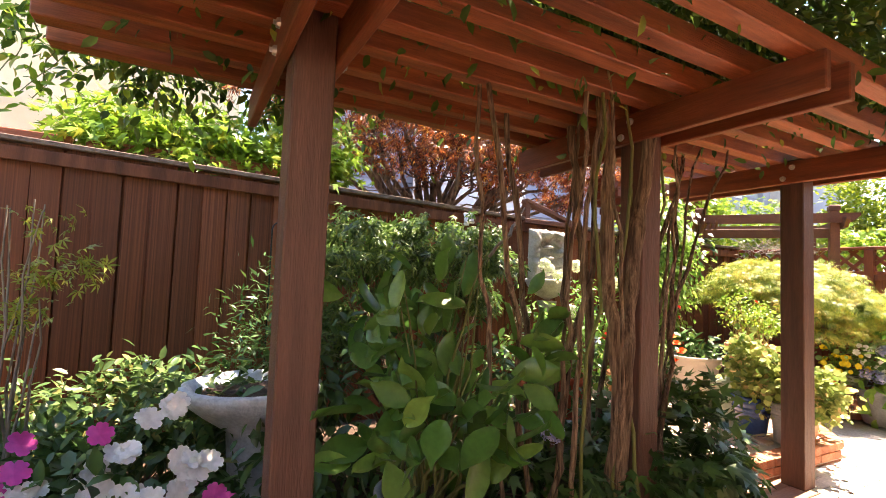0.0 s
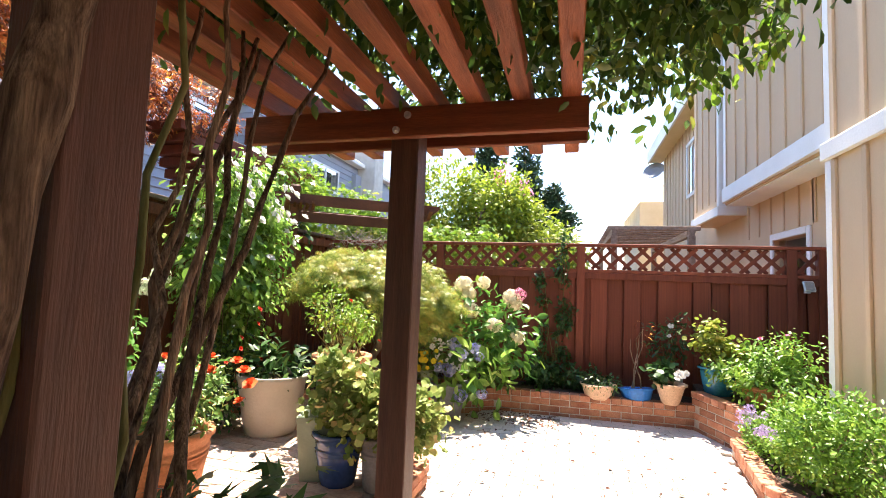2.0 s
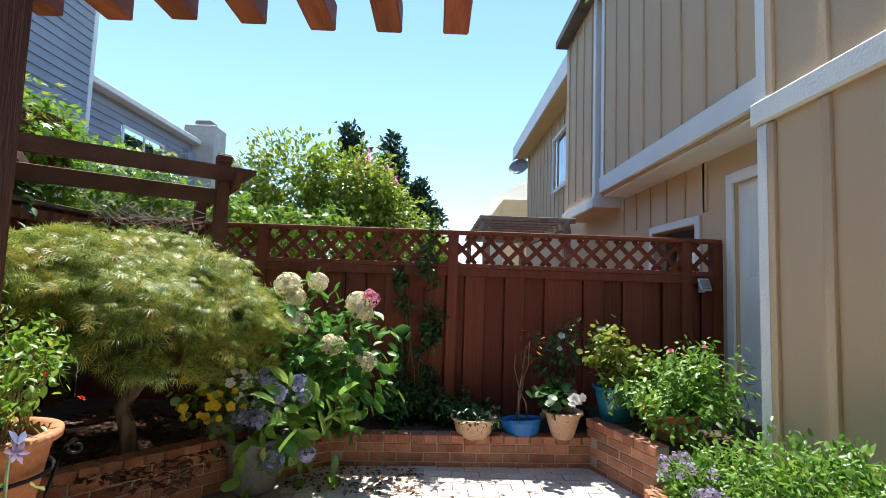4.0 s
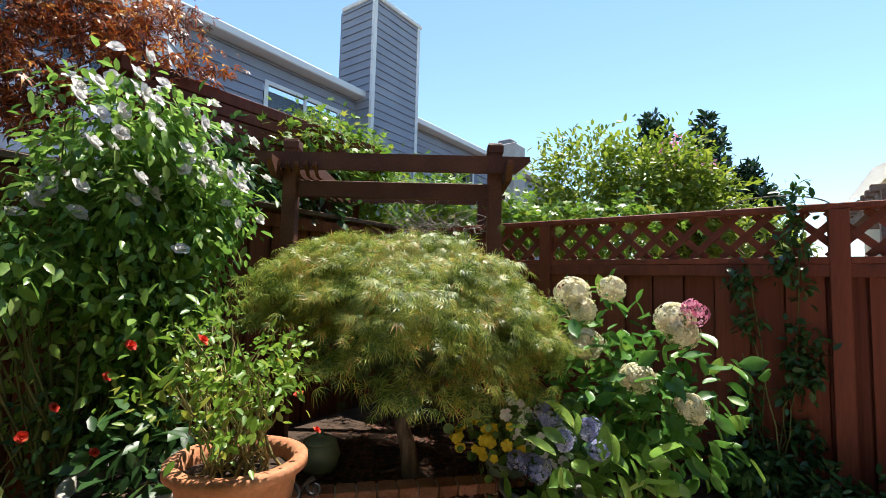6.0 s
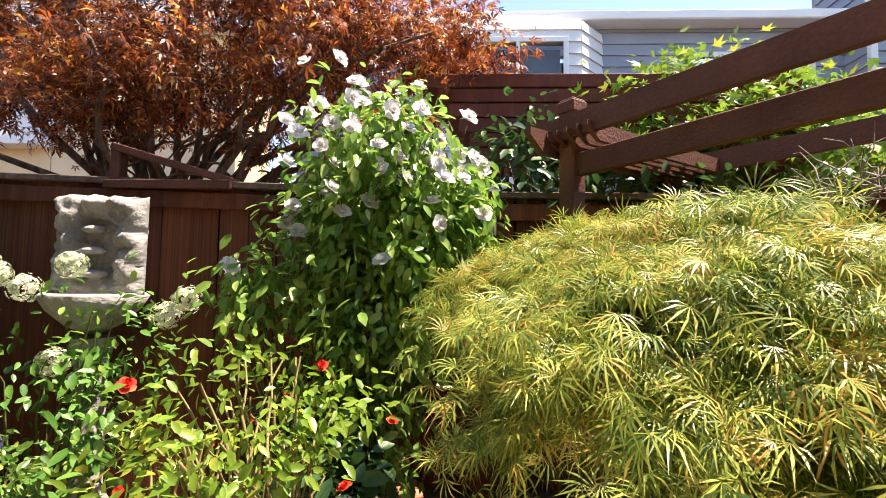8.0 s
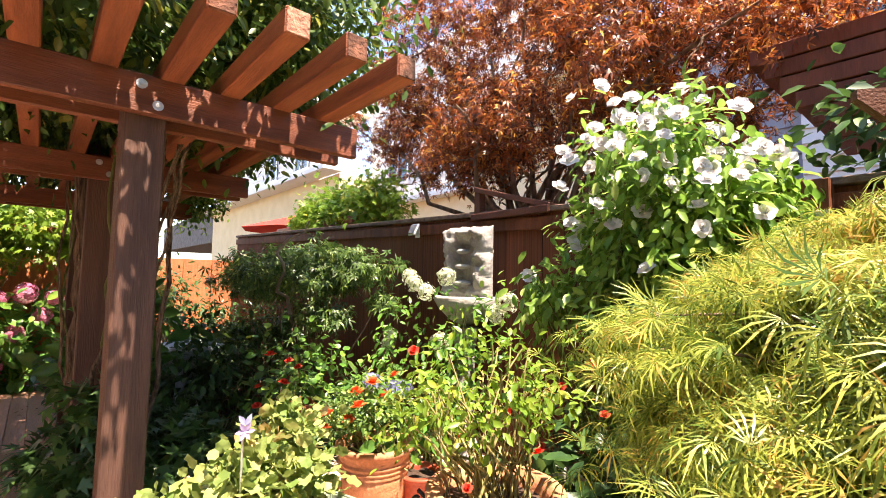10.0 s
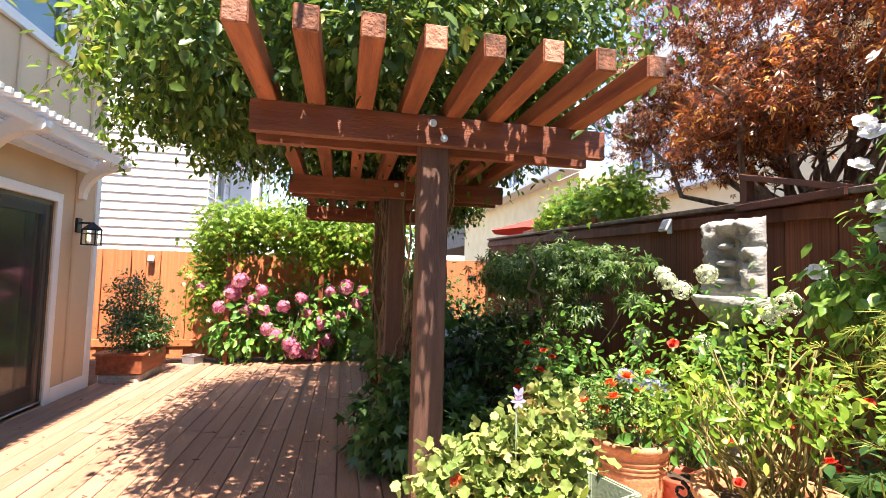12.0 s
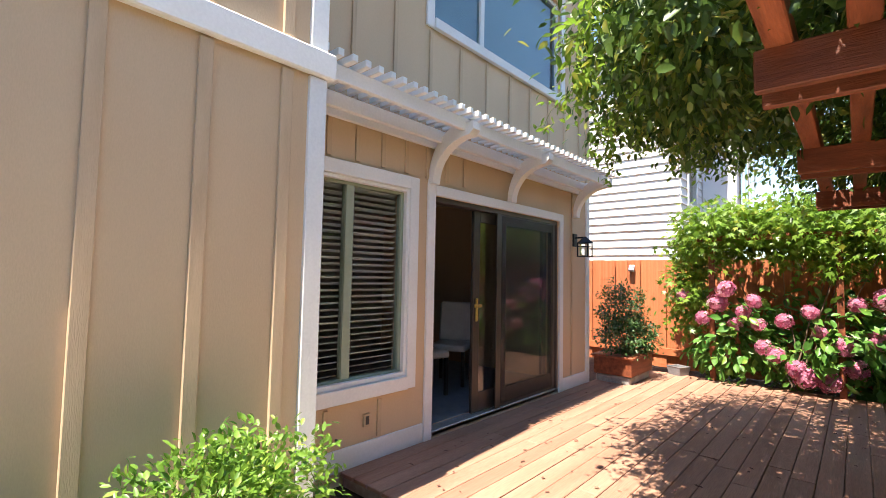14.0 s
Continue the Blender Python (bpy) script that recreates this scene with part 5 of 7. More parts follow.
# large terracotta pot on an iron stand
BIG = (-0.86, 1.08)
pot((*BIG, 0.37), 0.192, 0.13, 0.38, TERRA, "large wide terracotta pot on an iron stand", rim=0.03)
stand = thing("plant_stand", "black wrought-iron plant stand with scrolls", "plant stand", (*BIG, STEP))
ring = [(0.2 * math.cos(a), 0.2 * math.sin(a), 0.47) for a in np.linspace(0, math.tau, 30)]
ring2 = [(0.15 * math.cos(a), 0.15 * math.sin(a), 0.225) for a in np.linspace(0, math.tau, 30)]
tubes("ring", [(ring, 0.008, 0.008)], IRON, stand)
tubes("ring", [(ring2, 0.007, 0.007)], IRON, stand)
for k in range(4):
    a = k * math.pi / 2 + 0.5
    c, s = math.cos(a), math.sin(a)
    leg = [(c * q, s * q, z) for q, z in ((0.23, 0.0), (0.205, 0.04), (0.165, 0.16), (0.158, 0.225), (0.185, 0.36), (0.208, 0.47), (0.235, 0.54), (0.265, 0.565))]
    scroll = [(c * (0.265 + 0.035 * math.cos(u) * (1 - u / 12)), s * (0.265 + 0.035 * math.cos(u) * (1 - u / 12)), 0.53 + 0.035 * math.sin(u) * (1 - u / 12)) for u in np.linspace(1.57, 8.5, 24)]
    tubes("leg", [(leg, 0.007, 0.007), (scroll, 0.007, 0.005)], IRON, stand)

# fence planter pots
pot((1.07, 2.98, 0.2), 0.16, 0.12, 0.15, CLAY_PALE, "shallow pale clay bowl with trailing greenery")
pot((1.45, 3.02, 0.2), 0.16, 0.12, 0.13, BLUE_PLASTIC, "bright blue plastic bowl", tilt=-8, rim=0.012)
pot((1.74, 2.93, 0.222), 0.13, 0.075, 0.2, CLAY_PALE, "scalloped pale terracotta pot", wave=0.05)
pot((1.82, 3.28, 0.2), 0.11, 0.08, 0.3, TAUPE, "small white-washed pot against the fence")
pot((2.18, 3.02, 0.34), 0.16, 0.12, 0.26, TURQ, "turquoise glazed pot beside the fence")
pot((2.42, 2.62, 0.34), 0.19, 0.12, 0.19, TERRA, "wide terracotta bowl with ferny shrub", rim=0.025)

# ---- laceleaf maple in the raised bed ----
maple = thing("laceleaf_maple", "weeping laceleaf maple with feathery yellow-green foliage", "tree", (-1.07, 2.25, 0.27))
r = np.random.default_rng(21)
mlines, lc, la, ln_, lz = [], [], [], [], []
for i in range(250):
    a = r.random() * math.tau
    lim = 0.78 * (1 + 0.16 * math.cos(a - 2.5) + 0.08 * math.sin(5 * a))
    q = r.random() ** 0.5
    x, y = lim * q * math.cos(a), lim * q * math.sin(a)
    z = 1.27 - (0.16 + 0.2 * max(0, math.cos(a - 0.4))) * q ** 2.3 - 0.45 * max(0, q - 0.7) * r.random() * 3 - 0.16 * r.random() ** 2 + r.normal() * 0.03 + 0.07 * math.sin(3 * a + 2) * q
    away = np.array([math.cos(a), math.sin(a), 0.0])
    n = 130
    w = 0.055 + 0.04 * r.random()
    t_ = r.normal(size=(n, 3)) * np.array([w, w, 0.012])
    t_[:, 2] -= 0.4 * q * (t_ @ away)
    lc.append(np.array([x, y, z]) + t_)
    la.append(away * 0.7 * q + r.normal(size=(n, 3)) * 0.6 + np.array([0, 0, -0.5]))
    ln_.append(away * 0.6 + r.normal(size=(n, 3)) * 0.45 + np.array([0, 0, 0.9]))
    lz.append(0.055 + 0.035 * r.random(n))
    mlines.append((wiggle((0.02 * math.cos(a), 0.02 * math.sin(a), 0.72), (x, y, z), 8, 0.06, 900 + i, 0.12 * q), 0.008, 0.002))
part("crown", leaf_mesh("crown", np.concatenate(lc), np.concatenate(la), np.concatenate(ln_), np.concatenate(lz), "palm", L_LACE), L_LACE, maple)
# inner leaves coloured darker to stand in for shade under the crown
cloud("inner_leaves", [((-0.1, 0.05, 0.86), (0.52, 0.52, 0.2))], 2200, 0.085, "palm", L_LACE_DARK, maple, "inner foliage in a darker colour that stands in for shade", droop=0.9, out=0.5, seed=5, shell=0.3)
tr = [(wiggle((0, 0, 0), (0.02, 0.03, 0.8), 7, 0.05, 3), 0.05, 0.032)]
for i in range(6):
    a = i * 1.05
    tr.append((wiggle((0.01, 0.02, 0.5 + 0.05 * i), (0.4 * math.cos(a), 0.4 * math.sin(a), 1.05), 6, 0.06, i + 9), 0.022, 0.008))
tubes("trunk", tr[:1], BARK, maple, sides=8)
for ln in tr[1:]:
    tubes("limb", [ln], BARK, maple, sides=6)
tagged(tubes("twig_mass", mlines, BARK, maple, sides=4), kind="stuff")

# ---- rose of sharon by the fence ----
HB = [((-1.74, 0.62, 1.32), (0.12, 0.12, 0.14)), ((-1.95, 1.08, 2.0), (0.26, 0.34, 0.32)), ((-1.9, 1.2, 1.65), (0.3, 0.42, 0.34)), ((-1.95, 1.0, 1.5), (0.28, 0.32, 0.34)), ((-1.92, 1.15, 1.2), (0.3, 0.38, 0.3)), ((-1.95, 1.1, 0.85), (0.24, 0.34, 0.35)), ((-1.9, 1.5, 1.75), (0.22, 0.18, 0.22))]
hib = shrub("flowering_shrub", "tall rose-of-sharon shrub with white blossoms by the fence", "shrub", (-1.98, 0.98, 0.12), HB, 8200, 0.064, "small", L_HIB, 31, 70, GREEN_STEM, 0.009, droop=0.8, shell=0.2, clump=0.07, up=0.75, lean=0.6)
hm = [blossom_mesh("blossom", P_WHITE, 0.074, s, 3) for s in (1, 2)]
spots = [(-1.62 + 0.05 * math.sin(i * 2.4), y, z) for i, (y, z) in enumerate(((1.01, 2.30), (0.88, 2.27), (1.34, 2.2), (1.31, 1.99), (1.07, 2.01), (0.94, 1.94), (0.82, 1.85), (0.82, 1.69), (1.19, 1.93), (1.46, 1.79), (1.29, 1.81), (1.59, 1.86), (1.42, 1.86), (1.21, 1.46), (1.44, 1.61), (0.56, 1.43), (1.36, 2.07), (1.08, 2.2), (1.55, 2.06), (1.24, 2.06), (0.78, 2.05), (0.85, 1.98), (1.0, 1.75), (1.62, 1.66)))] + on_blobs(HB[1:4] + HB[6:], 76, 77, 0.6)
place_flowers(hib, hm[0], spots[::2], 3, (0.6, 0.6, 0.45), 0.5, (0.78, 1.12), name="blossom", origin=(-1.98, 0.98, 0.12))
place_flowers(hib, hm[1], spots[1::2], 4, (0.7, 0.2, 0.5), 0.5, (0.78, 1.12), name="blossom", origin=(-1.98, 0.98, 0.12))

# ---- vine over the pergola ----
VB = [((0.1, -2.2, 2.62), (0.95, 1.7, 0.32)), ((0.35, -0.5, 2.55), (0.75, 0.85, 0.24)), ((1.2, -1.7, 2.82), (0.55, 1.25, 0.42)), ((1.45, -2.5, 2.95), (0.55, 0.8, 0.45)), ((1.55, -1.3, 2.75), (0.5, 0.7, 0.38)), ((1.05, -0.45, 2.5), (0.3, 0.5, 0.3)), ((0.6, -3.6, 2.6), (0.9, 0.55, 0.35)), ((-0.6, -1.2, 2.5), (0.4, 1.0, 0.2)), ((1.25, -0.9, 2.9), (0.7, 0.8, 0.4))]
vine = thing("pergola_vine", "dense leafy vine growing over the pergola", "vine", (0, -1.7, 0))
VB += [((0.25, 0.32, 2.4), (0.62, 0.42, 0.13)), ((0.25, -1.7, 3.0), (1.2, 1.5, 0.42)), ((-0.75, -1.7, 2.65), (0.5, 1.3, 0.3)), ((-0.6, -3.2, 2.6), (0.6, 0.8, 0.25)), ((0.05, -1.1, 2.42), (0.95, 1.25, 0.14)), ((0.05, -2.9, 2.42), (0.95, 1.3, 0.14)), ((-0.95, -1.3, 3.05), (0.6, 1.2, 0.5)), ((-0.65, -0.3, 2.85), (0.5, 0.8, 0.45)), ((-0.2, -0.9, 3.2), (0.9, 1.0, 0.4)), ((-0.3, -3.4, 2.75), (1.0, 0.8, 0.25)), ((0.35, 0.3, 2.88), (0.75, 0.4, 0.24)), ((0.0, -3.6, 2.45), (1.0, 0.7, 0.16)), ((1.08, 0.08, 2.44), (0.24, 0.36, 0.2)), ((1.3, -0.35, 2.6), (0.25, 0.4, 0.25)), ((-1.05, -3.85, 2.3), (0.12, 0.55, 0.2)), ((-1.0, -3.1, 2.25), (0.12, 0.4, 0.16))]
vl = cloud("leaves", VB, 80000, 0.062, "small", L_VINE, None, seed=41, droop=0.5, shell=0.1, clump=0.13)
vl.parent, vl.matrix_basis = vine, Matrix.Translation((0, 1.7, 0))
# hanging sprigs at the sunny edge; L_LIME puts the sunlit brightness into their colour
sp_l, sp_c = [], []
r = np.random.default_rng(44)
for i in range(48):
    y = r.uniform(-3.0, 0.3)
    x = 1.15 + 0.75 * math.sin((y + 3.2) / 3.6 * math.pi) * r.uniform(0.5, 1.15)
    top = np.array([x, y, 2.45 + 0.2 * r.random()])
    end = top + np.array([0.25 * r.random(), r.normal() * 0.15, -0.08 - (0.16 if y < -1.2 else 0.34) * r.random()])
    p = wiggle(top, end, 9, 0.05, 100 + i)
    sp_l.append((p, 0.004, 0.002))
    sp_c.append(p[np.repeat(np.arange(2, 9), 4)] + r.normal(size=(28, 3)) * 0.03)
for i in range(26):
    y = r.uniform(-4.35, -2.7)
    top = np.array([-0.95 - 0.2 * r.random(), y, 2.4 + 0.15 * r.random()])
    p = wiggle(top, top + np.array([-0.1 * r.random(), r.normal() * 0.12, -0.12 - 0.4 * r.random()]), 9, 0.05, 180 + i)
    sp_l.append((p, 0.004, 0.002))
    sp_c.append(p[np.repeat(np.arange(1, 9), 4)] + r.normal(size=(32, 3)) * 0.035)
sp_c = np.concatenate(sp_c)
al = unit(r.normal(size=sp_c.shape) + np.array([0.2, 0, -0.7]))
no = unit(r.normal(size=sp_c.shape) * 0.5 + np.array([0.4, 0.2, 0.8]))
o = part("hanging_leaves", leaf_mesh("hanging_leaves", sp_c, al, no, 0.038 + 0.03 * r.random(len(sp_c)), "small", L_LIME), L_LIME, vine, "lime hanging shoots with sunlit brightness in their colour")
o.matrix_basis = Matrix.Translation((0, 1.7, 0))
o = tagged(tubes("shoot_mass", sp_l, GREEN_STEM, vine, sides=4), kind="stuff")
o.matrix_basis = Matrix.Translation((0, 1.7, 0))
VINE_BARK = stain("vine_bark", (0.07, 0.04, 0.028), (0.36, 0.25, 0.17), 0.95, 14, (5, 5, 0.35), 1.0, 55, 0.35, grain=(0.5, 1.3))
# trunks round the middle post
tl, tl2 = [], []
for i, (x, y, x2, y2, rad) in enumerate(((0.03, -1.80, 0.08, -1.84, .046), (-0.02, -1.70, 0.02, -1.72, .042), (0.0, -1.95, 0.0, -1.9, .016), (-0.05, -2.18, -0.1, -1.95, .018), (-0.1, -2.3, -0.05, -2.35, .014), (-0.05, -2.05, 0.1, -2.2, .016), (-0.25, -2.0, -0.3, -2.3, .02), (-0.2, -1.75, -0.35, -1.6, .03), (-0.35, -1.9, -0.2, -2.0, .014), (0.05, -1.72, 0.12, -2.0, .012), (-0.15, -2.1, -0.02, -2.4, .017), (-0.3, -1.6, -0.45, -1.4, .02))):
    (tl if rad > 0.025 else tl2).append((wiggle((x, y, -0.02), (x2 + 0.12 * math.sin(3.1 * i), y2 + 0.22 * math.cos(2.3 * i), 2.3), 18, 0.034, 60 + i), rad * 0.85, rad * 0.7))
for i in range(9):
    rr2 = random.Random(200 + i)
    tl2.append((wiggle((rr2.uniform(-0.12, 0.1), rr2.uniform(-1.5, -1.42), rr2.uniform(0.0, 0.7)), (rr2.uniform(-0.4, 0.0), rr2.uniform(-1.35, -0.6), 2.2), 12, 0.042, 300 + i), rr2.uniform(.008, .017), .007))
for ln in tl + tl2:
    o = tubes("trunk", [ln], VINE_BARK, vine, sides=10, knots=0.16)
    o.matrix_basis = Matrix.Translation((0, 1.7, 0))
gl = [(wiggle((0.1 * math.sin(i), -1.95 + 0.15 * i, 0.2), (0.12 * math.cos(i), -2.0 + 0.2 * i, 2.3), 12, 0.05, 400 + i), 0.01, 0.007) for i in range(4)]
for ln in gl:
    o = tubes("green_shoot", [ln], GREEN_STEM, vine, sides=6)
    o.matrix_basis = Matrix.Translation((0, 1.7, 0))


# ivy mound at the middle post
IV = [((0.02, -1.25, 0.32), (0.26, 0.36, 0.42)), ((-0.05, -0.95, 0.22), (0.17, 0.22, 0.24)), ((-0.3, -1.5, 0.2), (0.5, 0.6, 0.28)), ((-0.45, -1.0, 0.2), (0.4, 0.4, 0.3)), ((-0.3, -2.2, 0.15), (0.4, 0.5, 0.25))]
ivy = shrub("ivy_mound", "dark green ivy mound at the pergola post", "ivy", (0.0, -1.1, -0.02), IV, 3600, 0.1, "lobed", L_IVY, 51, 10, BARK, 0.006, droop=0.8, out=0.8, shell=0.5, clump=0.06)

# ---- big-leaved hydrangea between the posts ----
pot((-0.22, -2.66, 0.0), 0.2, 0.15, 0.36, GREY_POT, "black plastic nursery pot of the big hydrangea", rim=0.015)
HY = [((-0.25, -2.48, 1.38), (0.16, 0.2, 0.16)), ((-0.22, -2.62, 1.14), (0.26, 0.34, 0.18)), ((-0.2, -2.55, 0.9), (0.32, 0.4, 0.2)), ((-0.14, -2.5, 0.66), (0.3, 0.38, 0.16))]
hy = shrub("big_leaf_hydrangea", "potted hydrangea with large green serrated leaves", "shrub", (-0.22, -2.66, 0.3), HY, 210, 0.19, "oval", L_BIGHYD, 61, 26, GREEN_STEM, 0.009, droop=-0.15, out=0.7, shell=0.8, clump=0.09, up=0.35, lean=1.0)
place_flowers(hy, flower_mesh("flower_head", P_BLUE, 0.055, 50, 5), [(-0.02, -2.12, 0.6)], 1, name="flower_head", origin=(-0.22, -2.66, 0.3))

# ---- shaded lacy shrub at the fence, with a pale bare branch ----
L_SHADE = leafy("shade_maple_leaf", (0.035, 0.085, 0.025), (0.13, 0.23, 0.055), (0.22, 0.3, 0.08), 0.35)
rl = random.Random(33)
LS = [((-1.55 + rl.uniform(-0.42, 0.45), -2.05 + rl.uniform(-0.75, 0.8), rl.uniform(0.85, 1.68)), (rl.uniform(0.16, 0.3), rl.uniform(0.18, 0.32), rl.uniform(0.05, 0.1))) for _ in range(26)]
ls = shrub("shade_maple", "dark green lacy maple under the pergola fence", "tree", (-1.6, -2.1, 0.0), LS, 5600, 0.075, "maple", L_SHADE, 71, 22, BARK, 0.014, droop=0.8, shell=0.2, clump=0.06)
o = tubes("bare_branch", [(wiggle((-1.5, -2.0, 1.0), (-1.15, -1.55, 1.6), 8, 0.08, 5), 0.018, 0.012), (wiggle((-1.15, -1.55, 1.6), (-1.3, -1.3, 1.85), 6, 0.05, 6), 0.014, 0.006)], TWIG, ls, "pale bare branch")
o.matrix_basis = Matrix.Translation((1.6, 2.1, 0))
DS = [((-0.95, -2.7, 0.5), (0.45, 0.6, 0.45)), ((-1.3, -1.3, 0.4), (0.5, 0.5, 0.35)), ((-1.7, -3.3, 0.3), (0.35, 0.4, 0.25))]
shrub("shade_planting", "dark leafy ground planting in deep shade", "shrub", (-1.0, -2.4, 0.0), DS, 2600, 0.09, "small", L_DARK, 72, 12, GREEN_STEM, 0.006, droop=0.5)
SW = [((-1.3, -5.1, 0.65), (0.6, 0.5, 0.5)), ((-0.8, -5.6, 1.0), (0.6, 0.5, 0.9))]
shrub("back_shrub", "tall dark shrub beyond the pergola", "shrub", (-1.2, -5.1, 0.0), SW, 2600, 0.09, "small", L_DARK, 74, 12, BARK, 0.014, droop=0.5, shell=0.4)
CS = [((-1.55, -3.05, 0.8), (0.26, 0.34, 0.45)), ((-1.5, -2.8, 0.6), (0.25, 0.3, 0.35))]
shrub("yew_shrub", "small dark needle-leaved shrub by the fence", "shrub", (-1.55, -3.0, 0.0), CS, 2600, 0.07, "lance", L_DARK, 73, 10, BARK, 0.01, droop=0.2, shell=0.3)

# ---- impatiens bed and stone bowl ----
IM = [((-0.6, -3.8, 0.36), (0.28, 0.42, 0.18)), ((-0.85, -4.15, 0.34), (0.5, 0.5, 0.22)), ((-0.15, -3.55, 0.22), (0.25, 0.2, 0.15)), ((-0.3, -4.4, 0.35), (0.5, 0.4, 0.22))]
im = shrub("impatiens", "bed of white and pink impatiens with dark leaves", "flowers", (-0.5, -3.9, 0.0), IM, 2600, 0.08, "small", L_DARK, 81, 14, GREEN_STEM, 0.006, droop=0.3, out=0.8, shell=0.55, clump=0.05)
imw = leaf_mesh("flower", np.zeros((2, 3)), np.array([[1, 0, 0], [0.3, 1, 0]]), np.array([[0, 0, 1], [0.05, 0, 1]]), np.array([0.075, 0.07]), "petal5", P_WHITE)
imp = leaf_mesh("flower", np.zeros((2, 3)), np.array([[1, 0, 0], [0.3, 1, 0]]), np.array([[0, 0, 1], [0.05, 0, 1]]), np.array([0.075, 0.07]), "petal5", P_HOTPINK)
rw = random.Random(8)
wsp = [(-0.45, -3.65, 0.74), (-0.42, -3.6, 0.76), (-0.4, -3.75, 0.62), (-0.4, -3.78, 0.6), (-0.38, -3.58, 0.56), (-0.36, -3.56, 0.53), (-0.4, -3.86, 0.55), (-0.36, -3.84, 0.5), (-0.35, -3.68, 0.46), (-0.36, -3.6, 0.47), (-0.42, -4.02, 0.52), (-0.4, -3.92, 0.5), (-0.36, -3.52, 0.56), (-0.5, -3.7, 0.7), (-0.34, -3.76, 0.48), (-0.4, -4.1, 0.5)]
wsp = [(x + rw.uniform(-.03, .03), y + rw.uniform(-.03, .03), z) for x, y, z in wsp for _ in range(2)]
place_flowers(im, imw, wsp, 2, (0.7, 0.25, 0.7), 0.35, origin=(-0.5, -3.9, 0))
place_flowers(im, imp, [(-0.45, -3.85, 0.67), (-0.35, -3.43, 0.4), (-0.38, -3.47, 0.42), (-0.42, -4.07, 0.58), (-0.42, -4.12, 0.52), (-0.6, -4.1, 0.62), (-0.36, -3.41, 0.38)], 3, (0.8, 0.25, 0.6), 0.3, origin=(-0.5, -3.9, 0))
YM = [((-0.78, -4.15, 1.5), (0.12, 0.12, 0.1)), ((-0.74, -4.1, 1.28), (0.12, 0.14, 0.1)), ((-0.8, -4.2, 1.05), (0.14, 0.14, 0.14))]
shrub("young_maple", "thin sapling with pale stems and yellow-green leaves", "shrub", (-0.9, -4.25, 0.0), YM, 150, 0.045, "maple", L_YELLOW, 85, 9, TWIG, 0.008, droop=0.3, shell=0.2, clump=0.05, spread=0.02)
bowl = thing("stone_bowl", "blue-grey concrete bowl planter with dry soil", "planter", (-0.95, -3.28, 0.0))
part("bowl", lathe([(0.16, 0.0), (0.13, 0.05), (0.10, 0.25), (0.12, 0.48), (0.24, 0.57), (0.31, 0.63), (0.34, 0.67), (0.34, 0.7), (0.31, 0.71), (0.27, 0.67), (0.2, 0.63)], 26), PALE_STONE, bowl, smooth=True)
part("soil", disc(0.26, 0.655), SOIL, bowl)
L_FERN = leafy("fern_leaf", (0.045, 0.1, 0.03), (0.12, 0.2, 0.06), (0.26, 0.24, 0.08), 0.3)
FE = [((-1.5, -3.9, 0.42), (0.4, 0.6, 0.24)), ((-1.2, -3.6, 0.5), (0.3, 0.3, 0.18)), ((-1.2, -4.4, 0.4), (0.4, 0.4, 0.22))]
shrub("fern_clump", "green ferns and ground cover below the fence", "ferns", (-1.5, -3.9, 0.0), FE, 3600, 0.065, "small", L_FERN, 83, 16, GREEN_STEM, 0.005, droop=0.4, out=0.7, clump=0.06)
sh = thing("shepherd_hook", "black iron garden hook by the fence", "garden hook", (-1.75, -3.12, 0.0))
pts = [(0, 0, 0), (0, 0, 0.9), (0, 0, 1.5)] + [(0, 0.05 - 0.05 * math.cos(a), 1.55 + 0.06 * math.sin(a)) for a in np.linspace(0.2, 4.2, 14)]
tubes("rod", [(pts, 0.006, 0.006)], IRON, sh)
pts2 = [(x, 0.14 - y, z) for x, y, z in pts]
tubes("rod", [(pts2, 0.006, 0.006)], IRON, sh)

# ---- fountain plaque on the fence ----
ft = thing("wall_fountain", "weathered grey stone fountain plaque with carved figures", "wall fountain", (-2.13, -0.35, 1.15))
bm = bmesh.new()
bmesh.ops.create_grid(bm, x_segments=26, y_segments=30, size=0.5)
for v in bm.verts:
    u, w_ = v.co.x, v.co.y
    d = 0.05 * noise.noise(Vector((u * 7, w_ * 9, 2))) + 0.035 * noise.noise(Vector((u * 16, w_ * 18, 5)))
    hollow = -0.11 * math.exp(-(((u + 0.03) / 0.24) ** 4 + ((w_ + 0.02) / 0.36) ** 4))
    edge = -0.06 * max(0, max(abs(u), abs(w_)) - 0.44) / 0.06
    v.co = Vector((0.09 + d + hollow + edge, u * 0.46, 0.39 + w_ * 0.52 + (0.02 * noise.noise(Vector((u * 6, 0, 1))) if w_ > 0.4 else 0)))
ret = bmesh.ops.extrude_face_region(bm, geom=bm.faces[:])
for v in ret["geom"]:
    if isinstance(v, bmesh.types.BMVert):
        v.co.x = 0.0
bmesh.ops.recalc_face_normals(bm, faces=bm.faces)
part("plaque", bm, CONCRETE, ft, smooth=True)
bm = bmesh.new()
for z, rr3, d in ((0.47, 0.06, 0.06), (0.36, 0.07, 0.07), (0.24, 0.085, 0.085)):
    bmesh.ops.create_icosphere(bm, subdivisions=3, radius=1, matrix=Matrix.Translation((0.06, -0.015, z)) @ Matrix.Diagonal((d * 0.7, rr3, 0.02, 1)))
part("basin", bm, CONCRETE, ft, "stepped stone basins", smooth=True)
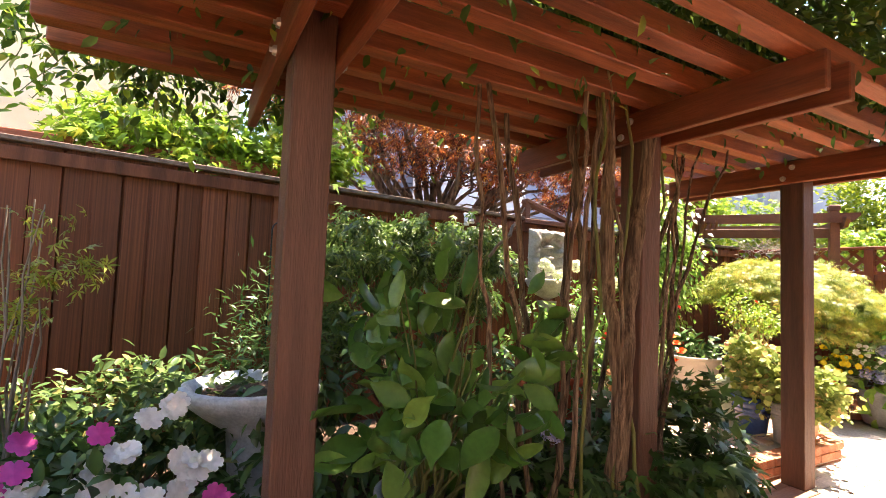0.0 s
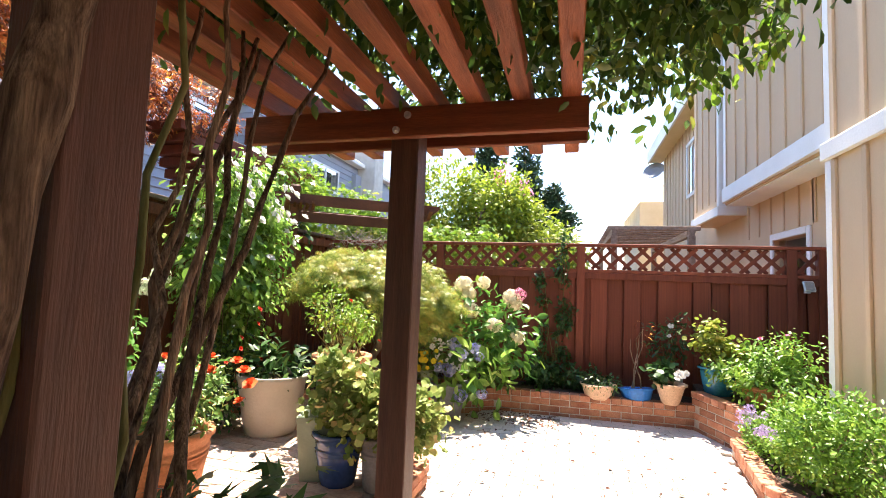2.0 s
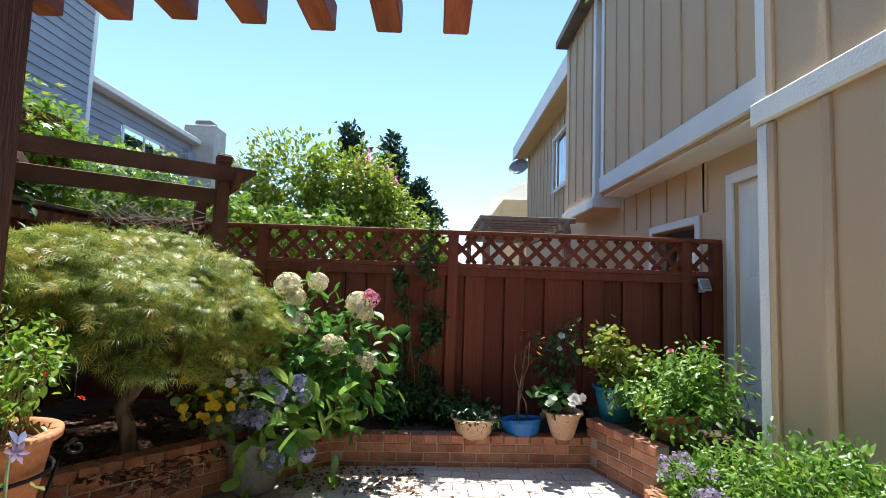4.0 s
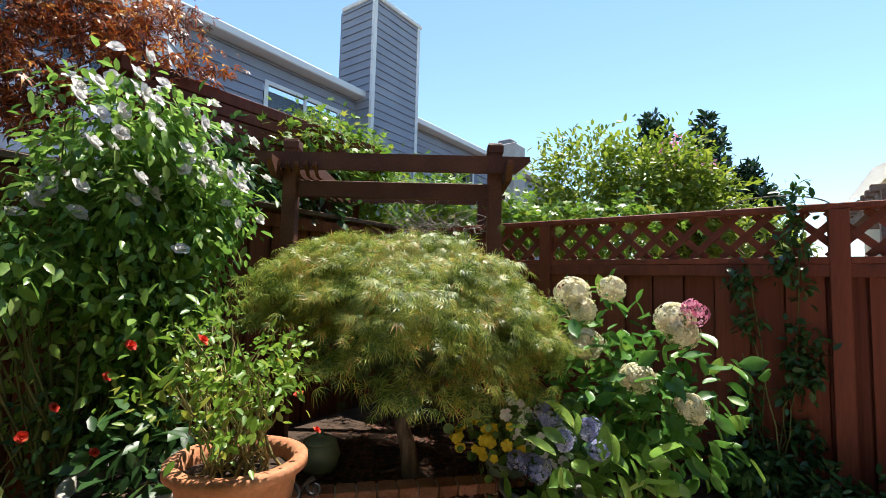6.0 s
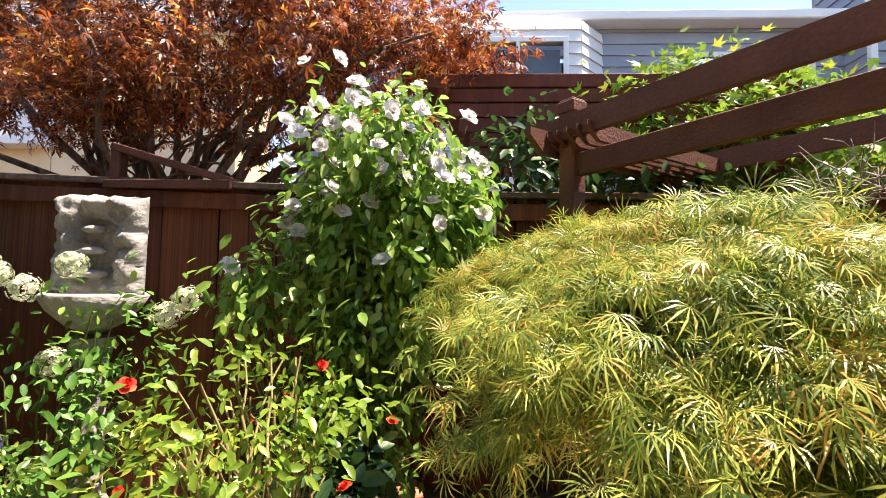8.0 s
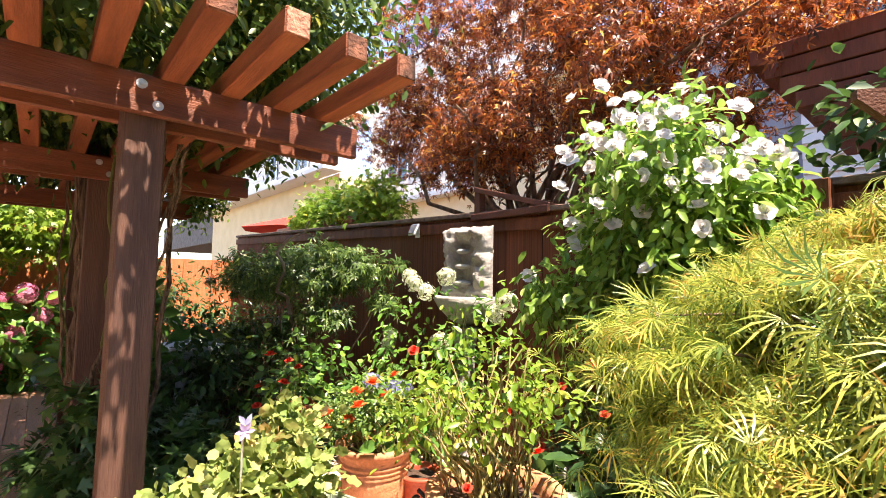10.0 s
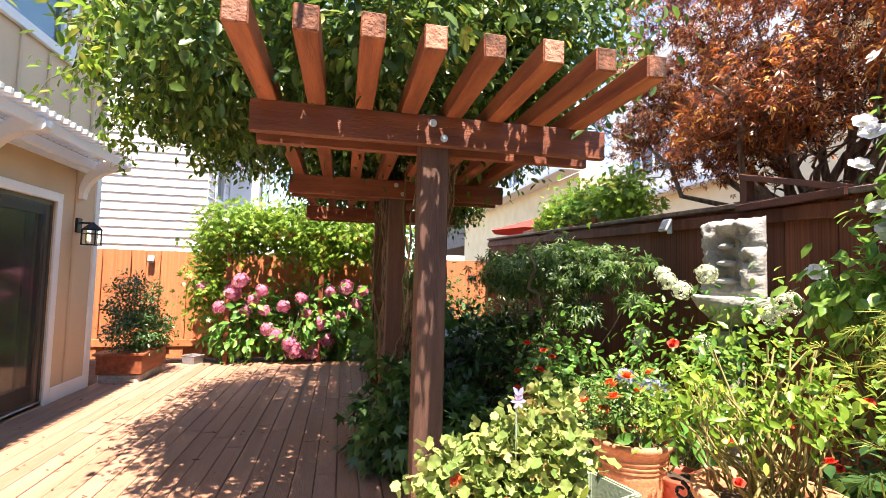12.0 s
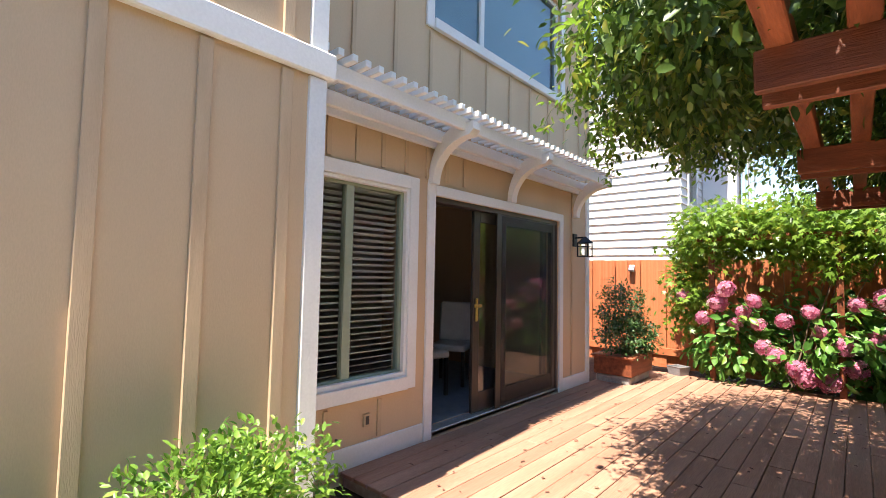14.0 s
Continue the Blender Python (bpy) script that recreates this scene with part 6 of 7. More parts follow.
part("lower_basin", lathe([(0.02, -0.2), (0.12, -0.15), (0.2, -0.07), (0.24, 0.0), (0.22, 0.015), (0.15, -0.02)], 24), CONCRETE, ft, smooth=True).matrix_basis = pose(0.04, 0, 0.13)
part("pedestal", lathe([(0.13, -1.01), (0.13, -0.95), (0.08, -0.85), (0.07, -0.25), (0.1, -0.08)], 18), CONCRETE, ft, "round stone pedestal", smooth=True).matrix_basis = pose(0.04, 0, 0)


def solar_light(at, turn):
    s = thing("solar_light", "small silver solar lamp on the fence", "garden lamp", at, turn)
    part("bracket", box(-0.03, 0.03, -0.012, 0.0, -0.07, 0.05, 0.004), STEEL, s)
    o = part("lamp_head", box(-0.05, 0.05, -0.012, 0.012, -0.06, 0.06, 0.008), STEEL, s)
    o.matrix_basis = pose(0, -0.05, 0.0, -28, 0, 0)
    o = part("panel", box(-0.04, 0.04, -0.004, 0.004, -0.045, 0.045, 0.002), GREY_POT, s, "dark solar panel")
    o.matrix_basis = pose(0, -0.066, 0.004, -28, 0, 0)


solar_light((-2.315, -1.22, 1.86), 90)
solar_light((3.1, 3.43, 1.42), 0)
solar_light((3.55, -6.36, 1.55), 180)
gab = thing("fence_gable", "small weathered gable trim on the fence top", "fence trim", (-2.33, -0.15, 1.9))
for a, y0 in ((16, -0.36),):
    o = part("sloped_board", box(-0.06, 0.04, 0, 0.74, 0, 0.04, 0.004), DARKWOOD, gab)
    o.matrix_basis = pose(0, -0.34, 0.21, -16, 0, 0)
part("lower_board", box(-0.06, 0.05, -0.36, 0.38, -0.02, 0.03, 0.004), DARKWOOD, gab)
part("upright", box(-0.04, 0.03, -0.34, -0.28, 0.03, 0.21, 0.004), DARKWOOD, gab)

# ---- panicle hydrangea in front of the fountain ----
PH = [((-1.82, -0.45, 1.05), (0.3, 0.42, 0.28)), ((-1.85, -0.1, 1.05), (0.22, 0.25, 0.25)), ((-1.75, -0.5, 0.7), (0.35, 0.5, 0.3))]
ph = shrub("panicle_hydrangea", "hydrangea with pale green-white flower panicles", "shrub", (-1.85, -0.4, STEP), PH, 1000, 0.055, "small", L_HYD, 91, 20, GREEN_STEM, 0.008, droop=0.4, clump=0.06)
pm = flower_mesh("panicle", P_PALE, 0.062, 90, 6, 1.0, 0.3)
place_flowers(ph, pm, [(-1.8, y + 0.04 * math.sin(9 * k), z) for y, z in ((-0.65, 1.43), (-0.25, 1.43), (-0.47, 1.32), (-0.91, 0.91), (-0.31, 0.99), (0.21, 1.21), (0.29, 1.28), (-0.6, 1.38), (-0.88, 0.98)) for k in range(2)], 3, (0.3, 0.1, 1), 0.4, (0.7, 1.1), "panicle", (-1.85, -0.4, STEP))

# ---- potted roses and geraniums ----
RB = [((-0.88, 1.05, 1.12), (0.22, 0.26, 0.12)), ((-0.88, 1.05, 1.03), (0.27, 0.3, 0.07)), ((-0.68, 0.97, 1.0), (0.12, 0.14, 0.1))]
rb = shrub("potted_rose", "pale green rose bush with many bare stems", "shrub", (*BIG, 0.68), RB, 950, 0.034, "small", L_LIME, 101, 56, TWIG_GREEN, 0.0042, droop=0.1, shell=0.3, clump=0.04, spread=0.055)
red_m = blossom_mesh("rose", P_RED, 0.06, 9, 3)
orange_m = blossom_mesh("rose", P_ORANGE, 0.06, 9, 3)
place_flowers(rb, red_m, [(-0.7, 0.85, 1.16), (-1.05, 1.35, 1.0), (-0.82, 1.28, 0.92), (-0.62, 1.2, 0.85)], 2, origin=(*BIG, 0.68), name="rose", scale=(0.4, 0.6))
RR = [((-1.18, -0.12, 0.72), (0.22, 0.24, 0.14)), ((-1.08, -0.2, 0.66), (0.18, 0.18, 0.1))]
ro = shrub("orange_rose", "potted rose with orange-red blooms and grey-green leaves", "shrub", (-1.22, -0.02, STEP + 0.25), RR, 1500, 0.032, "small", L_ROSE, 103, 18, GREEN_STEM, 0.005, droop=0.2, shell=0.4, clump=0.04)
place_flowers(ro, orange_m, [(-1.09, 0.0, 0.86), (-1.15, 0.02, 0.79), (-1.04, -0.05, 0.80), (-0.83, 0.0, 0.74), (-0.96, 0.05, 0.84), (-0.85, -0.05, 0.66), (-1.01, -0.1, 0.66), (-0.95, 0.1, 0.78), (-1.3, -0.1, 0.86)], 5, origin=(-1.22, -0.02, STEP + 0.25), name="rose")
BH = [((-1.46, -0.1, 0.58), (0.2, 0.2, 0.16))]
bh = shrub("blue_hydrangea", "small potted hydrangea with powder-blue flower heads", "shrub", (-1.48, -0.22, STEP + 0.15), BH, 110, 0.1, "oval", L_HYD, 105, 8, GREEN_STEM, 0.006, out=0.9, shell=0.7, up=0.5, lean=0.8)
bm_ = flower_mesh("flower_head", P_BLUE, 0.075, 80, 7, 0.8)
place_flowers(bh, bm_, [(-1.36, -0.2, 0.76), (-1.24, -0.22, 0.80), (-1.5, -0.3, 0.72)], 4, name="flower_head", origin=(-1.48, -0.22, STEP + 0.15))
RG = [((-1.05, -0.95, 0.75), (0.25, 0.26, 0.2))]
rg = shrub("red_geranium", "red geranium in a tall red pot", "flowers", (-1.08, -0.98, 0.5), RG, 320, 0.042, "round", L_HYD, 107, 12, GREEN_STEM, 0.006)
place_flowers(rg, red_m, [(-0.95, -0.75, 0.88), (-0.85, -0.8, 0.92), (-0.9, -0.7, 0.76), (-0.8, -0.85, 0.72), (-1.0, -0.72, 0.84), (-0.78, -0.8, 0.62)], 6, origin=(-1.08, -0.98, 0.5), name="rose")
GE = [((-0.30, 0.38, 0.58), (0.17, 0.14, 0.14)), ((-0.08, 0.42, 0.54), (0.13, 0.12, 0.12)), ((-0.46, 0.38, 0.64), (0.14, 0.14, 0.14)), ((-0.25, 0.46, 0.46), (0.21, 0.12, 0.1)), ((-0.48, 0.32, 0.74), (0.1, 0.1, 0.09))]
ge = shrub("geranium", "sunlit geranium with scalloped lime and yellow leaves", "flowers", (-0.4, 0.36, STEP + 0.25), GE, 3600, 0.047, "scalloped", L_GERAN, 109, 20, GREEN_STEM, 0.008, droop=0.0, out=0.9, shell=0.5, clump=0.05, up=0.6, lean=0.9)
place_flowers(ge, orange_m, [(-0.02, 0.55, 0.62), (-0.2, 0.6, 0.55), (-0.42, 0.5, 0.6)], 2, scale=(0.5, 0.8), origin=(-0.4, 0.36, STEP + 0.25), name="bloom")
GP = [((-0.26, 0.72, 0.38), (0.13, 0.13, 0.11))]
shrub("small_geranium", "small yellow-green geranium in a clay pot", "flowers", (-0.27, 0.72, STEP + 0.12), GP, 260, 0.05, "round", L_YELLOW, 111, 8, GREEN_STEM, 0.004)
pw = thing("pinwheel", "small blue and lilac foil pinwheel on a stick", "garden ornament", (-0.27, 0.5, STEP + 0.3))
part("stick", lathe([(0.004, -0.05), (0.004, 0.46)], 8), STEEL, pw)
v_ = np.array([[math.cos(a), 0.3, math.sin(a)] for a in np.linspace(0, math.tau, 7)[:-1]])
for k in range(6):
    part("vane", leaf_mesh("vane", np.array([[0, 0.015, 0.46]]), v_[k:k + 1], np.array([[0.0, 1.0, 0.2]]), 0.034, "small", P_LILAC), P_LILAC, pw)
part("top_vane", leaf_mesh("top_vane", np.array([[0, 0.02, 0.48], [0, 0.02, 0.48]]), np.array([[0.6, 0, 1.0], [-0.6, 0, 1.0]]), np.array([[0, 1.0, 0.2]] * 2), 0.04, "small", P_BLUE), TURQ, pw)
TB = [((-1.4, 1.02, 0.62), (0.22, 0.22, 0.1))]
shrub("pot_greenery", "dark green plant in the taupe planter", "plant", (-1.4, 1.02, STEP + 0.36), TB, 260, 0.09, "small", L_DARK, 113, 8, GREEN_STEM, 0.005)
UN = [((-1.72, 0.85, 0.55), (0.16, 0.22, 0.3)), ((-1.78, 0.55, 0.35), (0.16, 0.25, 0.2))]
un = shrub("red_flowering_shrub", "dark green shrub with scarlet blossoms by the fence", "shrub", (-1.8, 0.4, STEP), UN, 900, 0.04, "small", L_DARK, 115, 16, GREEN_STEM, 0.007, droop=0.3, shell=0.3, clump=0.06)
place_flowers(un, red_m, [(-1.45, 0.55, 0.72), (-1.5, 0.75, 0.86), (-1.42, 0.65, 0.8), (-1.48, 0.9, 0.95), (-1.55, 1.0, 1.05), (-1.4, 0.85, 0.7), (-1.45, 0.3, 0.6)], 4, (1, 0.2, 0.5), 0.4, (0.5, 0.8), "blossom", (-1.8, 0.4, STEP))

# ---- hydrangeas at the north fence ----
CH = [((0.0, 2.82, 0.98), (0.3, 0.24, 0.3)), ((-0.1, 2.8, 0.7), (0.28, 0.24, 0.28)), ((0.12, 2.85, 0.68), (0.2, 0.2, 0.26))]
chy = shrub("cream_hydrangea", "hydrangea with large cream and blush flower heads", "shrub", (0.02, 2.98, 0.18), CH, 620, 0.1, "oval", L_HYD, 121, 16, GREEN_STEM, 0.009, droop=0.35, out=0.9, shell=0.65, up=0.5, lean=0.8)
cm = flower_mesh("flower_head", P_CREAM, 0.098, 130, 8, 0.85)
place_flowers(chy, cm, [(-0.09, 2.65, 1.33), (-0.31, 2.68, 1.3), (-0.21, 2.62, 1.04), (0.05, 2.58, 0.9), (0.27, 2.62, 0.79), (0.23, 2.66, 1.13), (-0.25, 2.66, 1.21), (0.2, 2.68, 1.19)], 6, name="flower_head", origin=(0.02, 2.98, 0.18), scale=(0.75, 1.1))
place_flowers(chy, flower_mesh("flower_head", P_PINK, 0.06, 60, 9), [(0.29, 2.65, 1.23)], 7, name="flower_head", origin=(0.02, 2.98, 0.18))
BL = [((-0.25, 2.38, 0.48), (0.26, 0.2, 0.2)), ((-0.05, 2.35, 0.42), (0.2, 0.18, 0.22))]
bl = shrub("blue_mophead", "hydrangea with violet-blue flower heads", "shrub", (-0.38, 2.44, 0.28), BL, 150, 0.13, "oval", L_HIB, 123, 12, GREEN_STEM, 0.007, droop=0.6, out=0.9, shell=0.6, up=0.5, lean=0.8)
place_flowers(bl, flower_mesh("flower_head", P_BLUE, 0.068, 80, 10, 0.85), [(-0.21, 2.3, 0.63), (-0.1, 2.34, 0.69), (-0.04, 2.28, 0.63), (-0.35, 2.3, 0.47), (-0.44, 2.3, 0.49), (-0.2, 2.22, 0.26), (0.0, 2.25, 0.29), (-0.3, 2.36, 0.72), (-0.8, 2.2, 0.24)][:8], 8, name="flower_head", origin=(-0.38, 2.44, 0.28), scale=(0.75, 1.1))
YP = [((-0.62, 2.44, 0.58), (0.2, 0.16, 0.12))]
yp = shrub("yellow_petunia", "yellow petunias spilling from a brown bowl", "flowers", (-0.62, 2.5, 0.3), YP, 300, 0.045, "round", L_ROSE, 125, 8, GREEN_STEM, 0.003)
pot((-0.62, 2.52, 0.27), 0.12, 0.09, 0.16, CELADON, "small olive-brown glazed bowl")
ypm = leaf_mesh("flower", np.zeros((1, 3)), np.array([[1.0, 0, 0]]), np.array([[0, 0, 1.0]]), 0.046, "petal5", P_YELLOW)
wpm = leaf_mesh("flower", np.zeros((1, 3)), np.array([[1.0, 0, 0]]), np.array([[0, 0, 1.0]]), 0.05, "petal5", P_WHITE)
rq = random.Random(12)
place_flowers(yp, ypm, [(-0.62 + rq.uniform(-.2, .2), 2.3 + rq.uniform(-.06, .06), 0.57 + rq.uniform(-.13, .13)) for _ in range(26)], 9, (0.4, -1, 0.4), 0.4, origin=(-0.62, 2.5, 0.3))
WP = [((-0.4, 2.5, 0.6), (0.16, 0.14, 0.15))]
wp = shrub("white_petunia", "small white petunias at the bed edge", "flowers", (-0.4, 2.6, 0.25), WP, 300, 0.045, "round", L_ROSE, 127, 8, GREEN_STEM, 0.003)
place_flowers(wp, wpm, [(-0.38 + rq.uniform(-.15, .15), 2.36 + rq.uniform(-.05, .05), 0.6 + rq.uniform(-.15, .15)) for _ in range(26)], 10, (0.4, -1, 0.4), 0.4, origin=(-0.4, 2.6, 0.25))
jar = thing("stone_jar", "pale green lidded ceramic jar under the maple", "jar", (-1.5, 1.97, 0.268))
part("jar_body", lathe([(0.07, 0), (0.1, 0.04), (0.115, 0.1), (0.1, 0.15), (0.085, 0.165)], 22), CELADON, jar, smooth=True)
part("lid", lathe([(0.095, 0.166), (0.09, 0.18), (0.05, 0.2), (0.02, 0.207), (0.02, 0.225), (0.012, 0.235)], 22), CELADON, jar, smooth=True)

# climbing jasmine on the lattice fence
JA = [((0.46, 3.4, 1.1 - 0.28 * i), (0.06 + 0.012 * i, 0.05, 0.2)) for i in range(-1, 4)] + [((0.70, 3.4, 1.5 - 0.26 * i), (0.07 + 0.008 * i, 0.05, 0.2)) for i in range(-1, 5)] + [((0.55, 3.25, 0.4), (0.38, 0.2, 0.2)), ((0.95, 3.25, 0.3), (0.3, 0.2, 0.12))]
ja = shrub("climbing_jasmine", "dark green jasmine climbing strings on the fence", "climber", (0.58, 3.38, 0.18), JA, 2400, 0.055, "small", L_IVY, 131, 12, GREEN_STEM, 0.004, droop=0.6, shell=0.1, clump=0.035)
hoop = thing("wire_hoop", "thin bent wire hoop above the fence", "garden wire", (0.6, 3.45, 1.8))
tubes("wire", [([(0.27 * math.cos(a), 0, 0.09 * math.sin(a)) for a in np.linspace(0, math.pi, 18)], 0.004, 0.004)], TWIG, hoop)
# corner planter greenery
shrub("bowl_greenery", "low trailing greenery in the clay bowl", "plant", (1.07, 2.98, 0.31), [((1.07, 2.96, 0.37), (0.17, 0.16, 0.06))], 520, 0.035, "small", L_DARK, 141, 6, GREEN_STEM, 0.003)
br = shrub("bare_rose", "thin leggy rose with few red-brown leaves", "plant", (1.45, 3.02, 0.28), [((1.44, 3.02, 0.85), (0.12, 0.08, 0.14))], 14, 0.05, "small", L_MAPLE, 143, 4, BARK, 0.006)
cy = shrub("white_cyclamen", "cyclamen with dark leaves and white blooms", "flowers", (1.74, 2.93, 0.37), [((1.74, 2.92, 0.49), (0.14, 0.12, 0.07))], 120, 0.06, "round", L_DARK, 145, 6, GREEN_STEM, 0.003)
place_flowers(cy, wpm, [(1.82 + rq.uniform(-.05, .05), 2.85, 0.52 + rq.uniform(-.05, .05)) for _ in range(9)], 11, (0.3, -1, 0.4), 0.5, origin=(1.74, 2.93, 0.37))
wr = shrub("white_rose", "small dark rose with white blooms", "plant", (1.82, 3.28, 0.45), [((1.8, 3.26, 0.8), (0.13, 0.12, 0.2))], 320, 0.05, "small", L_DARK, 147, 8, GREEN_STEM, 0.004)
place_flowers(wr, blossom_mesh("bloom", P_WHITE, 0.05, 4), [(1.76, 3.12, 0.86), (1.78, 3.14, 0.96)], 12, (0, -1, 0.5), 0.3, origin=(1.82, 3.28, 0.45), name="bloom")
shrub("jade_shrub", "golden-green jade shrub in a turquoise pot", "shrub", (2.18, 3.02, 0.56), [((2.12, 3.0, 0.88), (0.13, 0.13, 0.12)), ((2.2, 2.98, 0.76), (0.17, 0.16, 0.12)), ((2.32, 3.0, 0.68), (0.12, 0.12, 0.1))], 900, 0.042, "round", L_YELLOW, 149, 10, BARK, 0.008, shell=0.5, clump=0.05)
FN = [((2.35, 2.75, 0.62), (0.3, 0.22, 0.13)), ((2.6, 2.6, 0.75), (0.28, 0.25, 0.18)), ((2.45, 2.45, 0.55), (0.3, 0.2, 0.12))]
fn = shrub("ferny_shrub", "bright lime feathery-leaved shrub in a terracotta bowl", "shrub", (2.42, 2.62, 0.5), FN, 2600, 0.05, "small", L_BUSH, 151, 16, GREEN_STEM, 0.006, droop=0.3, shell=0.5, clump=0.05)
place_flowers(fn, blossom_mesh("bloom", P_PINK, 0.05, 4), [(2.55, 2.45, 0.98), (2.4, 2.6, 0.93)], 13, origin=(2.42, 2.62, 0.5), name="bloom")
# planter along the house
HBU = [((2.34, 1.75, 0.3), (0.24, 0.36, 0.2)), ((2.3, 1.3, 0.45), (0.24, 0.3, 0.28)), ((2.4, 1.0, 0.48), (0.22, 0.24, 0.26)), ((2.3, 2.05, 0.24), (0.2, 0.25, 0.14))]
hb = shrub("house_bush", "bright green evergreen bush against the house", "shrub", (2.4, 1.4, 0.08), HBU, 8200, 0.035, "small", L_BUSH, 153, 18, BARK, 0.01, droop=-0.2, shell=0.5, clump=0.035)
place_flowers(hb, flower_mesh("flower_cluster", P_LILAC, 0.035, 24, 11), [(2.06, 1.75 + rq.uniform(-.35, .3), 0.4 + rq.uniform(-.08, .12)) for _ in range(14)], 14, (-1, 0, 0.5), 0.4, origin=(2.4, 1.4, 0.08), name="flower_cluster")

# ---- south end of the deck ----
PHB = [((1.9, -5.55, 0.6), (0.45, 0.35, 0.5)), ((1.1, -5.6, 0.62), (0.6, 0.4, 0.55)), ((0.4, -5.6, 0.65), (0.5, 0.4, 0.5))]
phb = shrub("pink_hydrangea", "broad hydrangea bush with pink flower heads", "shrub", (1.2, -5.6, -0.1), PHB, 1700, 0.14, "oval", L_HYD, 161, 24, GREEN_STEM, 0.009, droop=0.35, out=0.9, shell=0.65, up=0.5, lean=0.8)
pkm = flower_mesh("flower_head", P_PINK, 0.105, 110, 12, 0.75)
place_flowers(phb, pkm, [(x, -5.18 - 0.05 * (i % 3), z) for i, (x, z) in enumerate(((1.92, 1.24), (2.02, 1.06), (1.83, 0.78), (1.03, 1.0), (1.29, 0.86), (0.71, 0.61), (1.38, 0.44), (0.37, 1.17), (0.62, 0.35), (1.17, 0.29), (0.87, 0.18), (2.45, 1.14), (1.09, 0.2), (2.2, 0.84), (1.93, 0.41), (1.5, 0.52), (0.2, 0.9), (0.6, 1.1), (1.6, 1.1), (1.72, 0.95), (0.95, 0.75), (1.55, 0.8), (0.45, 0.7), (0.1, 1.12)))], 15, (0, 0.8, 0.5), 0.4, (0.75, 1.2), "flower_head", (1.2, -5.6, -0.1))
va = thing("vine_arbor", "low timber vine arbor smothered in grape leaves", "arbor", (0, -5.6, -0.1))
for x in (2.1, 0.75, -0.4):
    part("post", box(x - 0.035, x + 0.035, 0.25, 0.32, 0, 2.0, 0.004), RAFTER, va)
part("beam", box(-0.6, 2.35, 0.24, 0.32, 2.0, 2.08, 0.004), RAFTER, va)
VA = [((2.1, -5.5, 2.0), (0.5, 0.4, 0.35)), ((1.2, -5.5, 2.05), (0.7, 0.4, 0.32)), ((0.2, -5.5, 2.05), (0.7, 0.4, 0.32)), ((2.45, -5.6, 1.3), (0.2, 0.25, 0.6)), ((0.75, -5.4, 1.65), (0.18, 0.15, 0.2)), ((0.7, -6.0, 2.12), (1.5, 0.36, 0.2))]
shrub("grape_vine", "bright lime grape vine over the low arbor", "vine", (1.2, -5.55, -0.1), VA, 12500, 0.09, "lobed", L_LIME, 163, 10, BARK, 0.012, droop=0.6, shell=0.4)
wb = thing("wooden_planter", "red-brown wooden planter box on a stone base", "planter", (3.02, -4.5, 0.0))
part("box_side", box(-0.25, 0.25, -0.4, 0.4, 0.1, 0.32, 0.006), RAFTER, wb)
part("rim_board", box(-0.28, 0.28, -0.43, 0.43, 0.322, 0.35, 0.005), RAFTER, wb)
part("base_stone", box(-0.22, 0.24, -0.37, 0.37, -0.05, 0.098, 0.02), CONCRETE, wb)
shrub("planter_bush", "dusty dark shrub in the wooden planter", "shrub", (3.02, -4.5, 0.34), [((3.05, -4.5, 0.95), (0.28, 0.34, 0.34)), ((3.0, -4.4, 0.6), (0.3, 0.38, 0.25)), ((2.85, -4.7, 0.55), (0.2, 0.25, 0.2))], 5200, 0.045, "small", L_DARK, 165, 14, BARK, 0.008, clump=0.05)
tub = thing("grey_tub", "small grey plastic tub on the paving", "tub", (2.55, -5.35, -0.1), 20)
part("tub_body", lathe([(0.11, 0), (0.15, 0.2), (0.16, 0.22), (0.14, 0.22), (0.11, 0.05)], 4), GREY_POT, tub)

# ---- beyond the fences ----
def tree(name, label, base, blobs, count, size, kind, mat, seed, trunk_r, limbs=9, **kw):
    t = thing(name, label, "tree", base)
    inv = Matrix.Translation(-Vector(base))
    lf = cloud("crown", blobs, count, size, kind, mat, None, seed=seed, **kw)
    lf.parent, lf.matrix_basis = t, inv
    rr5 = np.random.default_rng(seed + 2)
    fork = np.array(base) + np.array([0.05, 0.05, 1.6])
    lines = [(wiggle(base, fork, 7, 0.08, seed), trunk_r, trunk_r * 0.7)]
    for i in range(limbs):
        c, ra = blobs[i % len(blobs)]
        end = np.array(c) + unit(rr5.normal(size=3)) * np.array(ra) * 0.8
        p = wiggle(fork, end, 9, 0.15, seed + 20 + i, sag=0.1)
        lines.append((p, trunk_r * 0.5, trunk_r * 0.12))
        for k in range(3):
            q = p[3 + k * 2 if 3 + k * 2 < 9 else 8]
            lines.append((wiggle(q, q + rr5.normal(size=3) * np.array(ra) * 0.35, 5, 0.06, seed + 90 + 3 * i + k), trunk_r * 0.16, 0.004))
    o = tubes("trunk", lines, BARK, None, sides=6)
    o.parent, o.matrix_basis = t, inv
    return t


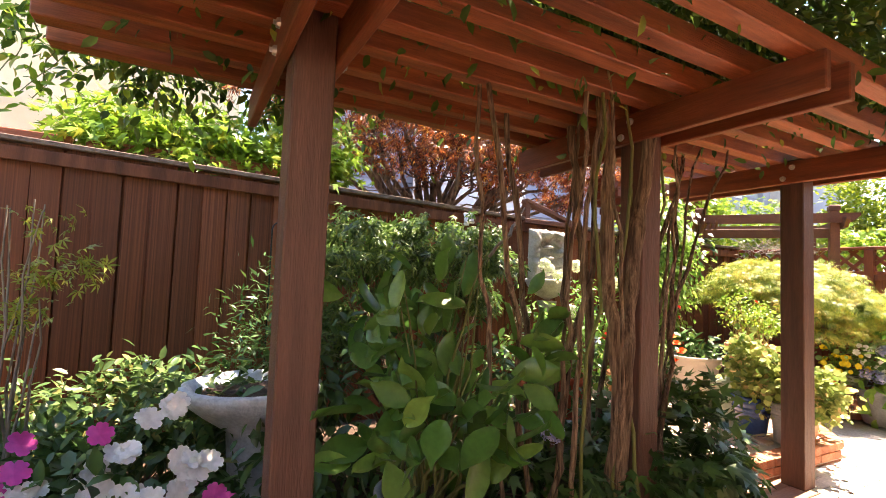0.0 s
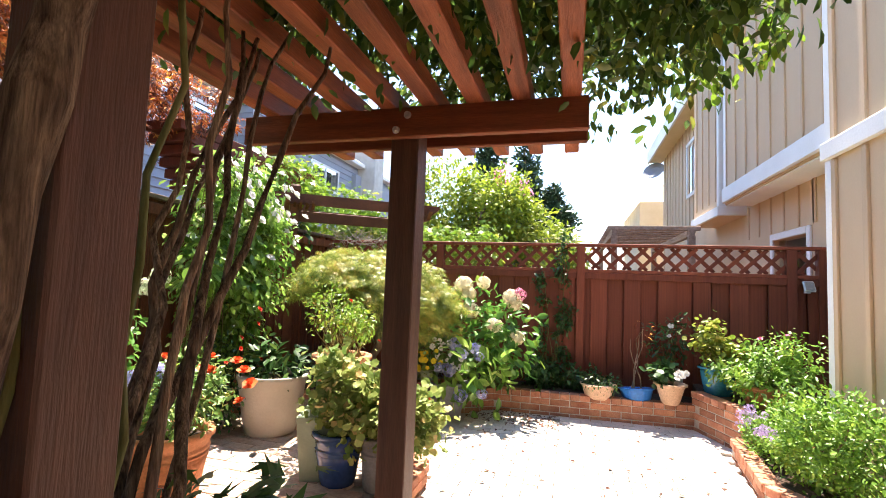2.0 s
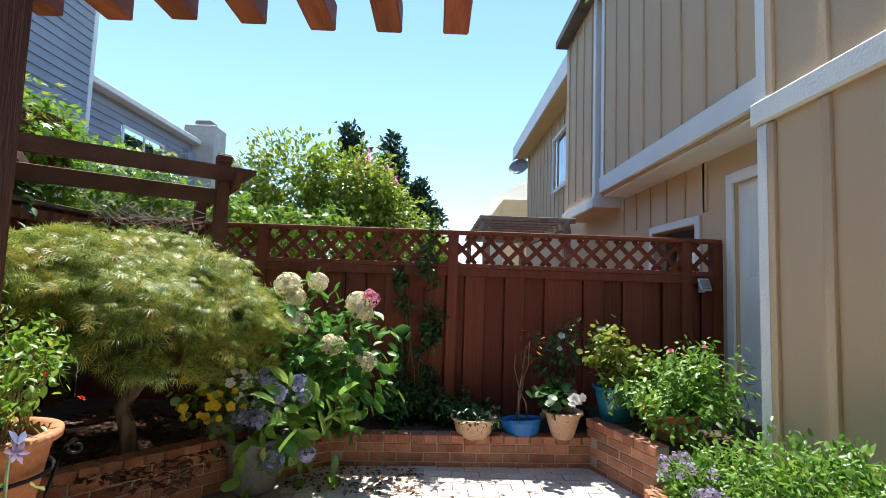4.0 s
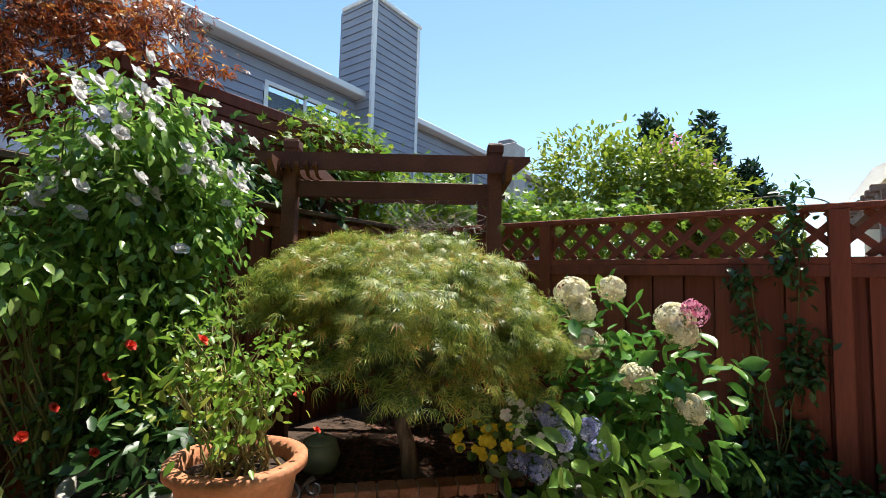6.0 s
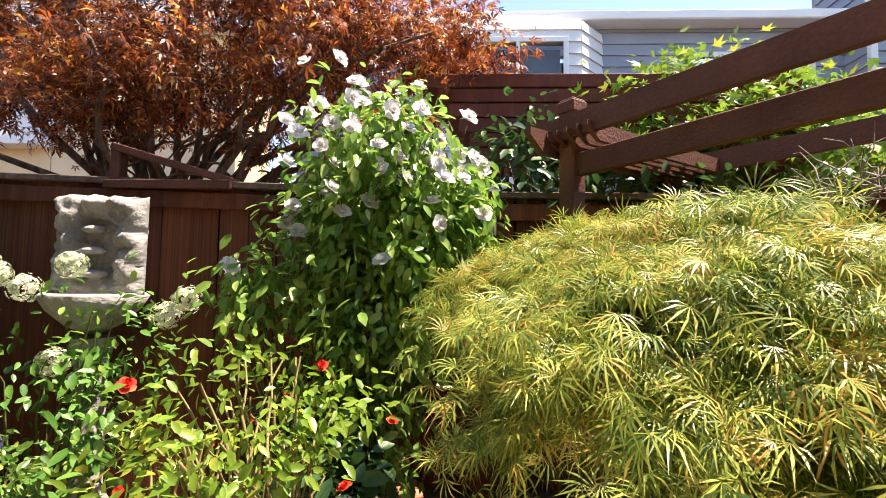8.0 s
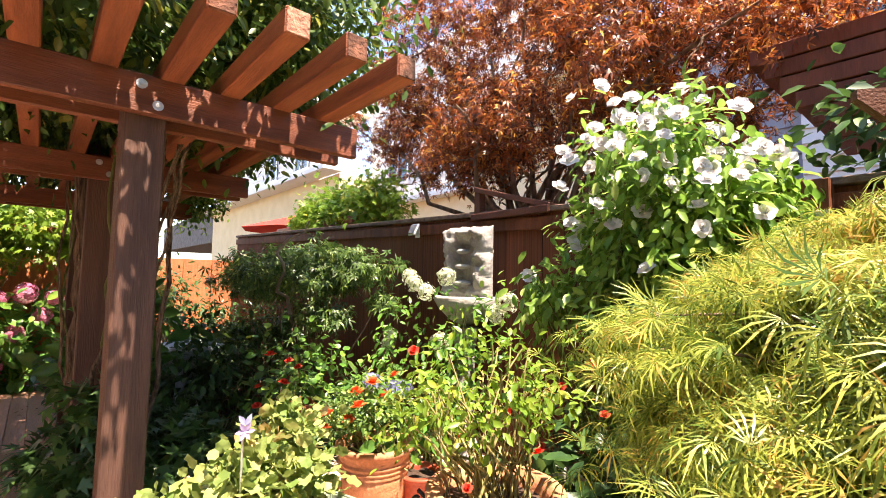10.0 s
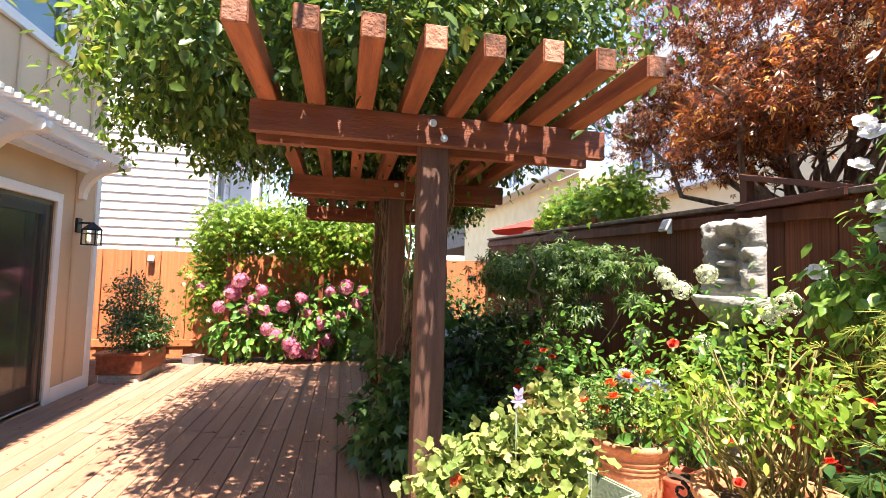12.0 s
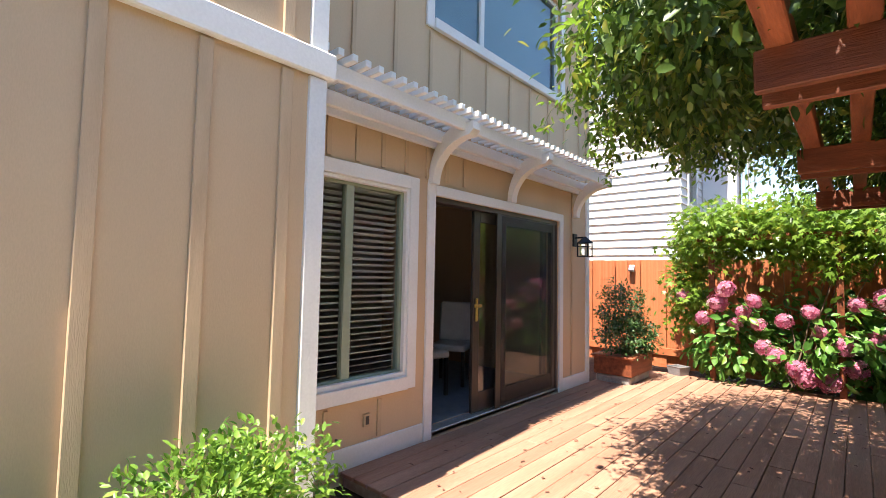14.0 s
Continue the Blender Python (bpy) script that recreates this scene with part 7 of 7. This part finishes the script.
tree("red_maple", "red and orange Japanese maple beyond the fence", (-3.7, -1.0, -0.12), [((-3.8, -0.9, 3.5), (1.0, 1.7, 0.9)), ((-3.6, 0.3, 3.7), (0.9, 1.1, 0.8)), ((-3.4, 1.0, 3.2), (0.7, 0.7, 0.55)), ((-3.5, -2.2, 3.2), (0.8, 0.9, 0.7)), ((-3.2, -0.8, 2.7), (0.55, 1.2, 0.4)), ((-3.5, -0.6, 4.7), (1.1, 1.7, 0.7)), ((-3.3, 0.9, 2.5), (0.5, 0.4, 0.25)), ((-3.3, -2.9, 3.7), (0.8, 0.9, 0.8)), ((-3.2, -2.0, 4.3), (0.8, 1.0, 0.7)), ((-2.75, -0.7, 2.8), (0.5, 1.0, 0.35)), ((-2.65, 0.45, 3.1), (0.5, 0.6, 0.4)), ((-2.9, 1.55, 3.0), (0.42, 0.45, 0.34))], 26000, 0.074, "maple", L_MAPLE, 171, 0.09, 34, shell=0.25, clump=0.065, droop=0.5)
HG = [((-2.8, -3.8, 2.32), (0.2, 0.7, 0.2)), ((-2.78, -2.75, 2.3), (0.2, 0.5, 0.24)), ((-2.55, -3.7, 2.2), (0.1, 0.7, 0.12))]
shrub("fence_top_vine", "sunlit lime vine on the neighbour side of the fence", "vine", (-2.8, -4.0, -0.12), HG, 5200, 0.085, "lobed", L_LIME, 173, 8, BARK, 0.008, droop=0.3)
for y in (-4.75, -3.95, -3.15):
    pb = thing("fence_planter_box", "red-brown wooden planter box on the fence top", "planter", (-2.62, y, 2.14), group="planter boxes on the fence")
    part("box_side", box(-0.1, 0.1, -0.36, 0.36, -0.06, 0.03, 0.005), RAFTER, pb)
    part("bracket", box(-0.02, 0.2, -0.03, 0.03, -0.1, -0.062, 0.004), RAFTER, pb)
HN = [((-1.9, 3.95, 1.98), (0.8, 0.3, 0.25)), ((-2.9, 3.0, 2.5), (0.35, 0.7, 0.3)), ((-3.0, 2.7, 2.25), (0.4, 0.7, 0.35)), ((-2.7, 4.0, 2.25), (0.7, 0.4, 0.4)), ((-1.7, 4.25, 1.85), (0.8, 0.3, 0.25)), ((-0.7, 4.3, 1.85), (0.6, 0.3, 0.28)), ((-3.2, 3.4, 2.6), (0.6, 0.7, 0.5))]
shrub("neighbour_hedge", "bright lime vine hedge beyond the corner fence", "hedge", (-2.6, 4.0, -0.12), HN, 12000, 0.075, "lobed", L_LIME, 175, 10, BARK, 0.02, droop=0.4, clump=0.08)
DK = [((-2.75, 2.5, 1.95), (0.3, 0.6, 0.3)), ((-2.6, 1.9, 2.1), (0.2, 0.3, 0.25))]
shrub("corner_climber", "dark glossy climber behind the corner fence", "climber", (-2.7, 2.4, -0.12), DK, 1300, 0.09, "small", L_DARK, 177, 10, BARK, 0.012, droop=0.4)
tw = []
rt = np.random.default_rng(9)
for i in range(60):
    a = np.array([rt.uniform(-2.2, -1.3), rt.uniform(3.1, 3.4), 1.72 + 0.1 * rt.random()])
    tw.append((wiggle(a, a + np.array([rt.uniform(-.35, .35), rt.uniform(-.1, .1), rt.uniform(0, .28)]), 6, 0.06, 700 + i), 0.004, 0.002))
dead = thing("dead_twigs", "tangle of dry grey twigs on the fence corner", "twigs", (0, 0, 0))
tubes("twig_tangle", tw, TWIG, dead, sides=4)
nb = thing("neighbour_trellis_box", "stepped red-brown timber structure beyond the fence", "timber frame", (-3.0, 1.7, -0.12))
for i in range(6):
    k = 0.05 * i
    part("board", box(-0.2, 0.25, -0.06 - k * 1.4, 2.0, 2.28 + i * 0.1, 2.37 + i * 0.1, 0.004), FENCE_RED, nb)
part("post", box(-0.05, 0.05, 0.2, 0.3, 0, 2.28), FENCE_RED, nb)
part("post", box(-0.05, 0.05, 1.8, 1.9, 0, 2.28), FENCE_RED, nb)
tree("green_tree", "dense bright green tree beyond the lattice fence", (-1.7, 9.2, -0.12), [((-2.3, 9, 3.3), (1.0, 1.0, 0.95)), ((-1.2, 9, 3.2), (0.9, 1.0, 0.9)), ((-0.6, 9, 2.8), (0.7, 0.9, 0.7)), ((-2.9, 9, 2.7), (0.7, 0.9, 0.6)), ((-1.7, 9, 2.2), (1.7, 1, 0.6))], 15000, 0.12, "small", L_FAR, 181, 0.12, 8, shell=0.45, clump=0.16, out=0.9, droop=0.0)
tree("crape_myrtle", "pink-flowered tree behind the green one", (0.2, 14, -0.12), [((-1.5, 14, 5.0), (0.5, 0.5, 0.35)), ((-1.2, 14, 4.6), (0.5, 0.5, 0.3))], 420, 0.17, "small", P_PINK, 183, 0.1, 5)
tree("side_tree", "green street tree beyond the far roofs", (0.6, 13, -0.12), [((0.0, 13, 2.6), (1.0, 1, 0.8)), ((0.6, 14, 2.4), (0.8, 1, 0.7))], 1800, 0.17, "small", L_FAR, 185, 0.1, 5)


def conifer(at, h, lean, seed):
    t = thing("conifer", "tall dark windswept conifer in the distance", "tree", at)
    rr6 = np.random.default_rng(seed)
    blobs = []
    for i in range(16):
        s = i / 15
        w_ = 0.25 + 1.1 * (1 - s) ** 0.8
        a = rr6.random() * 6.28
        blobs.append(((lean * s + 0.5 * w_ * math.cos(a), 0.5 * w_ * math.sin(a), h * (0.25 + 0.75 * s)), (w_ * 0.75, w_ * 0.75, 0.32)))
    cloud("crown", blobs, 6000, 0.3, "small", L_CONIFER, t, seed=seed, droop=-0.3, shell=0.1, clump=0.2)
    tubes("trunk", [(wiggle((0, 0, 0), (lean, 0, h), 8, 0.1, seed), 0.16, 0.03)], BARK, t)


conifer((-3.0, 22, -0.12), 9.0, -0.7, 191)
conifer((-1.0, 22, -0.12), 8.5, -0.7, 192)
conifer((0.2, 22, -0.12), 6.3, -0.2, 193)


# ---- loose small things: bark chips, fallen leaves ----
def litter(name, label, area, count, size, kind, mat, z, seed):
    r = np.random.default_rng(seed)
    c = np.stack([r.uniform(area[0], area[1], count), r.uniform(area[2], area[3], count), z + 0.006 * r.random(count)], 1)
    al = np.stack([r.normal(size=count), r.normal(size=count), 0.12 * r.normal(size=count)], 1)
    no = np.stack([0.2 * r.normal(size=count), 0.2 * r.normal(size=count), np.ones(count)], 1)
    me = leaf_mesh(name, c, al, no, size * (0.6 + 0.8 * r.random(count)), kind, mat)
    return tagged(part(name, me, mat, None, label), category=name.replace("_", " "), kind="stuff")


litter("bark_chips", "loose bark chips over the maple bed", (-1.9, -0.5, 1.75, 3.3), 1600, 0.05, "small", BARKCHIP, 0.275, 1)
litter("fallen_leaves", "dry fallen leaves scattered on the deck", (0.0, 3.1, -5.2, -0.1), 190, 0.035, "small", BARKCHIP, 0.006, 2)
litter("patio_leaves", "dry leaves blown into the patio corner", (-0.2, 1.9, 0.2, 2.8), 110, 0.035, "small", BARKCHIP, 0.004, 3)
litter("corner_leaves", "drift of dry leaves by the planter", (-0.2, 0.7, 2.4, 2.85), 260, 0.035, "small", BARKCHIP, 0.004, 4)

# ---- paving pieces ----
patio = thing("patio", "pale brick-paved patio in full sun", "patio", kind="structure")
pm_ = finish("paver", box(-0.0975, 0.0975, -0.0478, 0.0478, -0.02, 0.0, 0.002), PAVER)
rp = random.Random(6)
row = 0
y = 0.055
while y < 2.97:
    x = -0.9 + (0.1 if row % 2 else 0.0)
    while x < 2.25:
        inside = not (x < -0.16 and y < 1.05) and not (x < -0.2 and y > 1.3 + 0.9 * (x + 1.0)) and not (x > 2.02 and y < 2.3) and not (x < -0.45 and y < 1.6)
        if inside:
            ob = new("paver", pm_)
            ob.parent = patio
            ob.matrix_basis = pose(x, y, rp.uniform(-.002, .002), 0, 0, rp.uniform(-.5, .5))
        x += 0.2
    y += 0.1
    row += 1
terrace = thing("pot_terrace", "red-brown brick paving of the pot terrace", "terrace", kind="structure")
tm_ = finish("paver", box(-0.097, 0.097, -0.0475, 0.0475, -0.02, 0.0, 0.003), TERRACE)
row = 0
y = -0.92
while y < 1.35:
    x = -2.2 + (0.1 if row % 2 else 0.0)
    while x < -0.36:
        if y < 0.92 or x < -0.36 - (y - 0.95) * 0.75:
            ob = new("paver", tm_)
            ob.parent = terrace
            ob.matrix_basis = pose(x, y, STEP + 0.003 + rp.uniform(-.002, .002), 0, 0, rp.uniform(-.5, .5))
        x += 0.2
    y += 0.1
    row += 1
